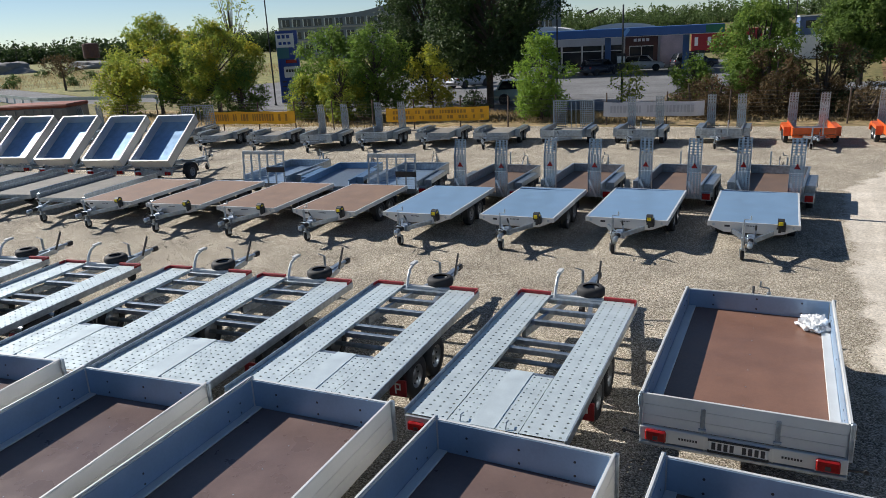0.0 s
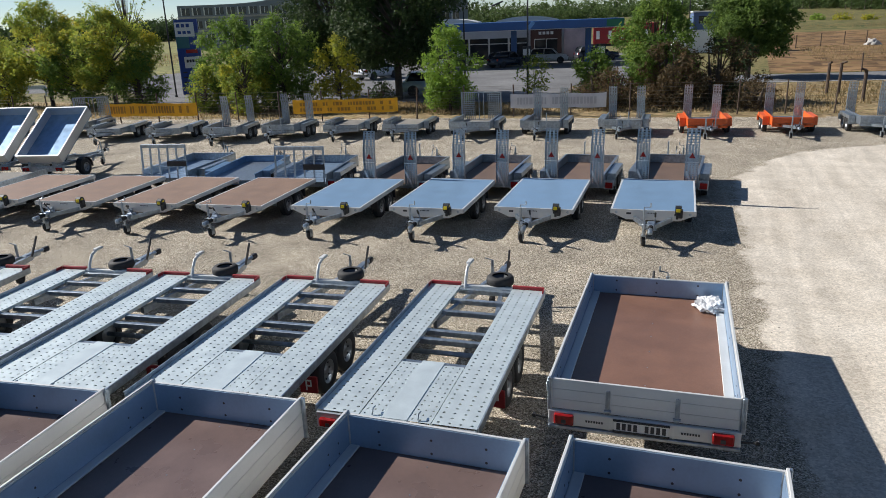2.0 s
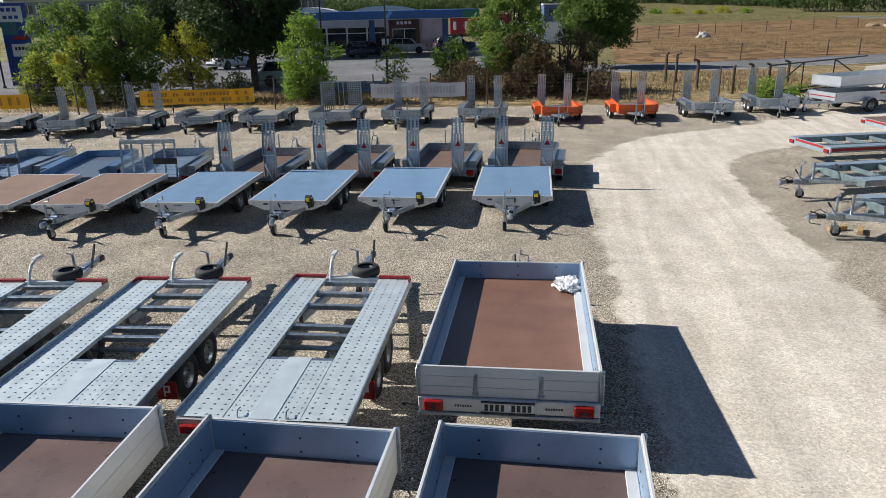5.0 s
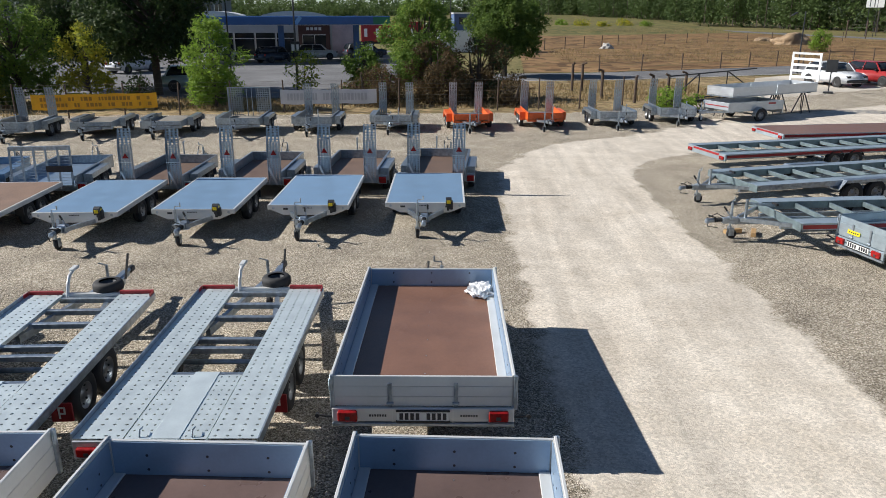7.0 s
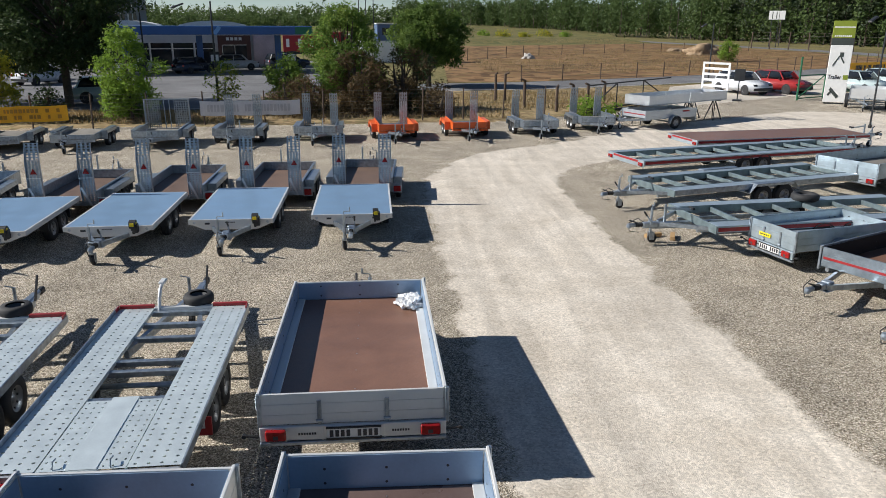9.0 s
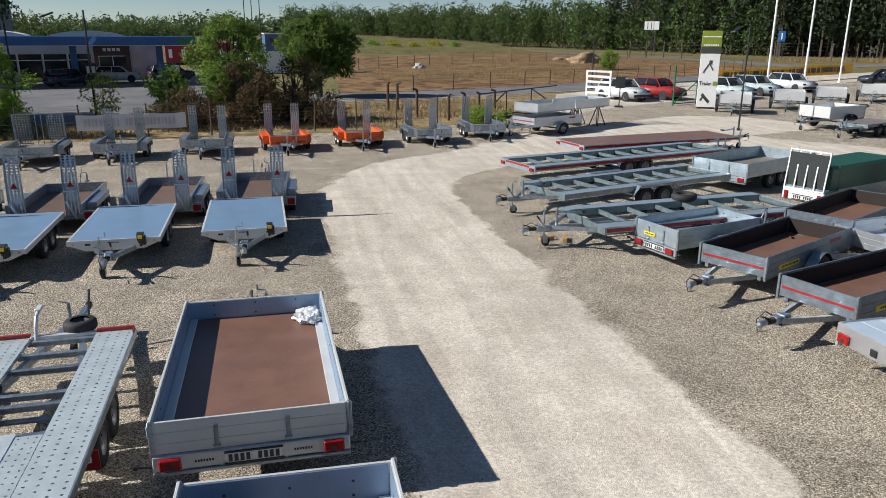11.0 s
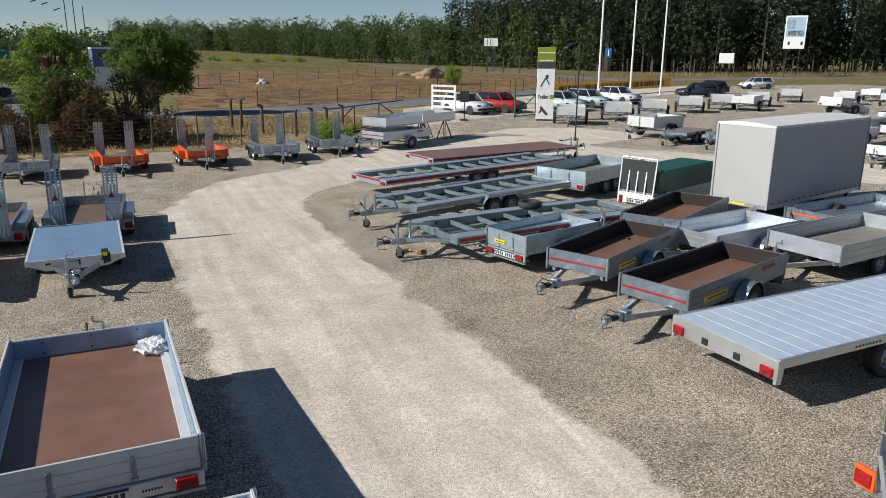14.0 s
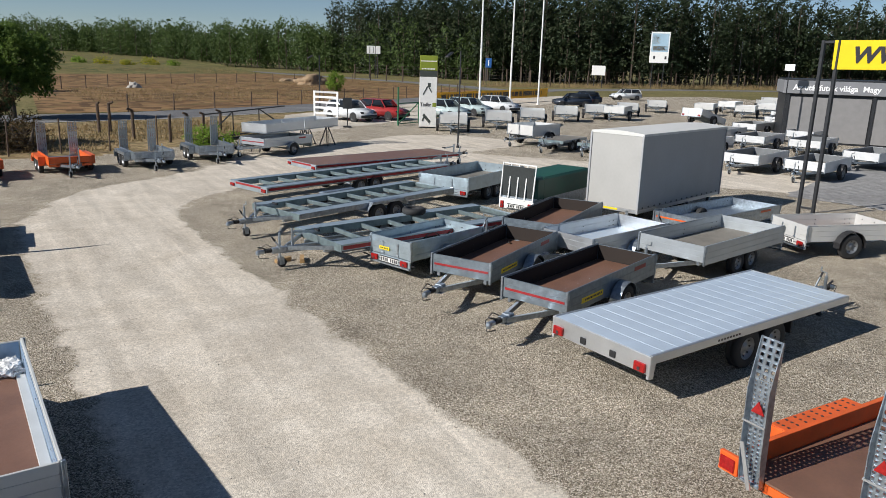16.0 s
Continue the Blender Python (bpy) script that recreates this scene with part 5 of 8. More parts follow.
def skeleton_trailer(name, L, W, front, rear, label, deck=None, red=True):
    """A long frame: channel side rails, runways beside them, deep cross beams, angular tandem guards; deck closes it."""
    e = thing(name, label, "trailer", "long trailers beside the lane")
    z = 0.62
    for s in (1, -1):
        part("side_rail", [B(-L / 2, L / 2, *sorted((s * W / 2, s * (W / 2 - 0.012))), z - 0.135, z, 0.003)], GALVL if red else GALV, e)
        part("rail_flange", [B(-L / 2, L / 2, *sorted((s * (W / 2 - 0.013), s * (W / 2 - 0.075))), z - 0.135, z - 0.123)], GALV, e)
        if red:
            part("reflective_strip", [B(-L / 2 + 0.02, L / 2 - 0.02, *sorted((s * (W / 2 + 0.001), s * (W / 2 + 0.006))), z - 0.115, z - 0.035)], REDPAINT, e, "red reflective strip")
        if not deck:
            part("runway_strip", [B(-L / 2, L / 2, *sorted((s * (W / 2 - 0.014), s * (W / 2 - 0.36))), z - 0.022, z - 0.002, 0.003)], GALVL, e)
            part("inner_rail", [B(-L / 2 + 0.03, L / 2 - 0.05, *sorted((s * (W / 2 - 0.362), s * (W / 2 - 0.374))), z - 0.15, z + 0.01, 0.003)], GALVT, e)
        part("frame_beam", [B(-L / 2 + 0.3, L / 2 + 0.1, s * 0.42 - 0.035, s * 0.42 + 0.035, z - 0.27, z - 0.175, 0.004)], GALV, e)
    n = max(5, int(L / 0.7))
    for k in range(n + 1):
        x = -L / 2 + 0.04 + k * (L - 0.08) / n
        part("cross_beam", [B(x - 0.03, x + 0.03, -W / 2 + 0.38, W / 2 - 0.38, z - 0.13, z - 0.03, 0.005)], GALVT, e)
    if deck:
        part("deck", [B(-L / 2 + 0.02, L / 2 - 0.02, -W / 2 + 0.014, W / 2 - 0.014, z - 0.03, z - 0.006)], deck, e)
    part("rear_beam", [B(-L / 2 - 0.03, -L / 2, -W / 2, W / 2, z - 0.20, z - 0.003, 0.006)], GALVL, e)
    part("front_beam", [B(L / 2, L / 2 + 0.03, -W / 2, W / 2, z - 0.17, z - 0.003, 0.006)], GALVT, e)
    if red:
        part("tail_strip", [B(-L / 2 - 0.036, -L / 2 - 0.031, -W / 2 + 0.32, W / 2 - 0.32, z - 0.08, z - 0.02)], REDPAINT, e, "red reflective strip")
    lamps(e, -L / 2 - 0.03, W, z - 0.17, 0.2, 0.10)
    for s in (1, -1):
        y = s * (W / 2 + (-0.08 if red or deck else 0.02))
        for x in (-0.36, 0.32):
            wheel(e, x, y, 0.29, 0.17, side=s)
            if red or deck:
                mudguard(e, x, y + s * 0.07, 0.315, 0.09, BLACKP, 8, 25, 155)
        if red or deck:
            continue
        part("tandem_guard", [B(-0.62, 0.58, y - 0.11, y + 0.11, z + 0.004, z + 0.016, 0.003), K((-0.62, y, z + 0.006), (-0.82, y, z - 0.20), 0.22, 0.012), K((0.58, y, z + 0.006), (0.78, y, z - 0.20), 0.22, 0.012), B(-0.62, 0.58, *sorted((y + s * 0.10, y + s * 0.11)), z - 0.05, z + 0.004)], GALV, e, "angular galvanised mudguard over both wheels")
    part("axle", [T((x, -W / 2 + 0.1, 0.29), (x, W / 2 - 0.1, 0.29), 0.035) for x in (-0.36, 0.32)], GALV, e)
    drawbar(e, L / 2, W, L / 2 + 1.35, z - 0.1, 1, straight=True)
    for s in (1, -1):
        part("drawbar_stay", [K((L / 2, s * W * 0.36, z - 0.12), (L / 2 + 0.75, s * 0.06, 0.46), 0.05, 0.08)], GALV, e)
    wf = part("winch_frame", [T((L / 2 + 0.62, 0.0, 0.46), (L / 2 + 0.62, 0.0, z + 0.24), 0.03, 8)], GALV, e)
    part("winch_arm", [K((L / 2 + 0.64, 0.0, z + 0.16), (L / 2 + 0.02, 0.0, z + 0.10), 0.04, 0.05)], GALV, wf)
    part("bow_stop", [K((L / 2 + 0.02, -0.09, z + 0.13), (L / 2 + 0.02, 0.09, z + 0.13), 0.05, 0.05)], BLACKP, wf)
    e.matrix_basis = place(front, rear)
    return e


skeleton_trailer("flat_deck_trailer", 7.1, 1.95, (17.1, 27.0), (10.13, 25.65), "very long flat trailer with dark red-brown deck", deck=PLY)
skeleton_trailer("frame_trailer", 8.1, 1.95, (14.75, 24.1), (6.9, 21.75), "long galvanised frame trailer with red side strips")
skeleton_trailer("frame_trailer", 5.9, 1.95, (6.42, 17.8), (12.05, 19.6), "galvanised frame trailer with cross beams on gravel", red=False)
s3 = skeleton_trailer("frame_trailer", 5.4, 2.0, (6.3, 14.65), (11.6, 15.4), "galvanised frame trailer with red stripes and spare tyre")
sp = tagged(part("loose_tyre", [REV([(0.17, -0.08), (0.26, -0.08), (0.30, -0.04), (0.30, 0.04), (0.26, 0.08), (0.17, 0.08), (0.16, 0), (0.17, -0.08)], (0, 0, 0.08), "z", 26)], RUBBER, smooth=True), "black spare tyre lying on the frame trailer", "tyre")
sp.matrix_basis = pose(9.35, 15.85, 0.615)
part("rim", [REV([(0.0, 0.0), (0.1, 0.03), (0.165, 0.02), (0.165, -0.05), (0.0, -0.05)], (0, 0, 0.08), "z", 20)], RIM, sp)
for i, (x, y) in enumerate(((5.62, 15.05), (6.02, 14.95))):
    tagged(part("timber_block", [B(-0.2, 0.2, -0.05, 0.05, 0, 0.09, 0.006)], BRICKP), "short timber block on the gravel by a jockey wheel", "timber block").matrix_basis = pose(x, y, 0.004, 0, 0, 20 + 50 * i)


def gate_box_trailer():
    """A small trailer with a mesh loading gate and a green tarpaulin cover."""
    e = thing("covered_trailer", "small trailer with dark green tarpaulin and white mesh gate", "trailer", "trailers beside the lane")
    L, W, z = 3.3, 1.1, 0.5
    part("body", [B(-L / 2, L / 2, -W / 2, W / 2, z - 0.08, z + 0.30, 0.01)], GALV, e)
    part("cover", [B(-L / 2 + 0.12, L / 2, -W / 2 - 0.01, W / 2 + 0.01, z + 0.22, z + 0.86, 0.06), B(-L / 2 + 0.5, -L / 2 + 0.55, -W / 2 - 0.014, W / 2 + 0.014, z + 0.24, z + 0.85, 0.01)], GREENT, e, "dark green tarpaulin cover")
    part("tailboard", [B(-L / 2 - 0.03, -L / 2, -W / 2, W / 2, z - 0.05, z + 0.22, 0.008)], WHITEP, e)
    x0, x1 = -L / 2 - 0.03, -L / 2 + 0.09
    gt = part("loading_gate", [K((x1, -0.53, z + 1.2), (x1, 0.53, z + 1.2), 0.03, 0.03)], WHITEP, e, "white-framed mesh gate")
    part("gate_foot", [K((x0, -0.53, z + 0.24), (x0, 0.53, z + 0.24), 0.03, 0.03)], WHITEP, gt)
    for y in (-0.52, -0.26, 0.0, 0.26, 0.52):
        part("gate_bar", [K((x0, y, z + 0.22), (x1, y, z + 1.22), 0.03, 0.03, (1, 0, 0))], WHITEP, gt)
    part("gate_mesh", [B(-L / 2 + 0.03, -L / 2 + 0.034, -0.5, 0.5, z + 0.26, z + 1.14)], mat("gate_net", (0.03, 0.035, 0.035), 0.6, 0.2, 0.3, 30), gt, m=pose(0, 0, 0))
    lamps(e, -L / 2 - 0.03, W, z - 0.04, 0.1, 0.2)
    plate(e, -L / 2 - 0.032, z - 0.02)
    for s in (1, -1):
        wheel(e, 0, s * (W / 2 + 0.11), 0.27, 0.16, side=s)
        mudguard(e, 0, s * (W / 2 + 0.11), 0.33, 0.2, BLACKP)
    part("axle", [T((0, -W / 2 - 0.1, 0.27), (0, W / 2 + 0.1, 0.27), 0.03)], GALV, e)
    drawbar(e, L / 2, W, L / 2 + 1.1, z, 1)
    return e


gate_box_trailer().matrix_basis = place((15.75, 17.1), (12.55, 15.85))


def tarp_box():
    """A tall tarpaulin box body on a tandem trailer."""
    e = thing("covered_trailer", "tall grey tarpaulin box trailer with closed curtain sides", "trailer", "trailers beside the lane")
    L, W, z0, z1 = 5.15, 1.62, 0.62, 2.62
    part("chassis", [B(-L / 2, L / 2, s * 0.5 - 0.04, s * 0.5 + 0.04, 0.40, 0.52) for s in (1, -1)] + [B(-L / 2 + 0.02, L / 2 - 0.02, -W / 2 + 0.03, W / 2 - 0.03, 0.52, 0.58)], GALV, e)
    for s in (1, -1):
        part("side_board", [B(-L / 2, L / 2, *sorted((s * W / 2, s * (W / 2 - 0.03))), 0.46, z0, 0.006)], ALU, e)
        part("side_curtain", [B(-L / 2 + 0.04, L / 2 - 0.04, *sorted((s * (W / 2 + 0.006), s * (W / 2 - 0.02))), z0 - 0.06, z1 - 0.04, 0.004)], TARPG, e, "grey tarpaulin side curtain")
        for k in range(15):
            part("curtain_eyelet", [T((-L / 2 + 0.25 + 0.33 * k, s * (W / 2 + 0.004), z0 - 0.01), (-L / 2 + 0.25 + 0.33 * k, s * (W / 2 + 0.022), z0 - 0.01), 0.024, 8)], INK, e)
    for s in (1, -1):
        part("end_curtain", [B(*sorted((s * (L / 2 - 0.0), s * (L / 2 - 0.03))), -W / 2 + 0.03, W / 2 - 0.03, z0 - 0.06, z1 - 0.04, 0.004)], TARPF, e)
        part("end_board", [B(*sorted((s * L / 2, s * (L / 2 - 0.035))), -W / 2 + 0.035, W / 2 - 0.035, 0.46, z0 - 0.065, 0.006)], ALU, e)
    for s in (1, -1):
        for q in (1, -1):
            part("corner_post", [B(s * L / 2 - 0.03, s * L / 2 + 0.012, q * W / 2 - 0.03, q * W / 2 + 0.03, 0.46, z1 - 0.03, 0.008)], TARPG, e)

    def roof(bm):
        rows = []
        for x in (-L / 2 - 0.01, L / 2 + 0.01):
            rows.append([bm.verts.new((x, y, z1 - 0.05 + h)) for y, h in ((-W / 2 - 0.02, 0), (-W / 2 - 0.015, 0.06), (-W / 4, 0.10), (0, 0.12), (W / 4, 0.10), (W / 2 + 0.015, 0.06), (W / 2 + 0.02, 0))])
        for j in range(6):
            bm.faces.new((rows[0][j], rows[1][j], rows[1][j + 1], rows[0][j + 1]))
        bm.faces.new(rows[0])
        bm.faces.new(rows[1][::-1])
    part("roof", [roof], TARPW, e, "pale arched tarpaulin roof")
    part("bottom_label", [B(-L / 2 - 0.008, -L / 2 - 0.001, -0.2, 0.25, 0.49, 0.54)], YELLOW, e)
    for x in (-0.4, 0.35):
        for s in (1, -1):
            wheel(e, x, s * (W / 2 - 0.12), 0.27, 0.17, side=s)
    part("axle", [T((x, -W / 2 + 0.15, 0.27), (x, W / 2 - 0.15, 0.27), 0.03) for x in (-0.4, 0.35)], GALV, e)
    drawbar(e, L / 2, W, L / 2 + 1.3, 0.5, 1)
    return e


_u = Vector((0.970, 0.243))
_v = Vector((-0.243, 0.970))
_c = Vector((15.28, 13.88)) + _u * 2.575 + _v * 0.86
tarp_box().matrix_basis = place((_c + _u * 2.575)[:], (_c - _u * 2.575)[:])

# stacked trailers at the gate, on the gravel and on a trestle
st = box_trailer("box_trailer", 3.0, 1.5, 0.55, 0.28, "small aluminium trailer under a stacked long body", boards=ALUB, inside=False, plated=False, stripe=REDPAINT, group="stacked trailers by the gate", guard=GALV)
st.matrix_basis = place((10.35, 32.3), (13.1, 33.6))


def stacked_body():
    e = thing("trailer_body", "long aluminium trailer body resting on trestles", "trailer body", "stacked trailers by the gate")
    L, W, z = 5.6, 1.45, 1.02
    part("floor_panel", [B(-L / 2, L / 2, -W / 2, W / 2, z - 0.06, z)], GALV, e)
    for s in (1, -1):
        for a, b in ((-L / 2, -0.02), (0.02, L / 2)):
            board("side_board", e, a, b, *sorted((s * W / 2, s * (W / 2 - 0.03))), z - 0.02, z + 0.38, ALU, ribs=3)
    for x in (-L / 2, L / 2 - 0.03):
        board("end_board", e, x, x + 0.03, -W / 2 + 0.03, W / 2 - 0.03, z - 0.02, z + 0.38, ALU)
    ladder = part("end_gate", [B(L / 2 - 0.06, L / 2 - 0.02, -W / 2 + 0.05, W / 2 - 0.05, z + 1.58, z + 1.68)], ALUF, e, "white slatted end gate")
    for s in (1, -1):
        part("gate_post", [B(L / 2 - 0.06, L / 2 - 0.02, s * W / 2 - 0.05, s * W / 2 + 0.05, z + 0.38, z + 1.68)], WHITEP, ladder)
    for q in (0.50, 0.78, 1.05, 1.32):
        part("slat", [B(L / 2 - 0.06, L / 2 - 0.03, -W / 2 + 0.05, W / 2 - 0.05, z + q, z + q + 0.11)], WHITEP, ladder)
    return e


stacked_body().matrix_basis = place((15.6, 36.1), (10.55, 33.0))
for x, y in ((15.2, 35.3), (14.4, 36.0), (13.9, 35.3), (11.2, 33.9)):
    tr1 = tagged(part("trestle", [K((-0.35, s * 0.25, 0), (0, s * 0.05, 0.96), 0.04, 0.04) for s in (1, -1)] + [K((0.35, s * 0.25, 0), (0, s * 0.05, 0.96), 0.04, 0.04) for s in (1, -1)] + [B(-0.1, 0.1, -0.3, 0.3, 0.93, 0.962)], DKSTEEL), "black steel trestle under the stacked trailer body", "trestle", "trestles")
    tr1.matrix_basis = pose(x, y, 0.003, 0, 0, 35)

# ---- rows of small trailers near the entrance and the office ----
sm = box_trailer("box_trailer", 2.5, 1.75, 0.66, 0.5, "small grey aluminium trailer parked facing the yard", inside=False, guard=BLACKP, r=0.36, floor=ALUDECK, plated=False, name_bars=False, group="small trailers by the entrance")
sm.matrix_basis = pose(25.9, 40.1, 0, 0, 0, -122)
for x, y, a in ((30.4, 41.4, -124), (34.8, 43.2, -127), (39.8, 45.2, -129), (44.4, 46.7, -131), (50.2, 48.7, -133), (57.8, 52.2, -135), (26.2, 32.2, -165), (45.5, 45.2, -150), (59.8, 47.8, -150), (67.0, 50.5, -160), (61.5, 44.5, -150), (68.0, 46.8, -150), (75.0, 52.0, -140), (83.0, 57.0, -140)):
    copy_thing(sm, pose(x, y, 0, 0, 0, a))
# dark lining added inside the white boards to paint their inner shade
ws = box_trailer("box_trailer", 3.4, 1.6, 0.52, 0.34, "white-sided box trailer parked by the office", boards=mat("white_coated_board", (0.62, 0.63, 0.64), 0.4, 0.1, 0.08, 4), inside=False, inner=mat("white_board_inner_shade", (0.16, 0.17, 0.18), 0.5, 0.1, 0.1, 4), guard=BLACKP, r=0.31, floor=PLYGREY, plated=False, name_bars=False, group="white trailers by the office")
ws.matrix_basis = pose(29.7, 20.6, 0, 0, 0, -166)
for x, y, a in ((30.3, 18.0, -166), (38.0, 26.3, -163), (38.9, 23.6, -163), (44.3, 27.3, -165), (36.4, 18.9, -172), (33.0, 26.0, -165), (39.5, 30.0, -165), (46.0, 32.5, -165), (62.0, 40.0, -20), (55.0, 36.5, -160), (52.0, 33.5, -170)):
    copy_thing(ws, pose(x, y, 0, 0, 0, a))
tipped = copy_thing(ws, pose(45.5, 36.5, 0.35, 0, 14, 8))
fr = skeleton_trailer("frame_trailer", 3.0, 1.4, (25.0, 29.2), (27.6, 30.4), "low dark frame trailer on the gravel by the lane", deck=PLYGREY, red=False)
copy_thing(fr, place((26.0, 27.3), (28.4, 28.6)))


# ---- cars ----
def car(colour, pos, a, label, wagon=False, L=4.0):
    e = thing("car", label, "car", "parked cars")
    W = 1.66
    body = [(-L / 2, 0.32), (-L / 2 - 0.02, 0.55), (-L / 2 + 0.05, 0.86), (-L / 2 + 0.5, 0.92), (L / 2 - 1.25, 0.94), (L / 2 - 0.25, 0.78), (L / 2, 0.62), (L / 2 + 0.02, 0.36), (L / 2 - 0.1, 0.24), (-L / 2 + 0.1, 0.24)]
    rear = -L / 2 + (0.10 if wagon else 0.25)
    cab = [(rear, 0.90), (rear + 0.25, 1.36), (rear + 0.6, 1.43), (0.15, 1.43), (0.45, 1.37), (L / 2 - 1.15, 0.93)]

    def prism(prof, w0, w1, zt):
        def f(bm):
            rows = []
            for s in (-1, 1):
                rows.append([bm.verts.new((x, s * (w0 + (w1 - w0) * max(0, (z - 0.9) / (zt - 0.9))) / 2, z)) for x, z in prof])
            n = len(prof)
            bm.faces.new(rows[0])
            bm.faces.new(rows[1][::-1])
            for i in range(n):
                bm.faces.new((rows[0][i], rows[1][i], rows[1][(i + 1) % n], rows[0][(i + 1) % n]))
            bmesh.ops.bevel(bm, geom=bm.edges[:], offset=0.04, segments=2, affect="EDGES")
        return f
    part("body", [prism(body, W, W, 2.0)], colour, e, smooth=True)
    part("glasshouse", [prism(cab, W - 0.1, W - 0.42, 1.43)], GLASSD, e, "dark window band", smooth=True)
    rf = [B(rear + 0.33, 0.33, -W / 2 + 0.26, W / 2 - 0.26, 1.425, 1.45, 0.01)]
    for s in (1, -1):
        for p, q in (((rear + 0.0, 0.91), (rear + 0.27, 1.40)), ((-0.45, 0.91), (-0.42, 1.42)), ((0.38, 1.42), (L / 2 - 1.12, 0.93))):
            y = lambda z: s * ((W - 0.1) + (-0.32) * max(0, (z - 0.9) / 0.53)) / 2
            rf.append(K((p[0], y(p[1]), p[1]), (q[0], y(q[1]), q[1]), 0.05, 0.07))
    part("roof", rf[:1], colour, e)
    for pl in rf[1:]:
        part("roof_pillar", [pl], colour, e)
    for s in (1, -1):
        part("headlight", [B(L / 2 - 0.16, L / 2 + 0.0, *sorted((s * 0.48, s * 0.76)), 0.60, 0.72, 0.02)], GLASSD, e)
        part("tail_lamp", [B(-L / 2 - 0.02, -L / 2 + 0.06, *sorted((s * 0.58, s * 0.78)), 0.64, 0.84, 0.02)], REDP, e)
        part("door_mirror", [B(0.62, 0.72, *sorted((s * 0.80, s * 0.98)), 0.92, 1.04, 0.02)], BLACKP, e)
        for x in (-L / 2 + 0.72, L / 2 - 0.78):
            wheel(e, x, s * (W / 2 - 0.07), 0.30, 0.19, side=s)
            part("wheel_arch", [T((x, s * (W / 2 - 0.2), 0.31), (x, s * (W / 2 + 0.004), 0.31), 0.36, 18)], BLACKP, e)
    part("bumper", [B(L / 2 - 0.06, L / 2 + 0.05, -0.78, 0.78, 0.30, 0.48, 0.03), B(-L / 2 - 0.05, -L / 2 + 0.06, -0.78, 0.78, 0.30, 0.50, 0.03)], BLACKP, e)
    e.matrix_basis = pose(*pos, 0, 0, 0, a)
    return e


CW = mat("white_car_paint", (0.60, 0.62, 0.64), 0.28, 0, 0.06, 3)
CR = mat("red_car_paint", (0.33, 0.03, 0.03), 0.3, 0, 0.10, 3)
CS = mat("pale_green_car_paint", (0.50, 0.60, 0.60), 0.25, 0.2, 0.05, 3)
CD = mat("dark_blue_car_paint", (0.03, 0.04, 0.06), 0.25, 0.1, 0.1, 3)
car(CW, (23.0, 49.6), -72, "old white hatchback parked at the entrance")
car(CR, (26.0, 50.2), -68, "old red hatchback parked at the entrance", True)
car(CS, (31.5, 50.0), -75, "silver-green car parked behind the small trailers")
car(CS, (35.2, 52.2), -75, "pale car parked behind the small trailers", True)
car(CW, (40.5, 55.2), -80, "white estate car behind the trailers", True)
car(CD, (54.2, 60.8), 150, "dark blue car behind the trailers", True)
car(CD, (59.9, 65.3), 150, "black car by the road")
car(CW, (74.0, 72.5), 160, "white hatchback by the far trailers", True)
car(CD, (-19.6, 71.0), 60, "dark car at a fuel pump", True)
car(CW, (-16.6, 76.0), 10, "white car before the filling station shop", True)
car(CD, (-12.3, 79.5), 30, "dark estate car by the filling station", True, 4.4)
car(CS, (-17.2, 44.6), 20, "silver car on the asphalt behind the trees")
car(CW, (-27.5, 58.0), 70, "pale car on the forecourt asphalt")
car(CD, (-29.5, 62.0), 70, "dark car on the forecourt asphalt")
car(CW, (-25.0, 71.5), 60, "pale car under the station canopy", True)

# ---- roads, field, kerbs ----
ROAD = [(-16, 50.5), (-6, 53.5), (2, 55), (10, 56.6), (20, 61), (34, 68), (50, 78), (66, 92), (85, 102), (120, 106), (200, 98), (420, 50)]
strip("road_main", ROAD, 6.6, -0.03, ASPHALT, "grey asphalt road past the yard")
strip("road_side", [(74, 98), (76, 125), (74, 150), (68, 190), (58, 280), (46, 430)], 6.0, -0.034, ASPHALT, "grey asphalt side road along the wood")
sheet("road_forecourt", [(-34, 38.5), (-8.2, 40.5), (-5.5, 52), (-2, 60), (-8, 95), (-50, 95), (-60, 60)], -0.026, ASPHALT, "wide asphalt forecourt of the filling station", "road")
strip("road_left", [(-52, 50), (-66, 46.5), (-95, 58), (-150, 80), (-400, 175)], 7.0, -0.028, ASPHALT, "asphalt road behind the tipping trailers")
sheet("ground_field", [(3.5, 59.5), (10, 60.6), (20.5, 65), (35, 72.3), (52, 84), (68, 99), (71, 128), (69, 150), (62, 185), (36, 200), (8, 180)], -0.028, DRYFIELD, "bare dry brown field behind a wire fence", "field")
sheet("ground_meadow_left", [(-66, 50.5), (-95, 62.5), (-150, 85), (-400, 180), (-330, 260), (-150, 300), (-60, 110), (-58, 62)], -0.04, ROUGHGRASS, "rough green and yellow meadow beyond the road", "meadow")


def rise(x, y):
    """The meadow climbs gently towards the wood."""
    return max(0.0, y - 164 - max(0.0, x - 10) * 0.55) * 0.017


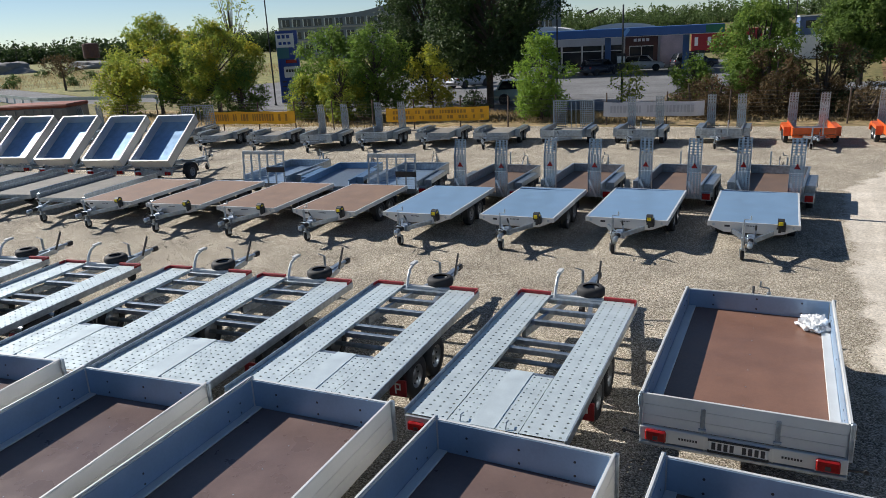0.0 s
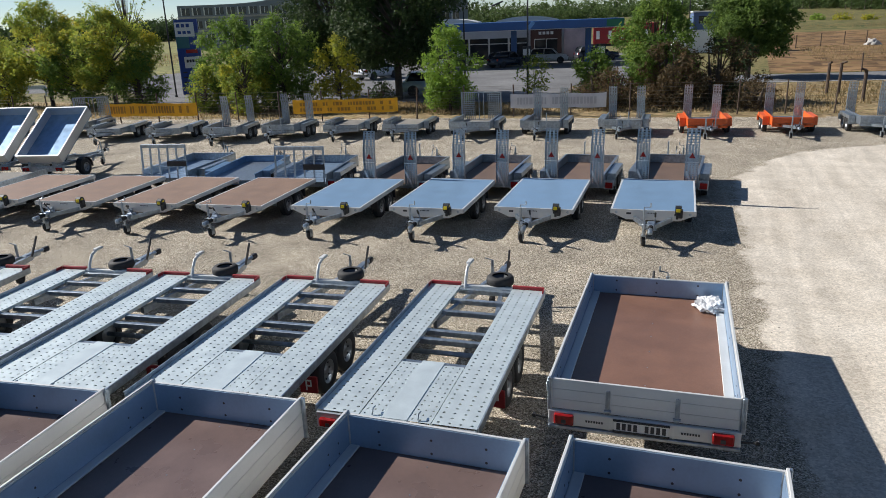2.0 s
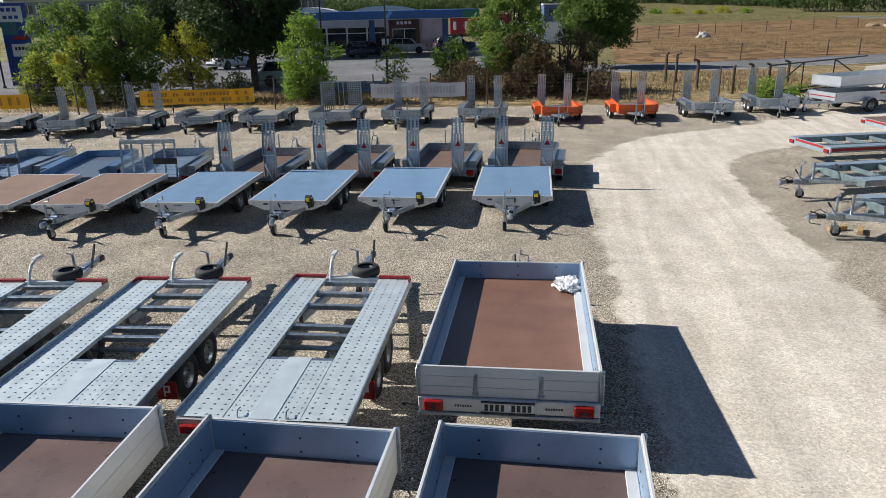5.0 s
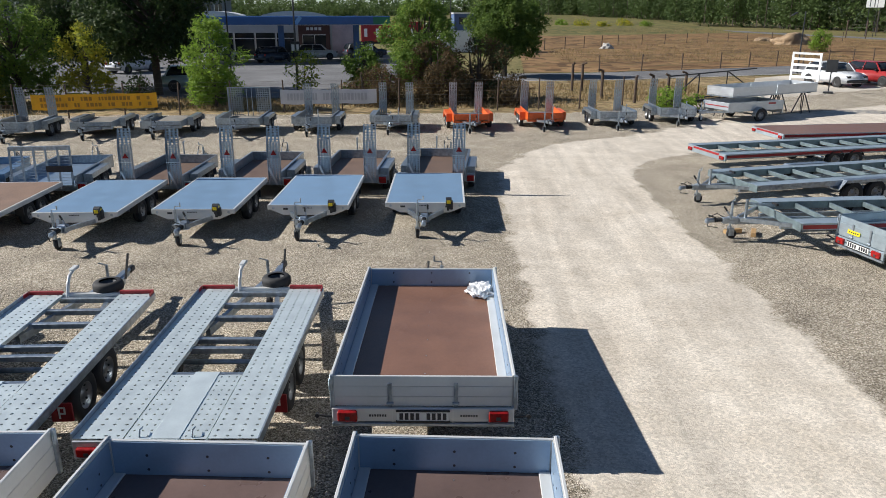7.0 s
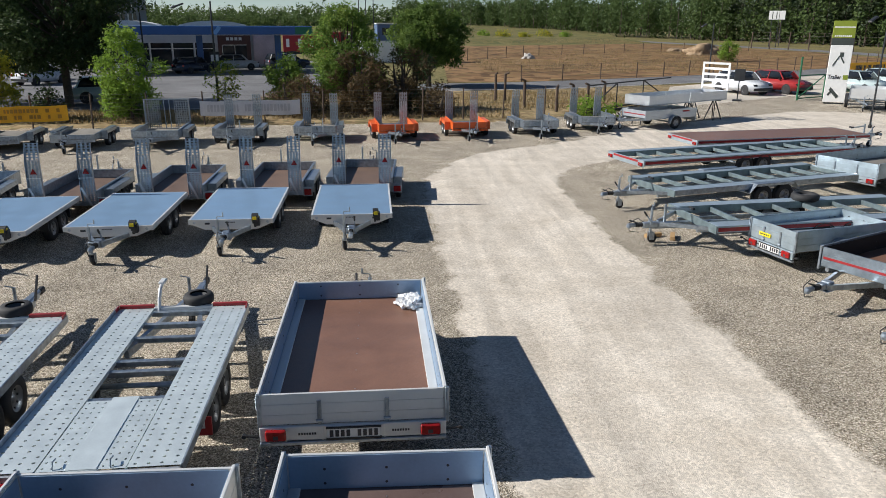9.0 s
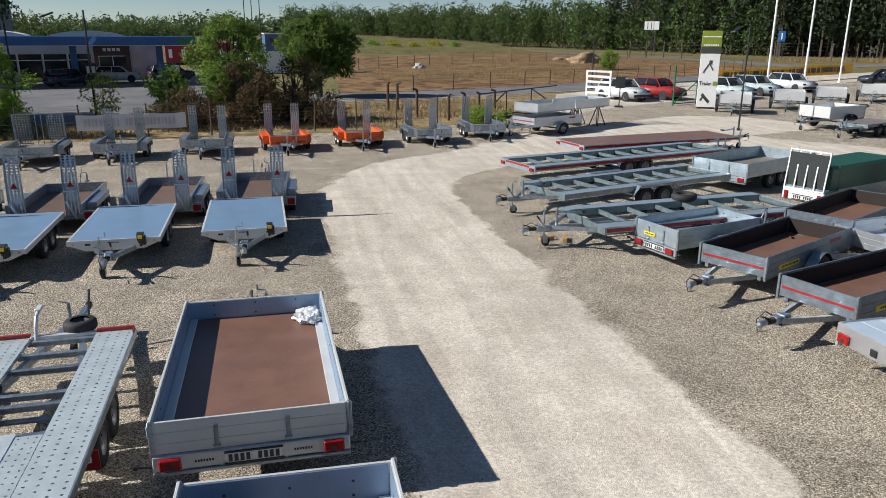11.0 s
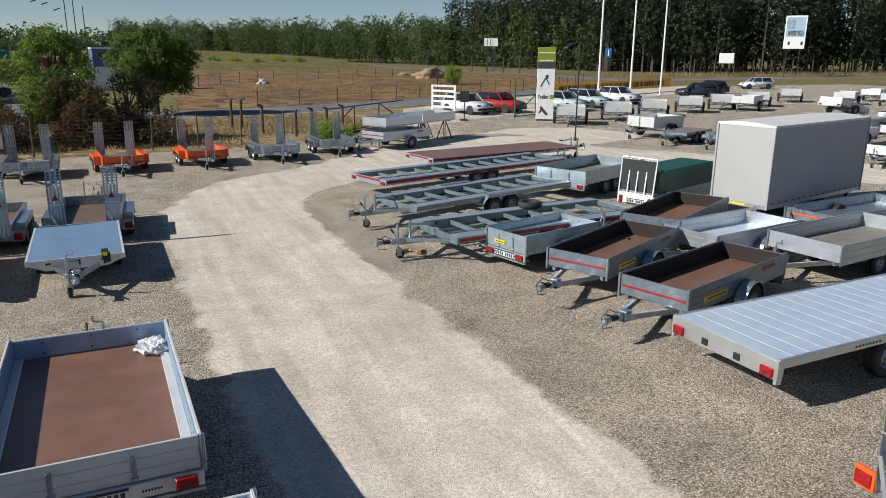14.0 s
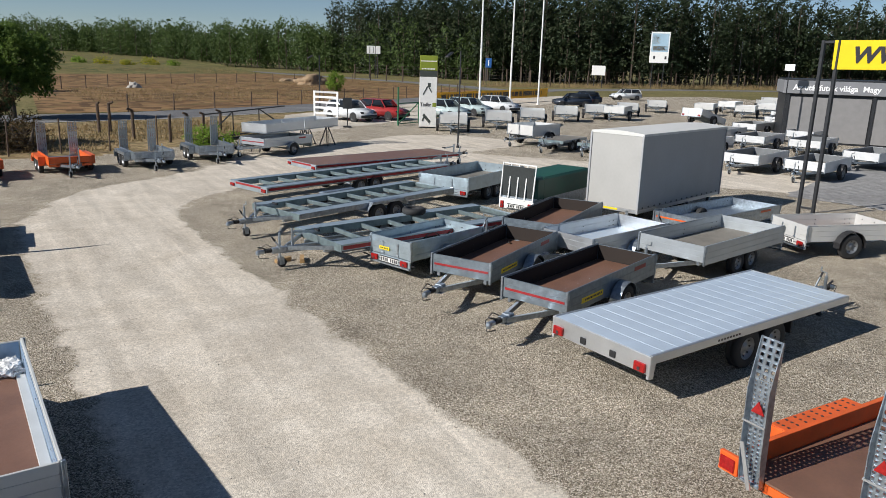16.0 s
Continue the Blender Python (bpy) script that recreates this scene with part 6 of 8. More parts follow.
def rising_meadow():
    nx, ny, vs, fs = 24, 40, [], []
    for j in range(ny + 1):
        y = 158 + 322 * j / ny
        for i in range(nx + 1):
            x = -70 + (64 + max(0.0, (y - 185) * 0.16) + 70) * i / nx
            k = y + max(0.0, x - 10) * 0.55
            vs.append((x, k, -0.03 + rise(x, k) + (noise.noise((x * 0.06, k * 0.04, 2)) * 0.35 if j > 1 else 0)))
    for j in range(ny):
        for i in range(nx):
            a = j * (nx + 1) + i
            fs.append((a, a + 1, a + nx + 2, a + nx + 1))
    me = bpy.data.meshes.new("meadow")
    me.from_pydata(vs, [], fs)
    me.materials.append(GREENFIELD)
    return tagged(new("ground_meadow", me), "rough green meadow rising towards the wood", "meadow", kind="structure")


rising_meadow()
sheet("ground_verge", [(-45, 28.6), (-5, 33.4), (5, 34.4), (14, 40), (18, 46), (24, 58), (10, 52.8), (-6, 49.6), (-8.4, 40.3), (-34, 38.2), (-48, 40)], -0.012, DRYVERGE, "dry grass verge behind the fence", "verge")
sheet("ground_entrance", [(14, 39.5), (19, 37), (23, 40), (28, 47), (36, 55), (58, 66), (72, 74), (75, 84), (50, 74), (30, 62.5), (20, 55)], -0.01, groundmat("pale_entrance_gravel", [(0.42, 0.37, 0.30), (0.52, 0.47, 0.40), (0.60, 0.55, 0.48)], 20, 0.4, 20)[0], "pale compacted gravel entrance", "gravel")
strip("kerb_road", [(-8.3, 49.8), (2.2, 51.5), (10.6, 53.0), (21.5, 57.6), (35.5, 64.7)], 0.18, 0.02, CONC, "pale concrete kerb along the road", "kerb")
strip("kerb_road", [(-34, 38.6), (-20, 39.8), (-8.4, 40.6)], 0.2, 0.03, CONC, "pale concrete kerb at the forecourt", "kerb")
sheet("pavement", [(24.6, 15.6), (32.0, 18.4), (44, 22), (60, 20), (50, 2), (27, 8)], 0.022, PAVERS, "grey block pavement before the office", "pavement")
_pav = tagged(new("pavement_blocks", mesh("pavement_blocks", [B(25.2 + (0.2 if k % 2 else 0) + i * 0.4, 25.58 + (0.2 if k % 2 else 0) + i * 0.4, 12.5 + k * 0.2, 12.68 + k * 0.2, 0.015, 0.034) for i in range(24) for k in range(18)], PAVERS)), "rows of grey paving blocks before the office", "paving blocks", kind="stuff")


# ---- foliage ----
def leaves(rng, centres, radii, count, size, flat=0.5, spray=5, squash=0.8):
    """Sprays of small leaves over overlapping lumps of a crown: each spray runs outwards and droops, its leaves face mostly outwards and up."""
    c = np.asarray(centres, float)
    r = np.asarray(radii, float)
    w = r ** 2
    m = max(1, count // spray)
    idx = rng.choice(len(c), m, p=w / w.sum())
    d = rng.normal(size=(m, 3))
    d[:, 2] += 0.25
    d /= np.linalg.norm(d, axis=1)[:, None]
    k = rng.uniform(0.25, 1.0, m) ** 0.4 * rng.uniform(0.86, 1.12, m)
    p = c[idx] + d * (r[idx] * k)[:, None] * np.array([1, 1, squash])
    run = d * 0.8 + rng.normal(size=(m, 3)) * 0.65
    run[:, 2] -= 0.15
    run /= np.linalg.norm(run, axis=1)[:, None]
    j = np.tile(np.arange(spray), m)
    p, d, run = np.repeat(p, spray, 0), np.repeat(d, spray, 0), np.repeat(run, spray, 0)
    count = len(p)
    n = d * 0.75 + rng.normal(size=(count, 3)) * 0.55
    n[:, 2] += 0.45
    n /= np.linalg.norm(n, axis=1)[:, None]
    a = np.cross(n, rng.normal(size=(count, 3)))
    a /= np.linalg.norm(a, axis=1)[:, None]
    b = np.cross(n, a)
    s = (size * rng.uniform(0.6, 1.3, count))[:, None]
    p = p + run * (j * size * 0.95)[:, None] + b * s * np.where(j % 2, 0.7, -0.7)[:, None]
    v = np.stack([p - a * s, p - b * s * flat + n * s * 0.18, p + a * s, p + b * s * flat + n * s * 0.18], 1).reshape(-1, 3)
    f = np.arange(count * 4).reshape(-1, 4)
    return v, f


def leaf_mesh(name, v, f, material):
    me = bpy.data.meshes.new(name)
    me.from_pydata(v.tolist(), [], f.tolist())
    me.materials.append(material)
    return me


def tree(x, y, h, spread, material, label, seed, count=5000, size=0.11, lump=1.0, trunk=0.14, low=0.25, lumps=30, droop=0.0, kind="tree", stems=1, extra=None, extra_on=(0, 3)):
    rng = np.random.default_rng(seed)
    e = thing(kind, label, kind, "trees behind the fence")
    cs, rs, limbs = [], [], []
    for k in range(lumps):
        a = 2.4 * k + rng.uniform(-0.6, 0.6)
        t = (k + rng.uniform(0, 1)) / lumps
        zz = h * (low + (0.96 - low) * t)
        env = spread * (math.sin(math.pi * (0.16 + 0.80 * t)) ** 0.8) * (0.98 + 0.34 * noise.noise((math.cos(a) * 1.3, math.sin(a) * 1.3, t * 3 + seed)))
        rr = env * math.sqrt(rng.uniform(0.12, 1))
        rad = spread * rng.uniform(0.13, 0.34) * (1.12 - 0.45 * t) * lump
        cs.append((rr * math.cos(a), rr * math.sin(a), min(zz, h - rad * 0.6) - droop * rr))
        rs.append(rad)
    for k in range(stems):
        ox, oy = (rng.uniform(-0.4, 0.4), rng.uniform(-0.4, 0.4)) if stems > 1 else (0, 0)
        limbs.append(T((ox, oy, -0.1), (ox * 1.6, oy * 1.6, h * 0.45), trunk, 9, trunk * 0.62))
        limbs.append(T((ox * 1.6, oy * 1.6, h * 0.44), (ox * 2 + 0.1, oy * 2, h * 0.85), trunk * 0.62, 7, trunk * 0.15))
    part("trunk", limbs, BARK, e)
    br = []
    for c, r in list(zip(cs, rs))[: lumps]:
        z0 = h * (0.18 + 0.5 * max(0, c[2] / h - 0.2))
        br.append(T((0, 0, min(z0, c[2])), c, trunk * 0.28, 5, trunk * 0.06))
    part("limb_work", br, BARK, e, kind="stuff")
    v, f = leaves(rng, cs, rs, int(count * 0.85), size * 1.05)
    part("crown", leaf_mesh("crown", v, f, material), None, e)
    if extra:
        pick = [k for k in range(lumps) if k % 7 in extra_on]
        v, f = leaves(rng, [cs[k] for k in pick], [rs[k] * 1.06 for k in pick], count // 3, size)
        part("crown_patch", leaf_mesh("crown_patch", v, f, extra), None, e, "yellowing part of the crown")
    e.matrix_basis = pose(x, y, 0, 0, 0, rng.uniform(0, 360))
    return e


tree(-41.6, 37.0, 6.7, 3.1, LEAF_LOCUST, "locust tree with green and yellowing leaves", 1, 21000, 0.082, lump=0.78, lumps=56, extra=LEAF_YELLOW, extra_on=(0,))
tree(-35.6, 36.4, 6.0, 3.0, LEAF_LOCUST, "locust tree with yellow autumn patches", 2, 21000, 0.082, lump=0.78, lumps=56, extra=LEAF_YELLOW, extra_on=(2, 5))
tree(-38.6, 36.4, 4.4, 2.2, LEAF_GREEN, "low green locust tree by the fence", 3, 9000, 0.08, low=0.08)
tree(-33.2, 36.0, 3.6, 1.7, LEAF_GREEN, "bushy green locust sapling", 26, 7000, 0.078, low=0.05, kind="shrub")
tree(-37.2, 40.0, 8.6, 1.7, LEAF_LOCUST, "thin high tree with sparse leaves", 4, 1500, 0.075, low=0.55)
tree(-26.2, 36.4, 5.2, 2.3, LEAF_GREEN, "green locust tree with dense crown", 5, 18000, 0.08, lump=0.85, low=0.08, lumps=48)
tree(-23.2, 36.4, 5.1, 2.3, LEAF_GREEN, "green locust tree with a few yellow twigs", 6, 16000, 0.08, lump=0.85, low=0.08, lumps=48)
tree(-27.2, 34.6, 2.6, 1.0, LEAF_LOCUST, "small yellowing locust shrub", 7, 4200, 0.07, low=0.05, kind="shrub")
tree(-24.2, 34.2, 3.3, 1.5, LEAF_LOCUST, "bushy locust sapling with yellow leaves", 8, 7000, 0.07, low=0.05, kind="shrub", extra=LEAF_YELLOW, extra_on=(1,))
tree(-19.4, 36.2, 3.9, 1.35, LEAF_YELLOW, "small locust tree turning yellow", 9, 6000, 0.072, trunk=0.07, low=0.2)
tree(-12.8, 35.6, 4.2, 1.5, LEAF_FRESH, "small fresh green locust tree", 10, 9500, 0.072, trunk=0.07, low=0.14, lumps=36)
tree(-18.3, 41.6, 10.4, 4.5, LEAF_DARK, "large dark broad-crowned tree on the forecourt edge", 11, 52000, 0.10, trunk=0.24, low=0.26, lumps=70, droop=0.08)
tree(-23.8, 44.0, 9.4, 4.4, LEAF_DARK, "large dark drooping tree", 12, 40000, 0.10, trunk=0.22, low=0.24, lumps=60, droop=0.08)
tree(-3.2, 40.4, 5.4, 2.1, LEAF_GREEN, "green bushy tree with spreading crown", 13, 22000, 0.08, low=0.12, stems=3, lumps=40)
tree(-6.0, 39.6, 2.8, 1.3, LEAF_GREEN, "low green bush by the fence", 14, 7500, 0.074, low=0.05, kind="shrub")
tree(-2.2, 38.4, 3.0, 2.1, LEAF_BROWN, "dry brown shrub behind the fence", 15, 12000, 0.06, low=0.03, stems=5, kind="shrub")
tree(0.2, 40.2, 3.1, 2.1, LEAF_BROWN, "dark brown and green shrub", 16, 12000, 0.06, low=0.03, stems=5, kind="shrub", extra=LEAF_DARK)
tree(-5.0, 37.2, 1.9, 1.5, LEAF_BROWN, "low withered shrub with dry brown twigs", 17, 5500, 0.06, low=0.03, stems=4, kind="shrub")
tree(1.7, 37.4, 1.3, 1.1, LEAF_BROWN, "low reddish withered shrub", 18, 2600, 0.055, low=0.03, stems=4, kind="shrub")
tree(1.9, 56.0, 5.7, 2.6, LEAF_ROUND, "round green roadside tree", 19, 36000, 0.10, trunk=0.2, low=0.36, lumps=60)
tree(-9.1, 38.8, 2.6, 0.9, LEAF_LOCUST, "thin sapling with few yellow-green leaves", 20, 1100, 0.072, trunk=0.03, low=0.3, kind="shrub")
tree(41.5, 95.0, 2.6, 1.3, LEAF_FRESH, "lone green shrub at the field's edge", 21, 3000, 0.10, low=0.05, kind="shrub")
tree(-13.2, 36.6, 1.3, 0.9, LEAF_GREEN, "low green weed bush", 22, 2000, 0.06, low=0.05, kind="shrub")
tree(9.6, 36.4, 1.0, 1.2, LEAF_FRESH, "low green weeds by the gate", 23, 3000, 0.055, low=0.03, kind="shrub")
tree(-16.6, 35.4, 1.6, 0.8, LEAF_DARK, "small dark shrub by the banner", 24, 1800, 0.06, low=0.1, kind="shrub")
tree(-44.6, 36.2, 4.2, 1.7, LEAF_LOCUST, "locust shrub at the yard's corner", 25, 9000, 0.08, low=0.05, kind="shrub", extra=LEAF_YELLOW)
tree(-85.4, 61.2, 4.2, 2.4, LEAF_BROWN, "small withered tree in the meadow by the road", 27, 2200, 0.10, trunk=0.16, low=0.5, lumps=14)
for k, (x, y, h) in enumerate(((-96, 70, 1.2), (-104, 66, 1.0), (-110, 84, 1.4), (-122, 78, 1.3), (-128, 92, 1.2), (-140, 96, 1.5), (-116, 70, 1.1), (-150, 110, 1.7))):
    tree(x, y, h, h, LEAF_WOOD, "low green shrub in the rough meadow", 60 + k, 900, 0.12, trunk=0.03, low=0.03, lumps=12, kind="shrub")


for k, (x, y, h) in enumerate(((30, 232, 1.6), (36, 228, 1.3), (24, 236, 1.4), (44, 240, 1.8), (14, 222, 1.3), (50, 236, 1.2), (4, 226, 1.6))):
    tree(x, y, h, h * 1.6, LEAF_YELLOW if k in (0, 1, 3) else LEAF_FRESH, "low flowering shrub on the meadow", 80 + k, 900, 0.2, trunk=0.03, low=0.03, lumps=12, kind="shrub").location.z = rise(x, y) - 0.1


def wood(name, line, depth, n, hmin, hmax, material, label, seed, per=260, size=0.55, conifer=0.5, front=16.0, ground=None):
    """A belt of many trees along a line, one object: conifers in drooping tiers, broad-leaved trees in lumps down to the ground."""
    rng = np.random.default_rng(seed)
    V, F, TV, TF, off, toff = [], [], [], [], 0, 0
    seg = [math.dist(a, b) for a, b in zip(line, line[1:])]
    tot = sum(seg)
    for k in range(n):
        q = tot * (k + rng.uniform(0, 1)) / n
        i = 0
        while i < len(seg) - 1 and q > seg[i]:
            q -= seg[i]
            i += 1
        (ax, ay), (bx, by) = line[i], line[i + 1]
        ux, uy = (bx - ax) / seg[i], (by - ay) / seg[i]
        d = depth * rng.uniform(0, 1) ** 1.7
        x, y = ax + ux * q - uy * d, ay + uy * q + ux * d
        h = rng.uniform(hmin, hmax)
        con = rng.uniform() < conifer
        r = h * (rng.uniform(0.15, 0.2) if con else rng.uniform(0.26, 0.34))
        m = 24 if con else 18
        ts = (np.arange(m) + rng.uniform(0, 1, m)) / m
        lo = rng.uniform(0.08, 0.26) if con else 0.05
        env = (1.06 - ts * 0.9) if con else np.sin(np.pi * (0.2 + 0.72 * ts)) ** 0.6
        an = np.arange(m) * 2.4 + rng.uniform(-0.5, 0.5, m)
        cs = np.stack([x + r * env * 0.66 * np.cos(an), y + r * env * 0.66 * np.sin(an), h * (lo + (0.96 - lo) * ts)], 1)
        v, f = leaves(rng, cs, r * ((0.22 + 0.30 * env) if con else (0.24 + 0.24 * env)), per if d < front else per // 3, size if d < front else size * 1.5, 0.6, 4, 0.6 if con else 0.85)
        base = ground(x, y) if ground else 0.0
        v[:, 2] += base
        V.append(v)
        F.append(f + off)
        off += len(v)
        tr_ = 0.011 * h
        for s in range(4):
            a0, a1 = s * math.pi / 2, (s + 1) * math.pi / 2
            TV += [(x + tr_ * math.cos(a0), y + tr_ * math.sin(a0), base - 0.4), (x + tr_ * math.cos(a1), y + tr_ * math.sin(a1), base - 0.4), (x + tr_ * 0.4 * math.cos(a1), y + tr_ * 0.4 * math.sin(a1), base + h * 0.8), (x + tr_ * 0.4 * math.cos(a0), y + tr_ * 0.4 * math.sin(a0), base + h * 0.8)]
            TF.append((toff, toff + 1, toff + 2, toff + 3))
            toff += 4
    e = tagged(new(name, leaf_mesh(name, np.concatenate(V), np.concatenate(F), material)), label, "wood", kind="stuff")
    me = bpy.data.meshes.new("trunks")
    me.from_pydata(TV, [], TF)
    me.materials.append(BARK)
    t = new("trunks", me)
    t.parent = e
    return e


wood("pine_wood", [(104, 150), (124, 126), (180, 116), (260, 104), (380, 72)], 50, 430, 19, 26, LEAF_PINE, "dark pine wood along the road", 31, 800, 0.37, 0.88)
wood("mixed_wood", [(98, 230), (99, 190), (106, 150)], 46, 160, 17, 24, LEAF_PINE, "mixed wood of pines and broad-leaved trees", 35, 850, 0.36, 0.5, ground=rise)
wood("deciduous_wood", [(-10, 470), (40, 390), (70, 310), (86, 240), (97, 185), (104, 152)], 50, 300, 10, 16.5, LEAF_WOOD, "green deciduous wood behind the meadow", 32, 560, 0.41, 0.05, ground=rise)
wood("far_wood", [(-700, 640), (-400, 620), (-150, 560), (30, 500), (110, 420)], 90, 620, 12, 19, LEAF_WOOD, "distant wood on the horizon", 33, 130, 0.95, 0.2)
wood("far_hill_wood", [(-200, 330), (-120, 330), (-60, 330), (-10, 400)], 80, 260, 6.5, 10, LEAF_WOOD, "woodland behind the filling station", 34, 320, 0.45, 0.2)
wood("left_wood", [(-520, 120), (-400, 205), (-330, 240), (-260, 300), (-190, 380)], 60, 760, 7, 11, LEAF_DARK, "dark pine wood beyond the road", 36, 120, 0.7, 0.6)


def tufts(name, spots, n, size, label, seed):
    rng = np.random.default_rng(seed)
    V, F, off = [], [], 0
    for (x0, x1, y0, y1), share in spots:
        m = int(n * share)
        p = np.stack([rng.uniform(x0, x1, m), rng.uniform(y0, y1, m), np.zeros(m)], 1)
        a = rng.uniform(0, 6.28, m)
        w = np.stack([np.cos(a), np.sin(a), np.zeros(m)], 1) * 0.03
        h = rng.uniform(0.4, 1.2, m)[:, None] * size
        lean = np.stack([rng.normal(0, 0.35, m), rng.normal(0, 0.35, m), np.ones(m)], 1) * h
        v = np.stack([p - w, p + w, p + lean * 0.98 + w * 0.3, p + lean], 1).reshape(-1, 3)
        V.append(v)
        F.append(np.arange(m * 4).reshape(-1, 4) + off)
        off += m * 4
    return tagged(new(name, leaf_mesh(name, np.concatenate(V), np.concatenate(F), GRASSM)), label, "grass", kind="stuff")


tufts("dry_grass", [((-45, -20, 31.5, 38), 0.2), ((-20, -8, 34.4, 39.5), 0.25), ((-9, 6, 36, 49), 0.35), ((6, 14, 39.5, 51), 0.2)], 16000, 0.18, "dry grass tufts on the verge behind the fence", 41)
tufts("field_grass", [((8, 40, 73, 100), 0.5), ((20, 66, 100, 140), 0.5)], 14000, 0.16, "thin dry grass on the brown field", 42)
tufts("meadow_grass", [((-160, -70, 62, 120), 0.5), ((8, 60, 185, 260), 0.5)], 16000, 0.7, "tall rough grass of the meadows", 44)
tufts("roadside_grass", [((80, 120, 111, 120), 0.3), ((120, 180, 108, 119), 0.4), ((180, 260, 98, 111), 0.3)], 9000, 0.9, "tall dry grass below the pine wood", 43)


# ---- fence, banners ----
WIRE = mat("rusty_fence_wire", (0.16, 0.14, 0.12), 0.7, 0.3, 0.2, 9)
FENCE = [(-50, 27.6), (-40, 28.6), (-29, 29.8), (-18, 31.5), (-9, 34.05), (-1, 35.2), (5, 36.2), (9.4, 37.6)]


def fence(line, step, h, material, label, category="fence", wires=9, r=0.035, wire_r=0.0035, post=None):
    e = thing("fence", label, category, "fences")
    pts = [Vector((x, y, 0)) for x, y in line]
    pm = mesh("post", [T((0, 0, -0.02), (0, 0, h), r, 7)], material)
    for a, b in zip(pts, pts[1:]):
        n = max(1, round((b - a).length / step))
        for k in range(n):
            p = a.lerp(b, k / n)
            part("post", pm, None, e, m=pose(p.x, p.y, 0, random.uniform(-2, 2), random.uniform(-2, 2), 0))
        d = (b - a).normalized()
        ws = [T((a.x, a.y, h * (0.06 + 0.9 * q / (wires - 1))), (b.x, b.y, h * (0.06 + 0.9 * q / (wires - 1))), wire_r, 4) for q in range(wires)]
        ob = part("wire_mesh", ws, WIRE, e)
        ob["kind"] = "stuff"
    return e


fence(FENCE, 2.4, 1.5, POSTW, "wire fence with thin dark posts behind the trailers")
fence([(9.5, 59.9), (20.5, 65.0), (35, 72.4), (52, 84.2), (64, 95)], 3.6, 1.3, POSTW, "wire fence with thin posts round the field", wires=5, wire_r=0.006, r=0.05)
fence([(8, 96), (20, 112), (44, 128), (66, 134)], 4.5, 1.5, POSTW, "wire fence across the dry field", wires=4, wire_r=0.008, r=0.06)
fence([(70, 150), (78, 128), (92, 116), (124, 118), (180, 110), (260, 97)], 5.0, 3.2, POSTW, "high wire fence before the pine wood", wires=6, wire_r=0.010, r=0.12)


def banner(a, b, z0, z1, material, label, bars, ink):
    e = thing("banner", label, "banner", "banners on the fence")
    a, b = Vector(a), Vector(b)
    d = (b - a)
    L = d.length

    def cloth(bm):
        n, rows = 24, []
        for i in range(n + 1):
            x = L * i / n
            sag = 0.035 * math.sin(math.pi * ((i / n * 3) % 1))
            w = 0.02 * math.sin(i * 1.3)
            rows.append([bm.verts.new((x, w + o, z + (-sag))) for o in (0, -0.008) for z in (z0, z1)])
        for p, q in zip(rows, rows[1:]):
            bm.faces.new((p[0], q[0], q[1], p[1]))
            bm.faces.new((p[2], p[3], q[3], q[2]))
            bm.faces.new((p[1], q[1], q[3], p[3]))
            bm.faces.new((p[0], p[2], q[2], q[0]))
    part("cloth", [cloth], material, e)
    rng = random.Random(7)
    s = []
    for zz, hh in bars:
        x = L * 0.07
        while x < L * 0.93:
            w = rng.uniform(0.07, 0.16)
            s.append(B(x, x + w, -0.040, -0.034, zz, zz + hh))
            x += w + rng.choice((0.05, 0.05, 0.05, 0.28))
    part("print", s, ink, e, kind="stuff")
    e.matrix_basis = pose(a.x, a.y, 0, 0, 0, math.degrees(math.atan2(d.y, d.x)))
    return e


FADEY = mat("faint_banner_print", (0.42, 0.20, 0.02), 0.6, 0, 0.1, 4)
FADEW = mat("faint_grey_print", (0.46, 0.46, 0.49), 0.6, 0, 0.1, 4)
banner((-29.6, 29.45), (-24.3, 30.1), 0.42, 1.06, BANNERY, "yellow-orange cloth banner seen from its back", [(0.55, 0.36)], FADEY)
banner((-19.3, 31.0), (-14.3, 32.35), 0.42, 1.08, BANNERY, "yellow-orange cloth banner with faint print", [(0.78, 0.16), (0.52, 0.16)], FADEY)
banner((-9.1, 33.85), (-4.7, 34.55), 0.42, 1.08, BANNERW, "white cloth banner with faint grey print", [(0.58, 0.32)], FADEW)
banner((36.0, 60.0), (60.0, 72.0), 0.5, 1.5, BANNERY, "long yellow banner on the entrance fence", [(0.75, 0.5)], INK)

# ---- gate and entrance ----
gb = thing("sliding_gate", "open black steel sliding gate on posts", "gate")
part("gate_frame", [K((9.6, 37.7, 0.2), (15.9, 43.6, 0.2), 0.06, 0.08), K((9.6, 37.7, 1.45), (15.9, 43.6, 1.45), 0.06, 0.06), K((9.6, 37.7, 0.2), (11.6, 39.6, 1.45), 0.05, 0.05), K((13.6, 41.4, 1.45), (15.9, 43.6, 0.2), 0.05, 0.05), K((11.6, 39.6, 0.2), (11.6, 39.6, 1.45), 0.05, 0.05, (1, 0, 0)), K((13.6, 41.4, 0.2), (13.6, 41.4, 1.45), 0.05, 0.05, (1, 0, 0))], DKSTEEL, gb)
part("gate_track", [K((9.0, 37.1, 0.05), (16.2, 43.9, 0.05), 0.1, 0.1)], DKSTEEL, gb)
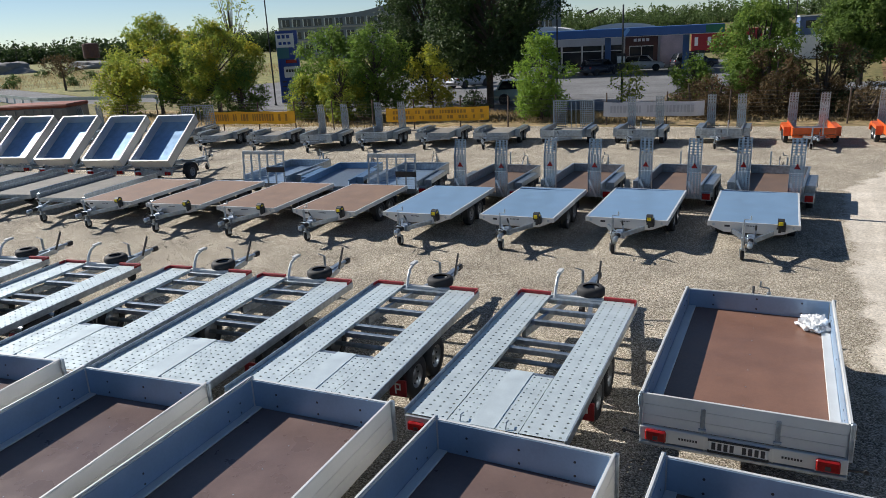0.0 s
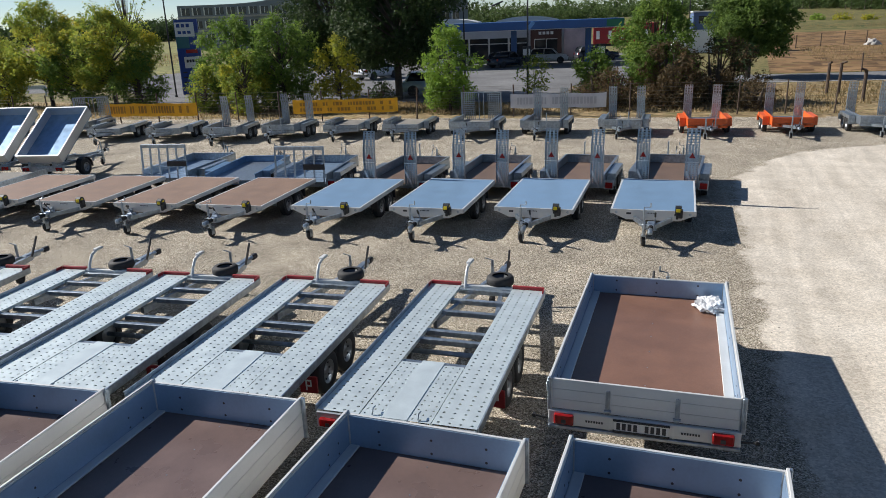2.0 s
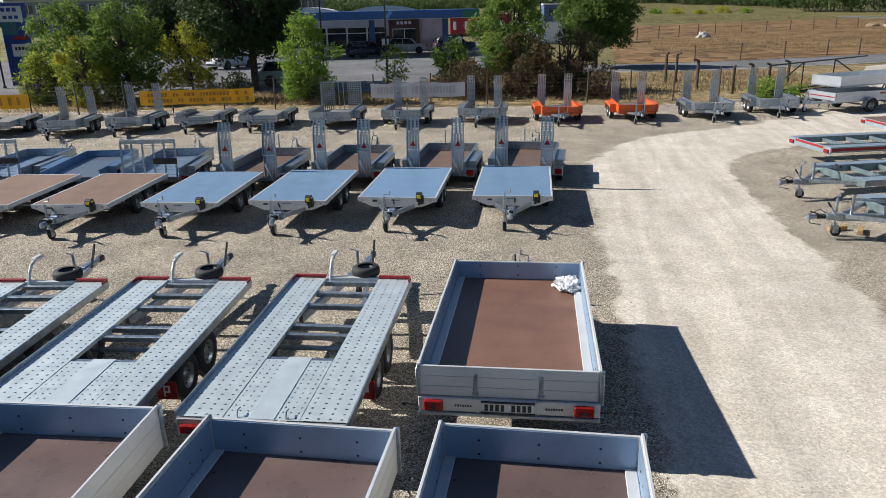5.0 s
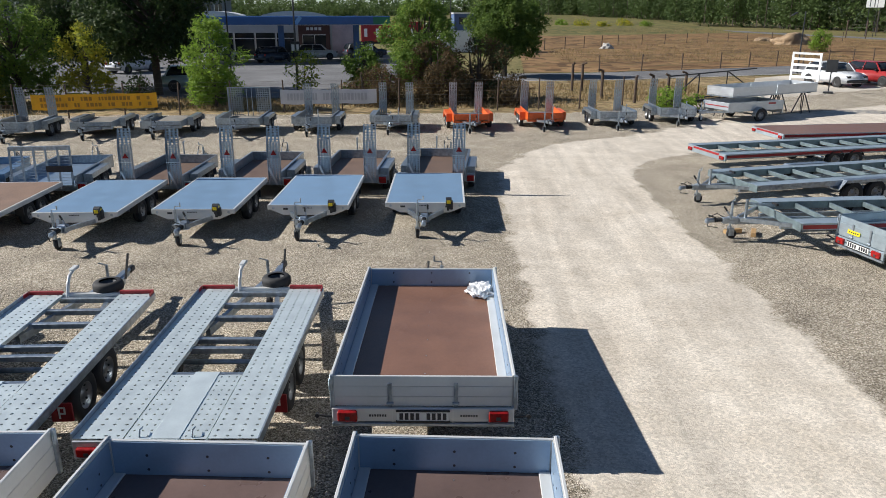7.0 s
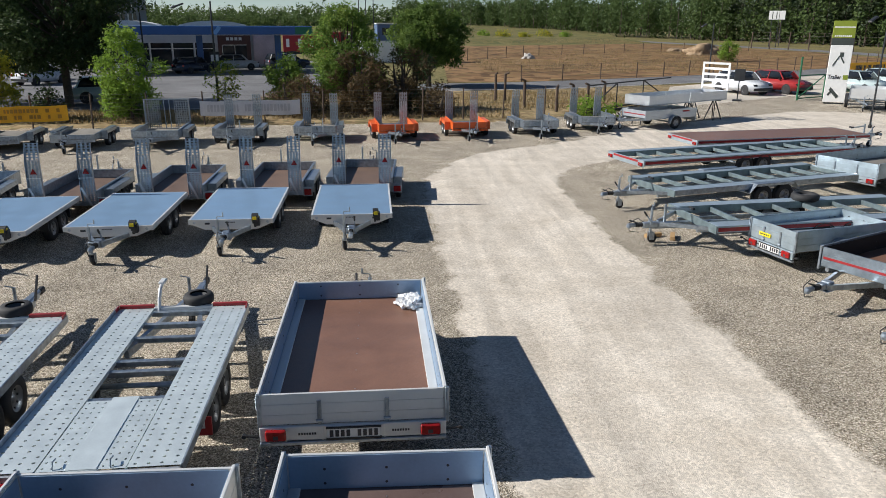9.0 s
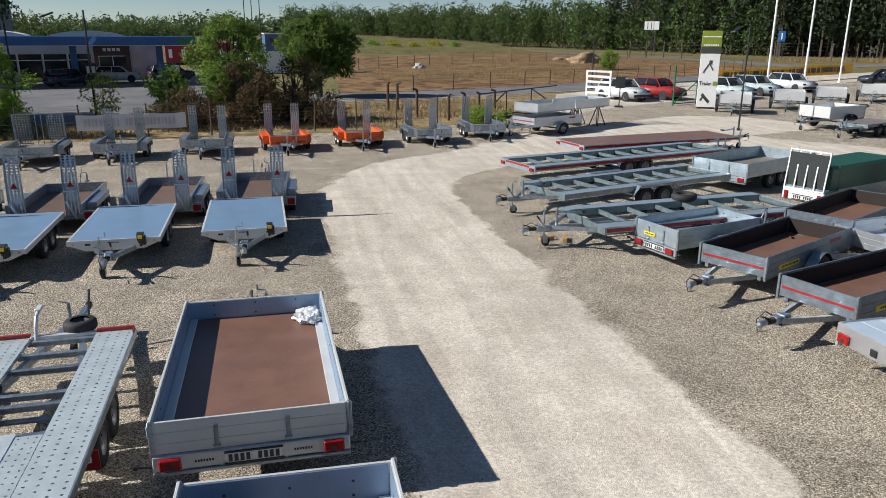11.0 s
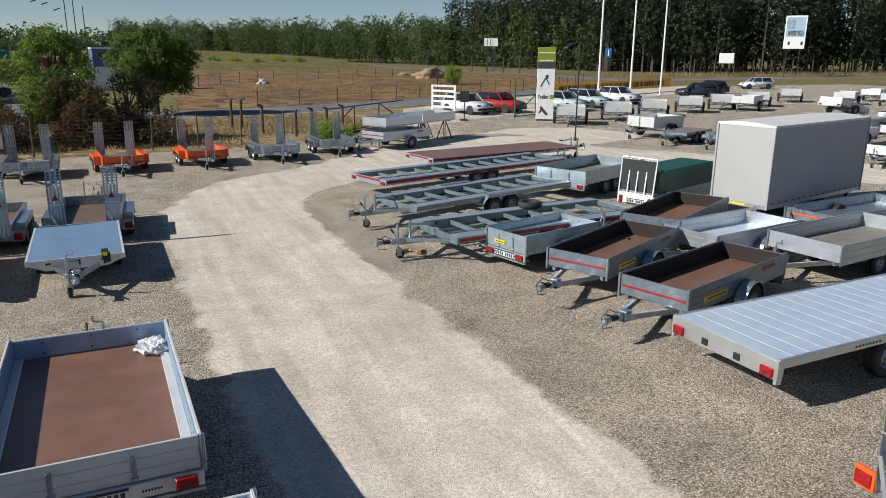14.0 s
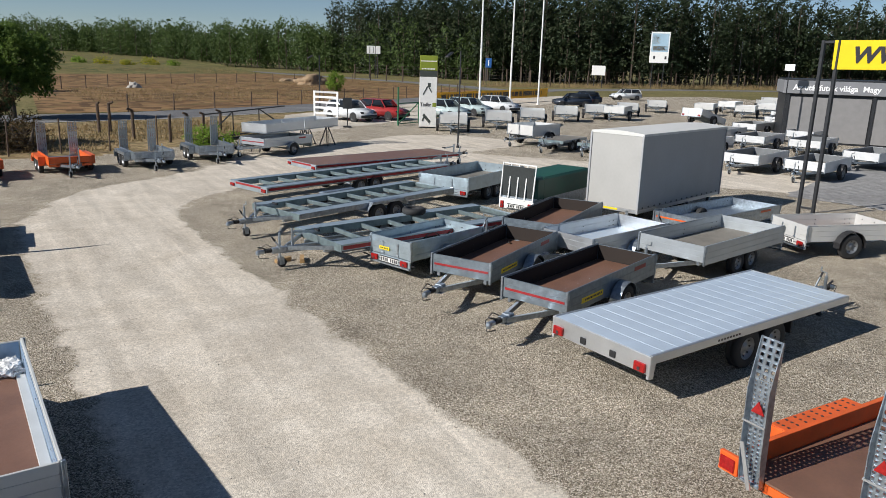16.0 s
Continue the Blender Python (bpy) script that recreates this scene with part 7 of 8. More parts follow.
for x, y, h in ((8.2, 38.9, 1.3), (9.4, 40.4, 1.3), (6.8, 41.0, 1.5), (10.6, 41.9, 1.2), (5.6, 44.6, 1.6), (6.2, 44.8, 1.6), (12.0, 43.6, 1.2)):
    tagged(part("post", [T((0, 0, 0), (0, 0, h), 0.08, 8), T((0, 0, h - 0.02), (0.25, 0.05, h + 0.06), 0.06, 7)], POSTW), "dark weathered timber post by the gate", "post", "timber posts").matrix_basis = pose(x, y, -0.01, 0, 0, random.uniform(0, 360))
gg = thing("green_gate", "green steel gate leaf at the entrance", "gate")
part("gate_frame", [T((24.3, 44.6, 0), (24.3, 44.6, 2.6), 0.06), T((26.6, 45.8, 0), (26.6, 45.8, 1.5), 0.05), K((24.3, 44.6, 1.5), (26.6, 45.8, 1.5), 0.06, 0.06), K((24.3, 44.6, 0.12), (26.6, 45.8, 0.12), 0.06, 0.06), K((24.3, 44.6, 0.12), (26.6, 45.8, 1.5), 0.05, 0.05), K((26.6, 45.8, 1.5), (29.5, 47.4, 0.15), 0.05, 0.05)], GREENP, gg)
part("gate_bar", [K((24.5, 44.7, 0.3 + 0.3 * k), (26.5, 45.75, 0.3 + 0.3 * k), 0.02, 0.02) for k in range(4)], GREENP, gg, kind="stuff")

# entrance sign: green head, white face with plain shapes
sg = thing("sign_tower", "tall white and green sign tower at the entrance", "sign")
SIGNG = mat("olive_green_sign", (0.22, 0.27, 0.03), 0.45, 0, 0.15, 1.0)
SIGND = mat("dark_grey_sign", (0.05, 0.06, 0.055), 0.45, 0, 0.1, 2)
part("panel", [B(-0.75, 0.75, -0.14, 0.14, 0.1, 3.35, 0.02)], WHITEP, sg, "white sign face")
part("head", [B(-0.76, 0.76, -0.15, 0.15, 3.75, 4.7, 0.02)], SIGNG, sg, "olive green sign head")
part("band", [B(-0.755, 0.755, -0.145, 0.145, 3.36, 3.745, 0.01)], SIGND, sg)
part("head_print", [B(-0.6 + k * 0.13, -0.5 + k * 0.13, -0.156, -0.15, 3.82, 3.9) for k in range(9)] + [B(-0.7, 0.7, -0.156, -0.15, 4.32, 4.38)], WHITEP, sg, kind="stuff")
part("drawing", [K((-0.45, -0.145, 2.2), (-0.05, -0.145, 2.75), 0.09, 0.02, (0, 1, 0)), K((0.0, -0.145, 2.75), (0.3, -0.145, 2.35), 0.09, 0.02, (0, 1, 0)), B(-0.05, 0.2, -0.15, -0.14, 2.7, 2.95), K((-0.4, -0.145, 0.9), (0.2, -0.145, 0.4), 0.2, 0.02, (0, 1, 0)), K((-0.5, -0.145, 0.5), (-0.3, -0.145, 0.75), 0.12, 0.02, (0, 1, 0))], SIGND, sg, "dark drawing on the sign face")
part("lettering", text_mesh("Trailer", 0.34, INK, bold=0.006), None, sg, m=pose(-0.2, -0.147, 1.55, 90, 0, 0))
part("letter_box", [B(0.38, 0.72, -0.15, -0.14, 1.42, 1.68)], SIGNG, sg)
part("foot", [B(-0.7, 0.7, -0.1, 0.1, 0, 0.11)], DKSTEEL, sg)
sg.matrix_basis = pose(25.4, 42.5, 0, 0, 0, -27) @ Matrix.Diagonal((0.76, 1, 1, 1))


def pole(x, y, h, r, material, label, name="pole", category="pole", head=None):
    e = thing(name, label, category, category + "s")
    part("shaft", [T((0, 0, 0), (0, 0, h), r, 10, r * 0.7), T((0, 0, 0), (0, 0, 0.12), r * 1.8, 10)], material, e)
    if head == "ball":
        part("finial", [REV([(0, -0.06), (0.05, -0.03), (0.06, 0), (0.05, 0.03), (0, 0.06)], (0, 0, h + 0.04), "z", 10)], material, e)
    if head == "lamp":
        part("lamp_head", [B(-0.1, 0.55, -0.09, 0.09, h - 0.03, h + 0.05, 0.02)], material, e, "flat street lamp head", m=pose(0, 0, 0, 0, -20, 35))
    e.matrix_basis = pose(x, y, 0)
    return e


for x, y in ((39.9, 57.6), (46.0, 61.0), (52.6, 64.6)):
    pole(x, y, 13.5, 0.10, WHITEP, "tall white flagpole without a flag", "flagpole", "flagpole", "ball")
pole(21.2, 32.2, 4.9, 0.045, DKSTEEL, "slim black lamp post in the yard", "lamp_post", "lamp post", "lamp")
pole(25.0, 60.2, 4.6, 0.06, DKSTEEL, "street lamp with solar head by the road", "street_lamp", "street lamp", "lamp")
for x, y, h in ((79, 158, 9), (150, 112, 11), (-9.6, 39.2, 5.5), (-14.6, 43.4, 5.0), (-4.2, 84.0, 9.0), (-3.4, 84.6, 8.5), (-4.9, 83, 9.2), (-36.4, 43.0, 8.8)):
    pole(x, y, h, 0.06, DKSTEEL, "slim dark street lamp post", "street_lamp", "street lamp", "lamp")


def board_on_legs(x, y, a, w, h, z, face, label, spots):
    e = thing("billboard", label, "billboard", "billboards")
    part("panel", [B(-w / 2, w / 2, -0.06, 0.06, z, z + h, 0.02)], face, e)
    for s in (1, -1):
        part("leg", [B(s * w * 0.3 - 0.07, s * w * 0.3 + 0.07, -0.05, 0.05, 0, z + 0.02)], DKSTEEL, e)
    for (x0, x1, z0, z1), m in spots:
        part("print_shape", [B(-w / 2 + x0 * w, -w / 2 + x1 * w, -0.068, -0.061, z + z0 * h, z + z1 * h)], m, e)
    e.matrix_basis = pose(x, y, 0, 0, 0, a)
    return e


SKYB = mat("pale_blue_print", (0.35, 0.5, 0.62), 0.5, 0, 0.1, 0.6)
TANP = mat("tan_print", (0.5, 0.36, 0.2), 0.5, 0, 0.25, 1.2)
board_on_legs(120.3, 109.6, -47, 3.8, 6.2, 5.3, WHITEP, "white billboard with a small blue and tan picture", [((0.06, 0.94, 0.36, 0.95), SKYB), ((0.1, 0.5, 0.6, 0.9), TANP), ((0.15, 0.9, 0.4, 0.55), TANP), ((0.2, 0.3, 0.12, 0.22), INK), ((0.8, 0.9, 0.12, 0.22), INK)])
board_on_legs(107, 113, -47, 2.7, 1.9, 2.5, WHITEP, "blank white sign board at the wood's edge", [])
board_on_legs(79.5, 160, -30, 3.2, 1.8, 5.6, WHITEP, "white board with slats on tall legs", [((0.2, 0.25, 0.1, 0.9), SIGND), ((0.45, 0.5, 0.1, 0.9), SIGND)])
board_on_legs(86, 122, -40, 1.2, 1.8, 3.4, mat("blue_road_sign", (0.02, 0.10, 0.32), 0.4, 0, 0.05, 2), "blue road sign by the side road", [((0.42, 0.58, 0.2, 0.8), WHITEP)])
bn = part("notice_plate", [B(-0.3, 0.3, -0.02, 0.02, 1.2, 1.9, 0.01), B(-0.03, 0.03, 0.02, 0.05, 0, 1.5), B(-0.25, 0.25, -0.2, 0.2, 0, 0.1)], DKSTEEL)
tagged(bn, "small dark notice plate on a stand by the entrance", "notice").matrix_basis = pose(20.4, 44.3, 0, 0, 0, -30)

# earth heaps and stones on the field
def heap(x, y, r, h, material, label, seed):
    rng = random.Random(seed)

    def f(bm):
        bmesh.ops.create_icosphere(bm, subdivisions=4, radius=1)
        for v in bm.verts:
            q = v.co.copy()
            k = 1 + 0.35 * noise.noise(q * 1.7 + Vector((seed, 0, 0))) + 0.15 * noise.noise(q * 5)
            v.co = Vector((q.x * r * k, q.y * r * k * 0.7, max(-0.1, q.z) * h * k))
    ob = part("mound", [f], material, smooth=True)
    tagged(ob, label, "heap").matrix_basis = pose(x, y, -0.03)


SOIL = mat("pale_dug_soil", (0.27, 0.19, 0.115), 0.9, 0, 0.35, 1.2, 0.6, 4)
heap(46.6, 116.5, 2.9, 1.6, SOIL, "heap of pale dug earth on the field", 3)
heap(47.7, 130.7, 1.6, 0.6, SOIL, "low heap of grey rubble on the field", 5)
heap(16.7, 101.4, 0.8, 0.7, CONC, "concrete well head on the dry field", 8)

# ---- office with shutters and slogan ----
of = thing("office", "low dark office with grey shutters and slogan board", "building")
WALLG = mat("grey_shutter", (0.23, 0.225, 0.225), 0.6, 0, 0.08, 3)
FASC = mat("grey_fascia", (0.22, 0.225, 0.24), 0.5, 0, 0.08, 2)
part("wall", [B(0, 22, 0, 6, 0, 3.05)], DKSTEEL, of)
part("fascia", [B(-0.15, 22.1, -0.22, 6.1, 3.05, 3.85, 0.02)], FASC, of, "grey fascia with white lettering")
part("roof", [B(-0.1, 22, -0.1, 6, 3.85, 3.95)], DKSTEEL, of)
for k in range(9):
    sh = part("shutter", [B(0.3 + k * 2.4, 2.45 + k * 2.4, -0.05, -0.005, 0.12, 2.85, 0.006)], WALLG, of, "grey roller shutter")
    part("post", [B(0.1 + k * 2.4, 0.28 + k * 2.4, -0.12, 0.0, 0, 3.05)], DKSTEEL, of)
LETTER = mat("white_letters", (0.85, 0.85, 0.86), 0.5, 0, 0.03, 4)
part("lettering", text_mesh("Az utánfutók világa  Magy", 0.47, LETTER, bold=0.012), None, of, m=pose(2.8, -0.235, 3.42, 90, 0, 0))
of.matrix_basis = pose(43.4, 28.7, 0, 0, 0, -52)

fl1 = thing("floodlight", "white floodlight glowing above the office roof", "floodlight")
GLOW = bpy.data.materials.new("lit_floodlight")
GLOW.use_nodes = True
GLOW.node_tree.nodes["Principled BSDF"].inputs["Emission Color"].default_value = (1, 1, 1, 1)
GLOW.node_tree.nodes["Principled BSDF"].inputs["Emission Strength"].default_value = 2.0
part("housing", [B(-0.28, 0.28, 0, 0.12, -0.2, 0.2, 0.02)], WHITEP, fl1)
part("lens", [B(-0.24, 0.24, -0.02, -0.001, -0.16, 0.16, 0.01)], GLOW, fl1)
part("bracket", [B(-0.03, 0.03, 0.12, 0.18, -4.6, 0.0)], DKSTEEL, fl1)
fl1.matrix_basis = pose(42.3, 27.9, 4.6, 0, 0, -50)

# black ladder mast that carries the yellow web banner
ms = thing("banner_mast", "black steel ladder mast carrying a yellow banner", "mast")
part("post", [B(-0.045, 0.045, -0.045, 0.045, 0, 5.3)], DKSTEEL, ms, m=pose(21.9, 13.4, 0))
part("post", [B(-0.045, 0.045, -0.045, 0.045, 0, 5.3)], DKSTEEL, ms, m=pose(21.97, 12.96, 0))
for z in (0.25, 2.5, 5.25):
    part("rung", [K((21.9, 13.4, z), (21.97, 12.96, z), 0.06, 0.06)], DKSTEEL, ms)
part("post", [B(-0.045, 0.045, -0.045, 0.045, 0, 5.5)], DKSTEEL, ms, m=pose(25.2, 7.6, 0))
part("beam", [K((21.95, 13.3, 5.27), (25.2, 7.6, 5.42), 0.05, 0.05)], DKSTEEL, ms)
YB = mat("bright_yellow_banner", (0.85, 0.62, 0.01), 0.5, 0, 0.06, 1.5, 0.1, 6)
yb = tagged(new("web_banner", mesh("web_banner", [B(0, 6.0, -0.02, 0.02, -0.42, 0.42, 0.01)], YB)), "yellow banner with black letters hung on the mast", "banner")
part("lettering", text_mesh("WWW.", 0.62, INK, shear=0.25, bold=0.025), None, yb, m=pose(1.5, -0.026, -0.02, 90, 0, 0))
yb.matrix_basis = pose(21.9, 13.05, 4.88, 0, -1.0, -59)

# ---- filling station ----
BLUEF = mat("dark_blue_fascia", (0.03, 0.10, 0.28), 0.4, 0, 0.1, 1)
gs = thing("filling_station", "filling station with blue canopy and glazed shop", "building")
part("canopy", [B(-14, 8.2, -4.2, 4.2, 3.45, 4.2, 0.03)], BLUEF, gs, "dark blue flat canopy")
part("canopy_soffit", [B(-13.8, 8.0, -4.0, 4.0, 3.40, 3.448)], WHITEP, gs)
part("canopy_end_mark", [B(6.6, 8.21, -4.215, -4.201, 3.5, 4.15)], mat("green_fascia_end", (0.02, 0.16, 0.08), 0.4, 0, 0.1, 1), gs, "green end of the canopy fascia")
part("canopy_logo", [K((-0.6, -4.21, 3.5), (-0.1, -4.21, 4.15), 0.35, 0.02, (0, 1, 0))], mat("light_blue_fascia", (0.15, 0.33, 0.60), 0.4, 0, 0.1, 1), gs)
for x in (-8.5, -2.0, 5.2):
    part("pillar", [B(x - 0.28, x + 0.28, -1.3, -0.7, 0, 3.40, 0.02)], BLUEF, gs)
    pm_ = part("fuel_pump", [B(x + 0.8, x + 1.7, -1.3, -0.7, 0.12, 1.85, 0.04)], DKSTEEL, gs, "dark fuel pump with white panel")
    part("pump_screen", [B(x + 0.9, x + 1.6, -1.32, -1.302, 1.0, 1.6)], WHITEP, pm_)
    part("pump_island", [B(x - 1.2, x + 2.6, -1.7, -0.3, 0, 0.12, 0.02)], CONC, gs)
SHOPW = mat("shop_wall", (0.55, 0.56, 0.57), 0.6, 0, 0.1, 1)
part("shop_wall", [B(-14, 5.6, 6.3, 15, 0, 3.5)], SHOPW, gs)
part("shop_plinth", [B(-14, 5.6, 5.6, 6.29, 0, 0.14, 0.02)], CONC, gs)
for k in range(6):
    w_ = part("shop_window", [B(-13.4 + k * 2.15, -11.4 + k * 2.15, 6.24, 6.298, 0.25, 2.5)], GLASSD, gs)
    part("window_frame", [B(-13.45 + k * 2.15, -13.35 + k * 2.15, 6.2, 6.296, 0.2, 2.55), B(-13.4 + k * 2.15, -11.4 + k * 2.15, 6.2, 6.238, 1.9, 1.98)], WHITEP, w_)
part("shop_porch", [B(-0.35, 2.95, 5.9, 6.297, 0.0, 3.45, 0.03)], mat("brown_sign", (0.085, 0.035, 0.03), 0.5, 0, 0.1, 2), gs, "brown-red framed shop entrance")
part("sign_print", [B(0.5 + 0.42 * k, 0.8 + 0.42 * k, 5.88, 5.898, 2.75, 3.05) for k in range(4)], WHITEP, gs, kind="stuff")
for x in (0.1, 1.35):
    dr = part("shop_door", [B(x, x + 1.15, 5.85, 5.898, 0.05, 2.25)], GLASSD, gs)
    part("door_frame", [B(x - 0.05, x + 0.0, 5.83, 5.897, 0.0, 2.3), B(x, x + 1.15, 5.83, 5.897, 2.251, 2.32)], WHITEP, dr)
part("banner_wall", [B(3.2, 5.5, 6.2, 6.297, 0.3, 3.3)], mat("pale_pink_print", (0.62, 0.50, 0.52), 0.5, 0, 0.2, 0.9), gs, "pale printed wall panel")


def low_roof(bm):
    """Two shallow ridged bays over the shop."""
    for x0, x1 in ((-13.5, -5.2), (-5.0, 3.6)):
        rows = []
        for y in (6.4, 14.8):
            rows.append([bm.verts.new((x0 + (x1 - x0) * i / 8, y, 3.5 + 1.2 * math.sin(math.pi * i / 8) ** 0.4)) for i in range(9)])
        for i in range(8):
            bm.faces.new((rows[0][i], rows[0][i + 1], rows[1][i + 1], rows[1][i]))
        bm.faces.new(rows[0])
        bm.faces.new(rows[1][::-1])


part("vaulted_roof", [low_roof], TARPW, gs, "pale low vaulted roof")
gs.matrix_basis = pose(-17.5, 73.5, 0, 0, 0, 14)
tk = thing("lorry", "red and white lorry trailer behind the canopy", "lorry")
part("box_body", [B(-3, 5, -1.2, 1.2, 1.0, 3.4, 0.04)], REDPAINT, tk)
for k in range(5):
    part("print_shape", [B(-2.6 + 1.5 * k, -2.2 + 1.5 * k, -1.22, -1.201, 1.6, 2.6)], WHITEP, tk)
part("cab", [B(5.3, 7.4, -1.2, 1.2, 0.7, 3.2, 0.15)], WHITEP, tk)
for x in (-3.5, -2.2, 6.2):
    for s in (1, -1):
        wheel(tk, x, s * 1.05, 0.5, 0.28, side=s)
part("chassis", [B(-5, 7, -0.5, 0.5, 0.7, 1.0)], DKSTEEL, tk)
tk.matrix_basis = pose(-12.6, 98, 0, 0, 0, 8)
cb = thing("site_cabin", "white and blue site cabins behind the tree", "cabin")
part("cabin", [B(-4, 4, -1.3, 1.3, 0, 2.5, 0.03)], WHITEP, cb)
part("upper_cabin", [B(-2, 4, -1.3, 1.3, 2.52, 4.4, 0.03)], mat("blue_cabin", (0.08, 0.13, 0.25), 0.5, 0, 0.1, 1), cb)
for k in range(3):
    part("cabin_window", [B(-1.4 + 2 * k, -0.2 + 2 * k, -1.33, -1.301, 3.2, 4.0)], GLASSD, cb)
part("roof_edge", [B(-2.1, 4.1, -1.4, 1.4, 4.41, 4.55)], WHITEP, cb)
cb.matrix_basis = pose(-1.5, 92, 0, 0, 0, 10)
tagged(part("water_tank", [REV([(0, -0.9), (0.6, -0.75), (0.9, -0.2), (0.9, 0.2), (0.6, 0.75), (0, 0.9)], (0, 0, 1.7), "z", 16), T((0, 0, 0), (0, 0, 0.95), 0.3)], WHITEP, smooth=True), "round white tank behind the roadside tree", "tank").matrix_basis = pose(2.6, 86, 0)

# station price tower: blue slab with plain shapes
tw = thing("sign_tower", "blue filling station price tower with pale fields", "sign")
BLUET = mat("station_blue", (0.012, 0.05, 0.26), 0.35, 0, 0.1, 1)
TEAL = mat("teal_green", (0.04, 0.16, 0.18), 0.4, 0, 0.1, 1)
part("slab", [B(-0.8, 0.8, -0.2, 0.2, 0, 5.3, 0.03)], BLUET, tw)
part("head_field", [B(-0.78, 0.55, -0.215, -0.201, 4.1, 5.1)], PLATEW, tw)
part("head_print", [B(-0.65 + 0.33 * k, -0.42 + 0.33 * k, -0.225, -0.216, 4.75, 5.0) for k in range(3)] + [B(-0.6 + 0.33 * k, -0.37 + 0.33 * k, -0.225, -0.216, 4.3, 4.5) for k in range(3)], BLUET, tw, kind="stuff")
part("teal_field", [B(-0.78, 0.1, -0.214, -0.201, 3.3, 4.08)], TEAL, tw)
part("red_field", [B(-0.2, 0.6, -0.214, -0.201, 2.95, 3.2)], REDP, tw)
part("price_field", [B(-0.4, 0.78, -0.214, -0.201, 1.9, 2.7)], PLATEW, tw)
part("price_print", [B(-0.25 + 0.2 * k, -0.1 + 0.2 * k, -0.225, -0.215, 2.3, 2.5) for k in range(5)] + [B(-0.6, -0.3, -0.214, -0.205, 0.5 + 0.35 * k, 0.6 + 0.35 * k) for k in range(4)], INK, tw, kind="stuff")
tw.matrix_basis = pose(-36.3, 44.9, 0, 0, 0, 32)

# hotel-like long block far behind the trees
ho = thing("office_block", "long grey office block with rows of windows", "building")
WALLB = mat("grey_block_wall", (0.20, 0.225, 0.25), 0.6, 0, 0.1, 0.5)


def curved(bm):
    n = 40
    top = []
    for i in range(n + 1):
        x = 70.0 * i / n
        h = 10.2 + 4.2 * (1 / (1 + math.exp(-(x - 27) / 4)))
        top.append((x, h))
    for y0, y1 in ((0, 14),):
        a = [[bm.verts.new((x, y, z)) for z in (0, h)] for x, h in top for y in (y0,)]
        b = [[bm.verts.new((x, y, z)) for z in (0, h)] for x, h in top for y in (y1,)]
        for i in range(n):
            bm.faces.new((a[i][0], a[i + 1][0], a[i + 1][1], a[i][1]))
            bm.faces.new((b[i][0], b[i][1], b[i + 1][1], b[i + 1][0]))
            bm.faces.new((a[i][1], a[i + 1][1], b[i + 1][1], b[i][1]))
        bm.faces.new((a[0][0], a[0][1], b[0][1], b[0][0]))
        bm.faces.new((a[n][0], b[n][0], b[n][1], a[n][1]))


part("wall", [curved], WALLB, ho)
for fl_ in range(3):
    for k in range(26):
        wd = part("window", [B(1.0 + k * 2.6, 2.7 + k * 2.6, -0.12, -0.005, 2.0 + fl_ * 3.0, 3.6 + fl_ * 3.0)], GLASSD, ho)
        part("frame", [B(0.75 + k * 2.6, 0.98 + k * 2.6, -0.25, -0.005, 1.9 + fl_ * 3.0, 3.7 + fl_ * 3.0), B(1.8 + k * 2.6, 1.9 + k * 2.6, -0.14, -0.121, 2.0 + fl_ * 3.0, 3.6 + fl_ * 3.0)], WHITEP, wd)
    part("floor_band", [B(0, 70, -0.3, -0.006, 1.3 + fl_ * 3.0, 1.7 + fl_ * 3.0)], CONC, ho)
part("roof_sign", [B(27.5, 32.5, -0.6, -0.31, 11.0, 14.6)], WHITEP, ho, "white sign board on the facade")
ho.matrix_basis = pose(-121, 147, 0, 0, 0, 31)

# guard rail and brown container beyond the tipping trailers
gr = thing("guard_rail", "grey guard rail along the road", "guard rail")
part("rail", [K((-50, 44.0, 0.65), (-62, 41.5, 0.65), 0.06, 0.28), K((-62, 41.5, 0.65), (-100, 55, 0.65), 0.06, 0.28)], GALV, gr)
for k in range(14):
    part("post", [B(-0.05, 0.05, -0.05, 0.05, 0, 0.7)], GALV, gr, m=pose(-50 - k * 2.8, (44.0 - k * 0.55) if k < 5 else 41.5 + (k - 4.3) * 1.0, 0))
cn = thing("skip_container", "brown-red open container behind the tipping trailers", "container")
RUST = mat("rusty_red_sheet", (0.22, 0.06, 0.035), 0.7, 0.1, 0.25, 2, 0.2, 20)
part("body", [B(-2, 2, -1.1, 1.1, 0.5, 1.75, 0.03)], PLYGREY, cn)
for k in range(8):
    part("rib", [B(-1.9 + 0.5 * k, -1.8 + 0.5 * k, -1.16, 1.16, 0.55, 1.7)], PLYGREY, cn)
part("cover", [B(-2.05, 2.05, -1.15, 1.15, 1.76, 1.95, 0.06)], RUST, cn)
part("skid", [B(-2, 2, s * 0.6 - 0.08, s * 0.6 + 0.08, 0, 0.5) for s in (1, -1)], DKSTEEL, cn)
cn.matrix_basis = pose(-37.5, 25.2, 0, 0, 0, 25)

# crumpled clear plastic in the corner of the box trailer
def crumple(bm):
    bmesh.ops.create_icosphere(bm, subdivisions=4, radius=1)
    for v in bm.verts:
        q = v.co.copy()
        k = 1 + 0.7 * noise.noise(q * 1.9) + 0.22 * noise.noise(q * 4 + Vector((5, 0, 0)))
        v.co = Vector((q.x * 0.16 * k, q.y * 0.21 * k, max(-0.42, q.z) * 0.085 * k + 0.045 + 0.03 * noise.noise(q * 9)))


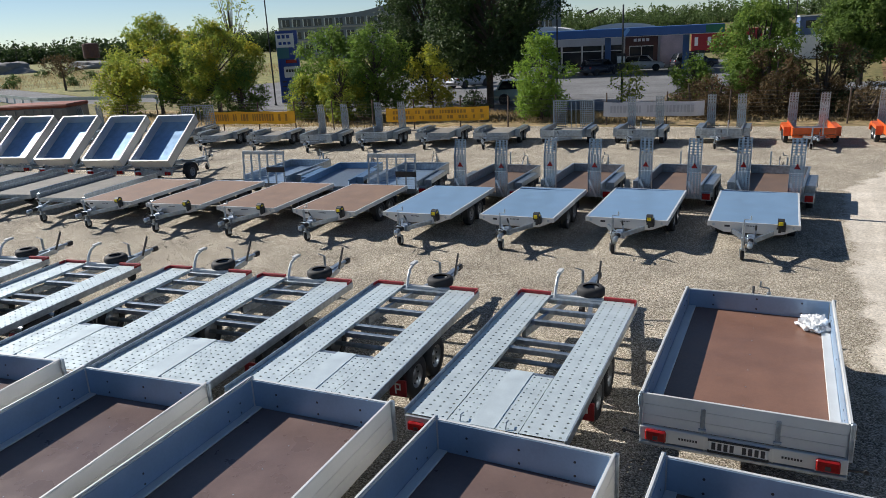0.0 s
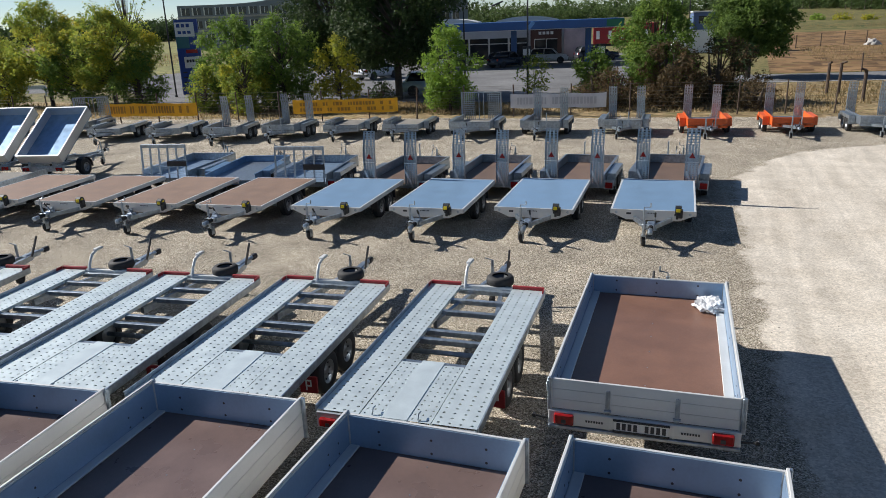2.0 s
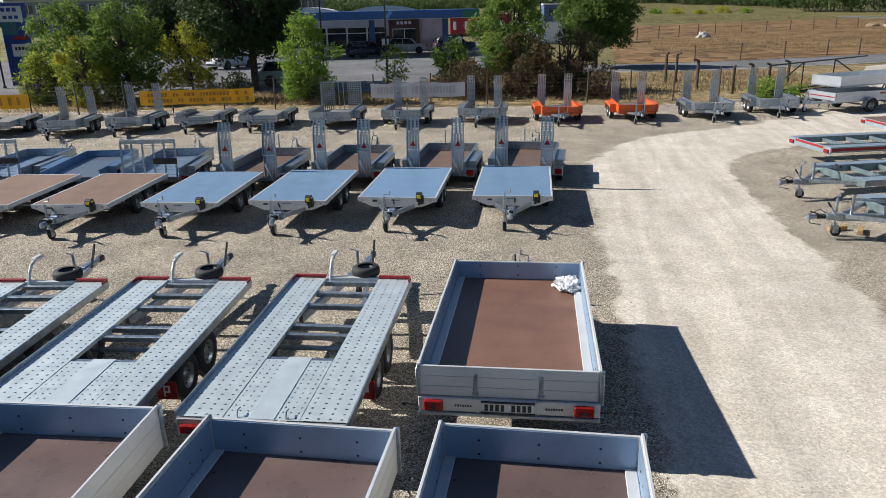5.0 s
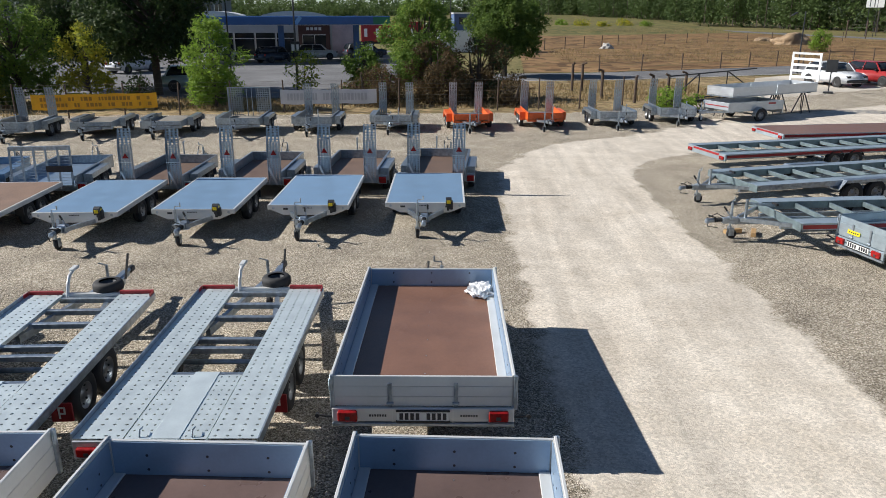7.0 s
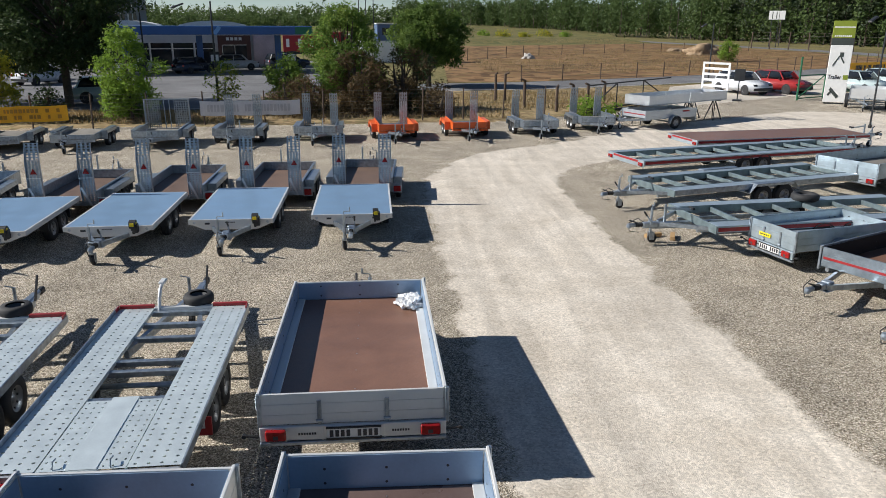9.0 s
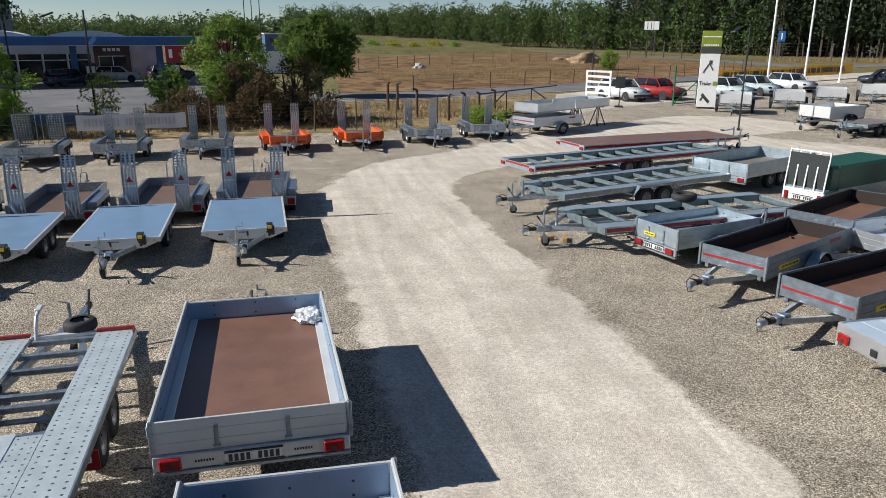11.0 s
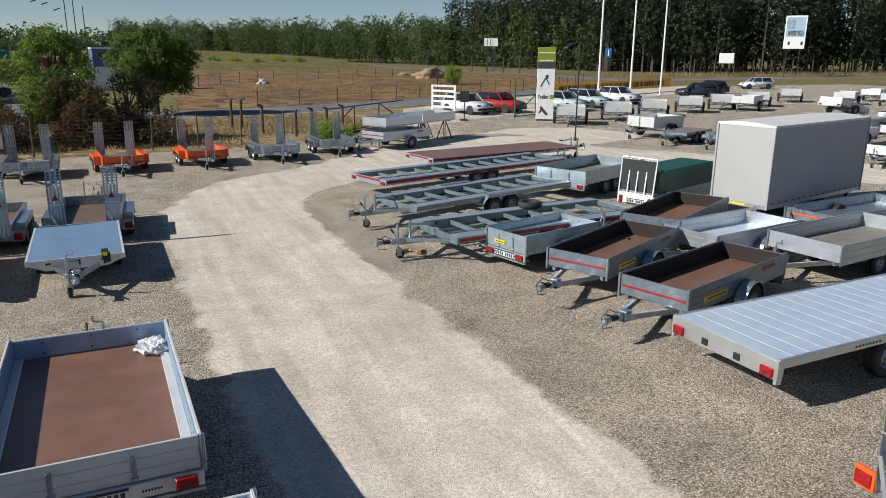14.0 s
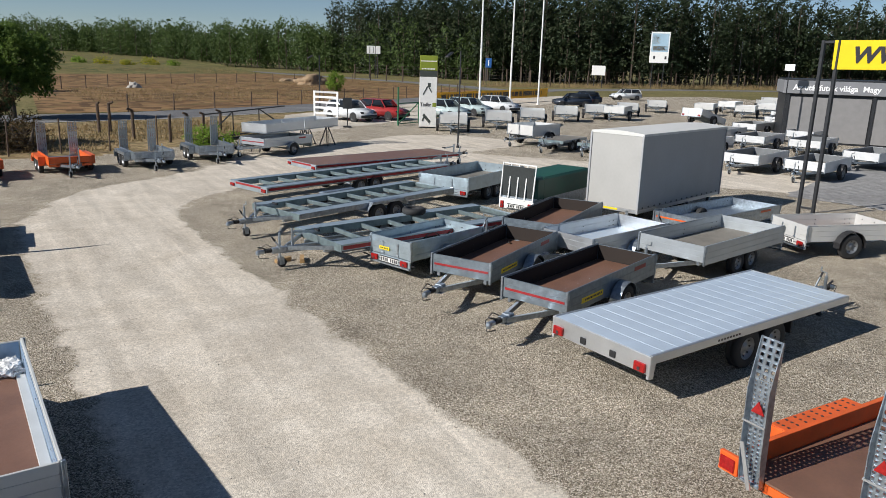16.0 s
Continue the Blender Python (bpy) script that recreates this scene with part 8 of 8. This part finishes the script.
pf = tagged(part("plastic_bag", [crumple], CLEARP), "crumpled clear plastic film in the box trailer's corner", "plastic film")
pf.matrix_basis = pose(0.30, 9.58, 0.672, 0, 0, 20)

# loose larger stones on the gravel
def stones():
    rng = np.random.default_rng(77)
    V, F, off = [], [], 0
    base = np.array([(1, 0, 0), (-1, 0, 0), (0, 1, 0), (0, -1, 0), (0, 0, 1), (0, 0, -1)], float)
    tri = np.array([(0, 2, 4), (2, 1, 4), (1, 3, 4), (3, 0, 4), (2, 0, 5), (1, 2, 5), (3, 1, 5), (0, 3, 5)])
    n = 0
    while n < 14000:
        x, y = rng.uniform(-14, 13), rng.uniform(4.5, 20)
        if rng.uniform() > (1.0 if y < 12 else 0.5) or (lane_value(x, y) > 0.6 and rng.uniform() < 0.93):
            continue
        s = rng.uniform(0.007, 0.020)
        q = base * rng.uniform(0.6, 1.2, (6, 1)) * s * np.array([1, 1, 0.7])
        a = rng.uniform(0, 6.28)
        R = np.array([[math.cos(a), -math.sin(a), 0], [math.sin(a), math.cos(a), 0], [0, 0, 1]])
        V.append(q @ R.T + np.array([x, y, 0.006]))
        F.append(tri + off)
        off += 6
        n += 1
    me = bpy.data.meshes.new("loose_stones")
    me.from_pydata(np.concatenate(V).tolist(), [], np.concatenate(F).tolist())
    me.materials.append(STONEM)
    return tagged(new("loose_stones", me), "loose beige and grey stones on the gravel", "stones", kind="stuff")


STONEM = leafmat("loose_stone", [(0.14, 0.12, 0.10), (0.34, 0.29, 0.24), (0.50, 0.45, 0.39), (0.62, 0.58, 0.52)], 0.0)
stones()

# far left: tank tower, gravel heaps and masts beyond the meadow
wt = thing("storage_tower", "dark red-brown storage tower beyond the meadow", "tower")
part("tank", [REV([(0, 2.6), (2.3, 2.6), (2.4, 2.9), (2.4, 6.6), (2.2, 7.0), (0, 7.2)], (0, 0, 0), "z", 18)], mat("rust_brown_tank", (0.10, 0.05, 0.045), 0.7, 0.2, 0.25, 1.5), wt)
for a in range(4):
    part("leg", [T((1.8 * math.cos(a * 1.571), 1.8 * math.sin(a * 1.571), -0.05), (1.8 * math.cos(a * 1.571), 1.8 * math.sin(a * 1.571), 2.62), 0.16, 8)], DKSTEEL, wt)
wt.matrix_basis = pose(-205, 158, 0)
HEAPG = mat("grey_gravel_heap", (0.23, 0.22, 0.21), 0.9, 0, 0.2, 0.8, 0.4, 3)
heap(-196, 122, 11, 3.0, HEAPG, "heap of grey gravel beyond the meadow", 12)
heap(-186, 142, 8, 2.2, HEAPG, "low heap of grey gravel beyond the meadow", 14)
heap(-190, 172, 8, 2.2, SOIL, "heap of pale earth beyond the meadow", 16)
for x, y, h in ((-215, 140, 9), (-170, 152, 10)):
    pole(x, y, h, 0.09, DKSTEEL, "far dark mast beyond the meadow", "mast", "mast")
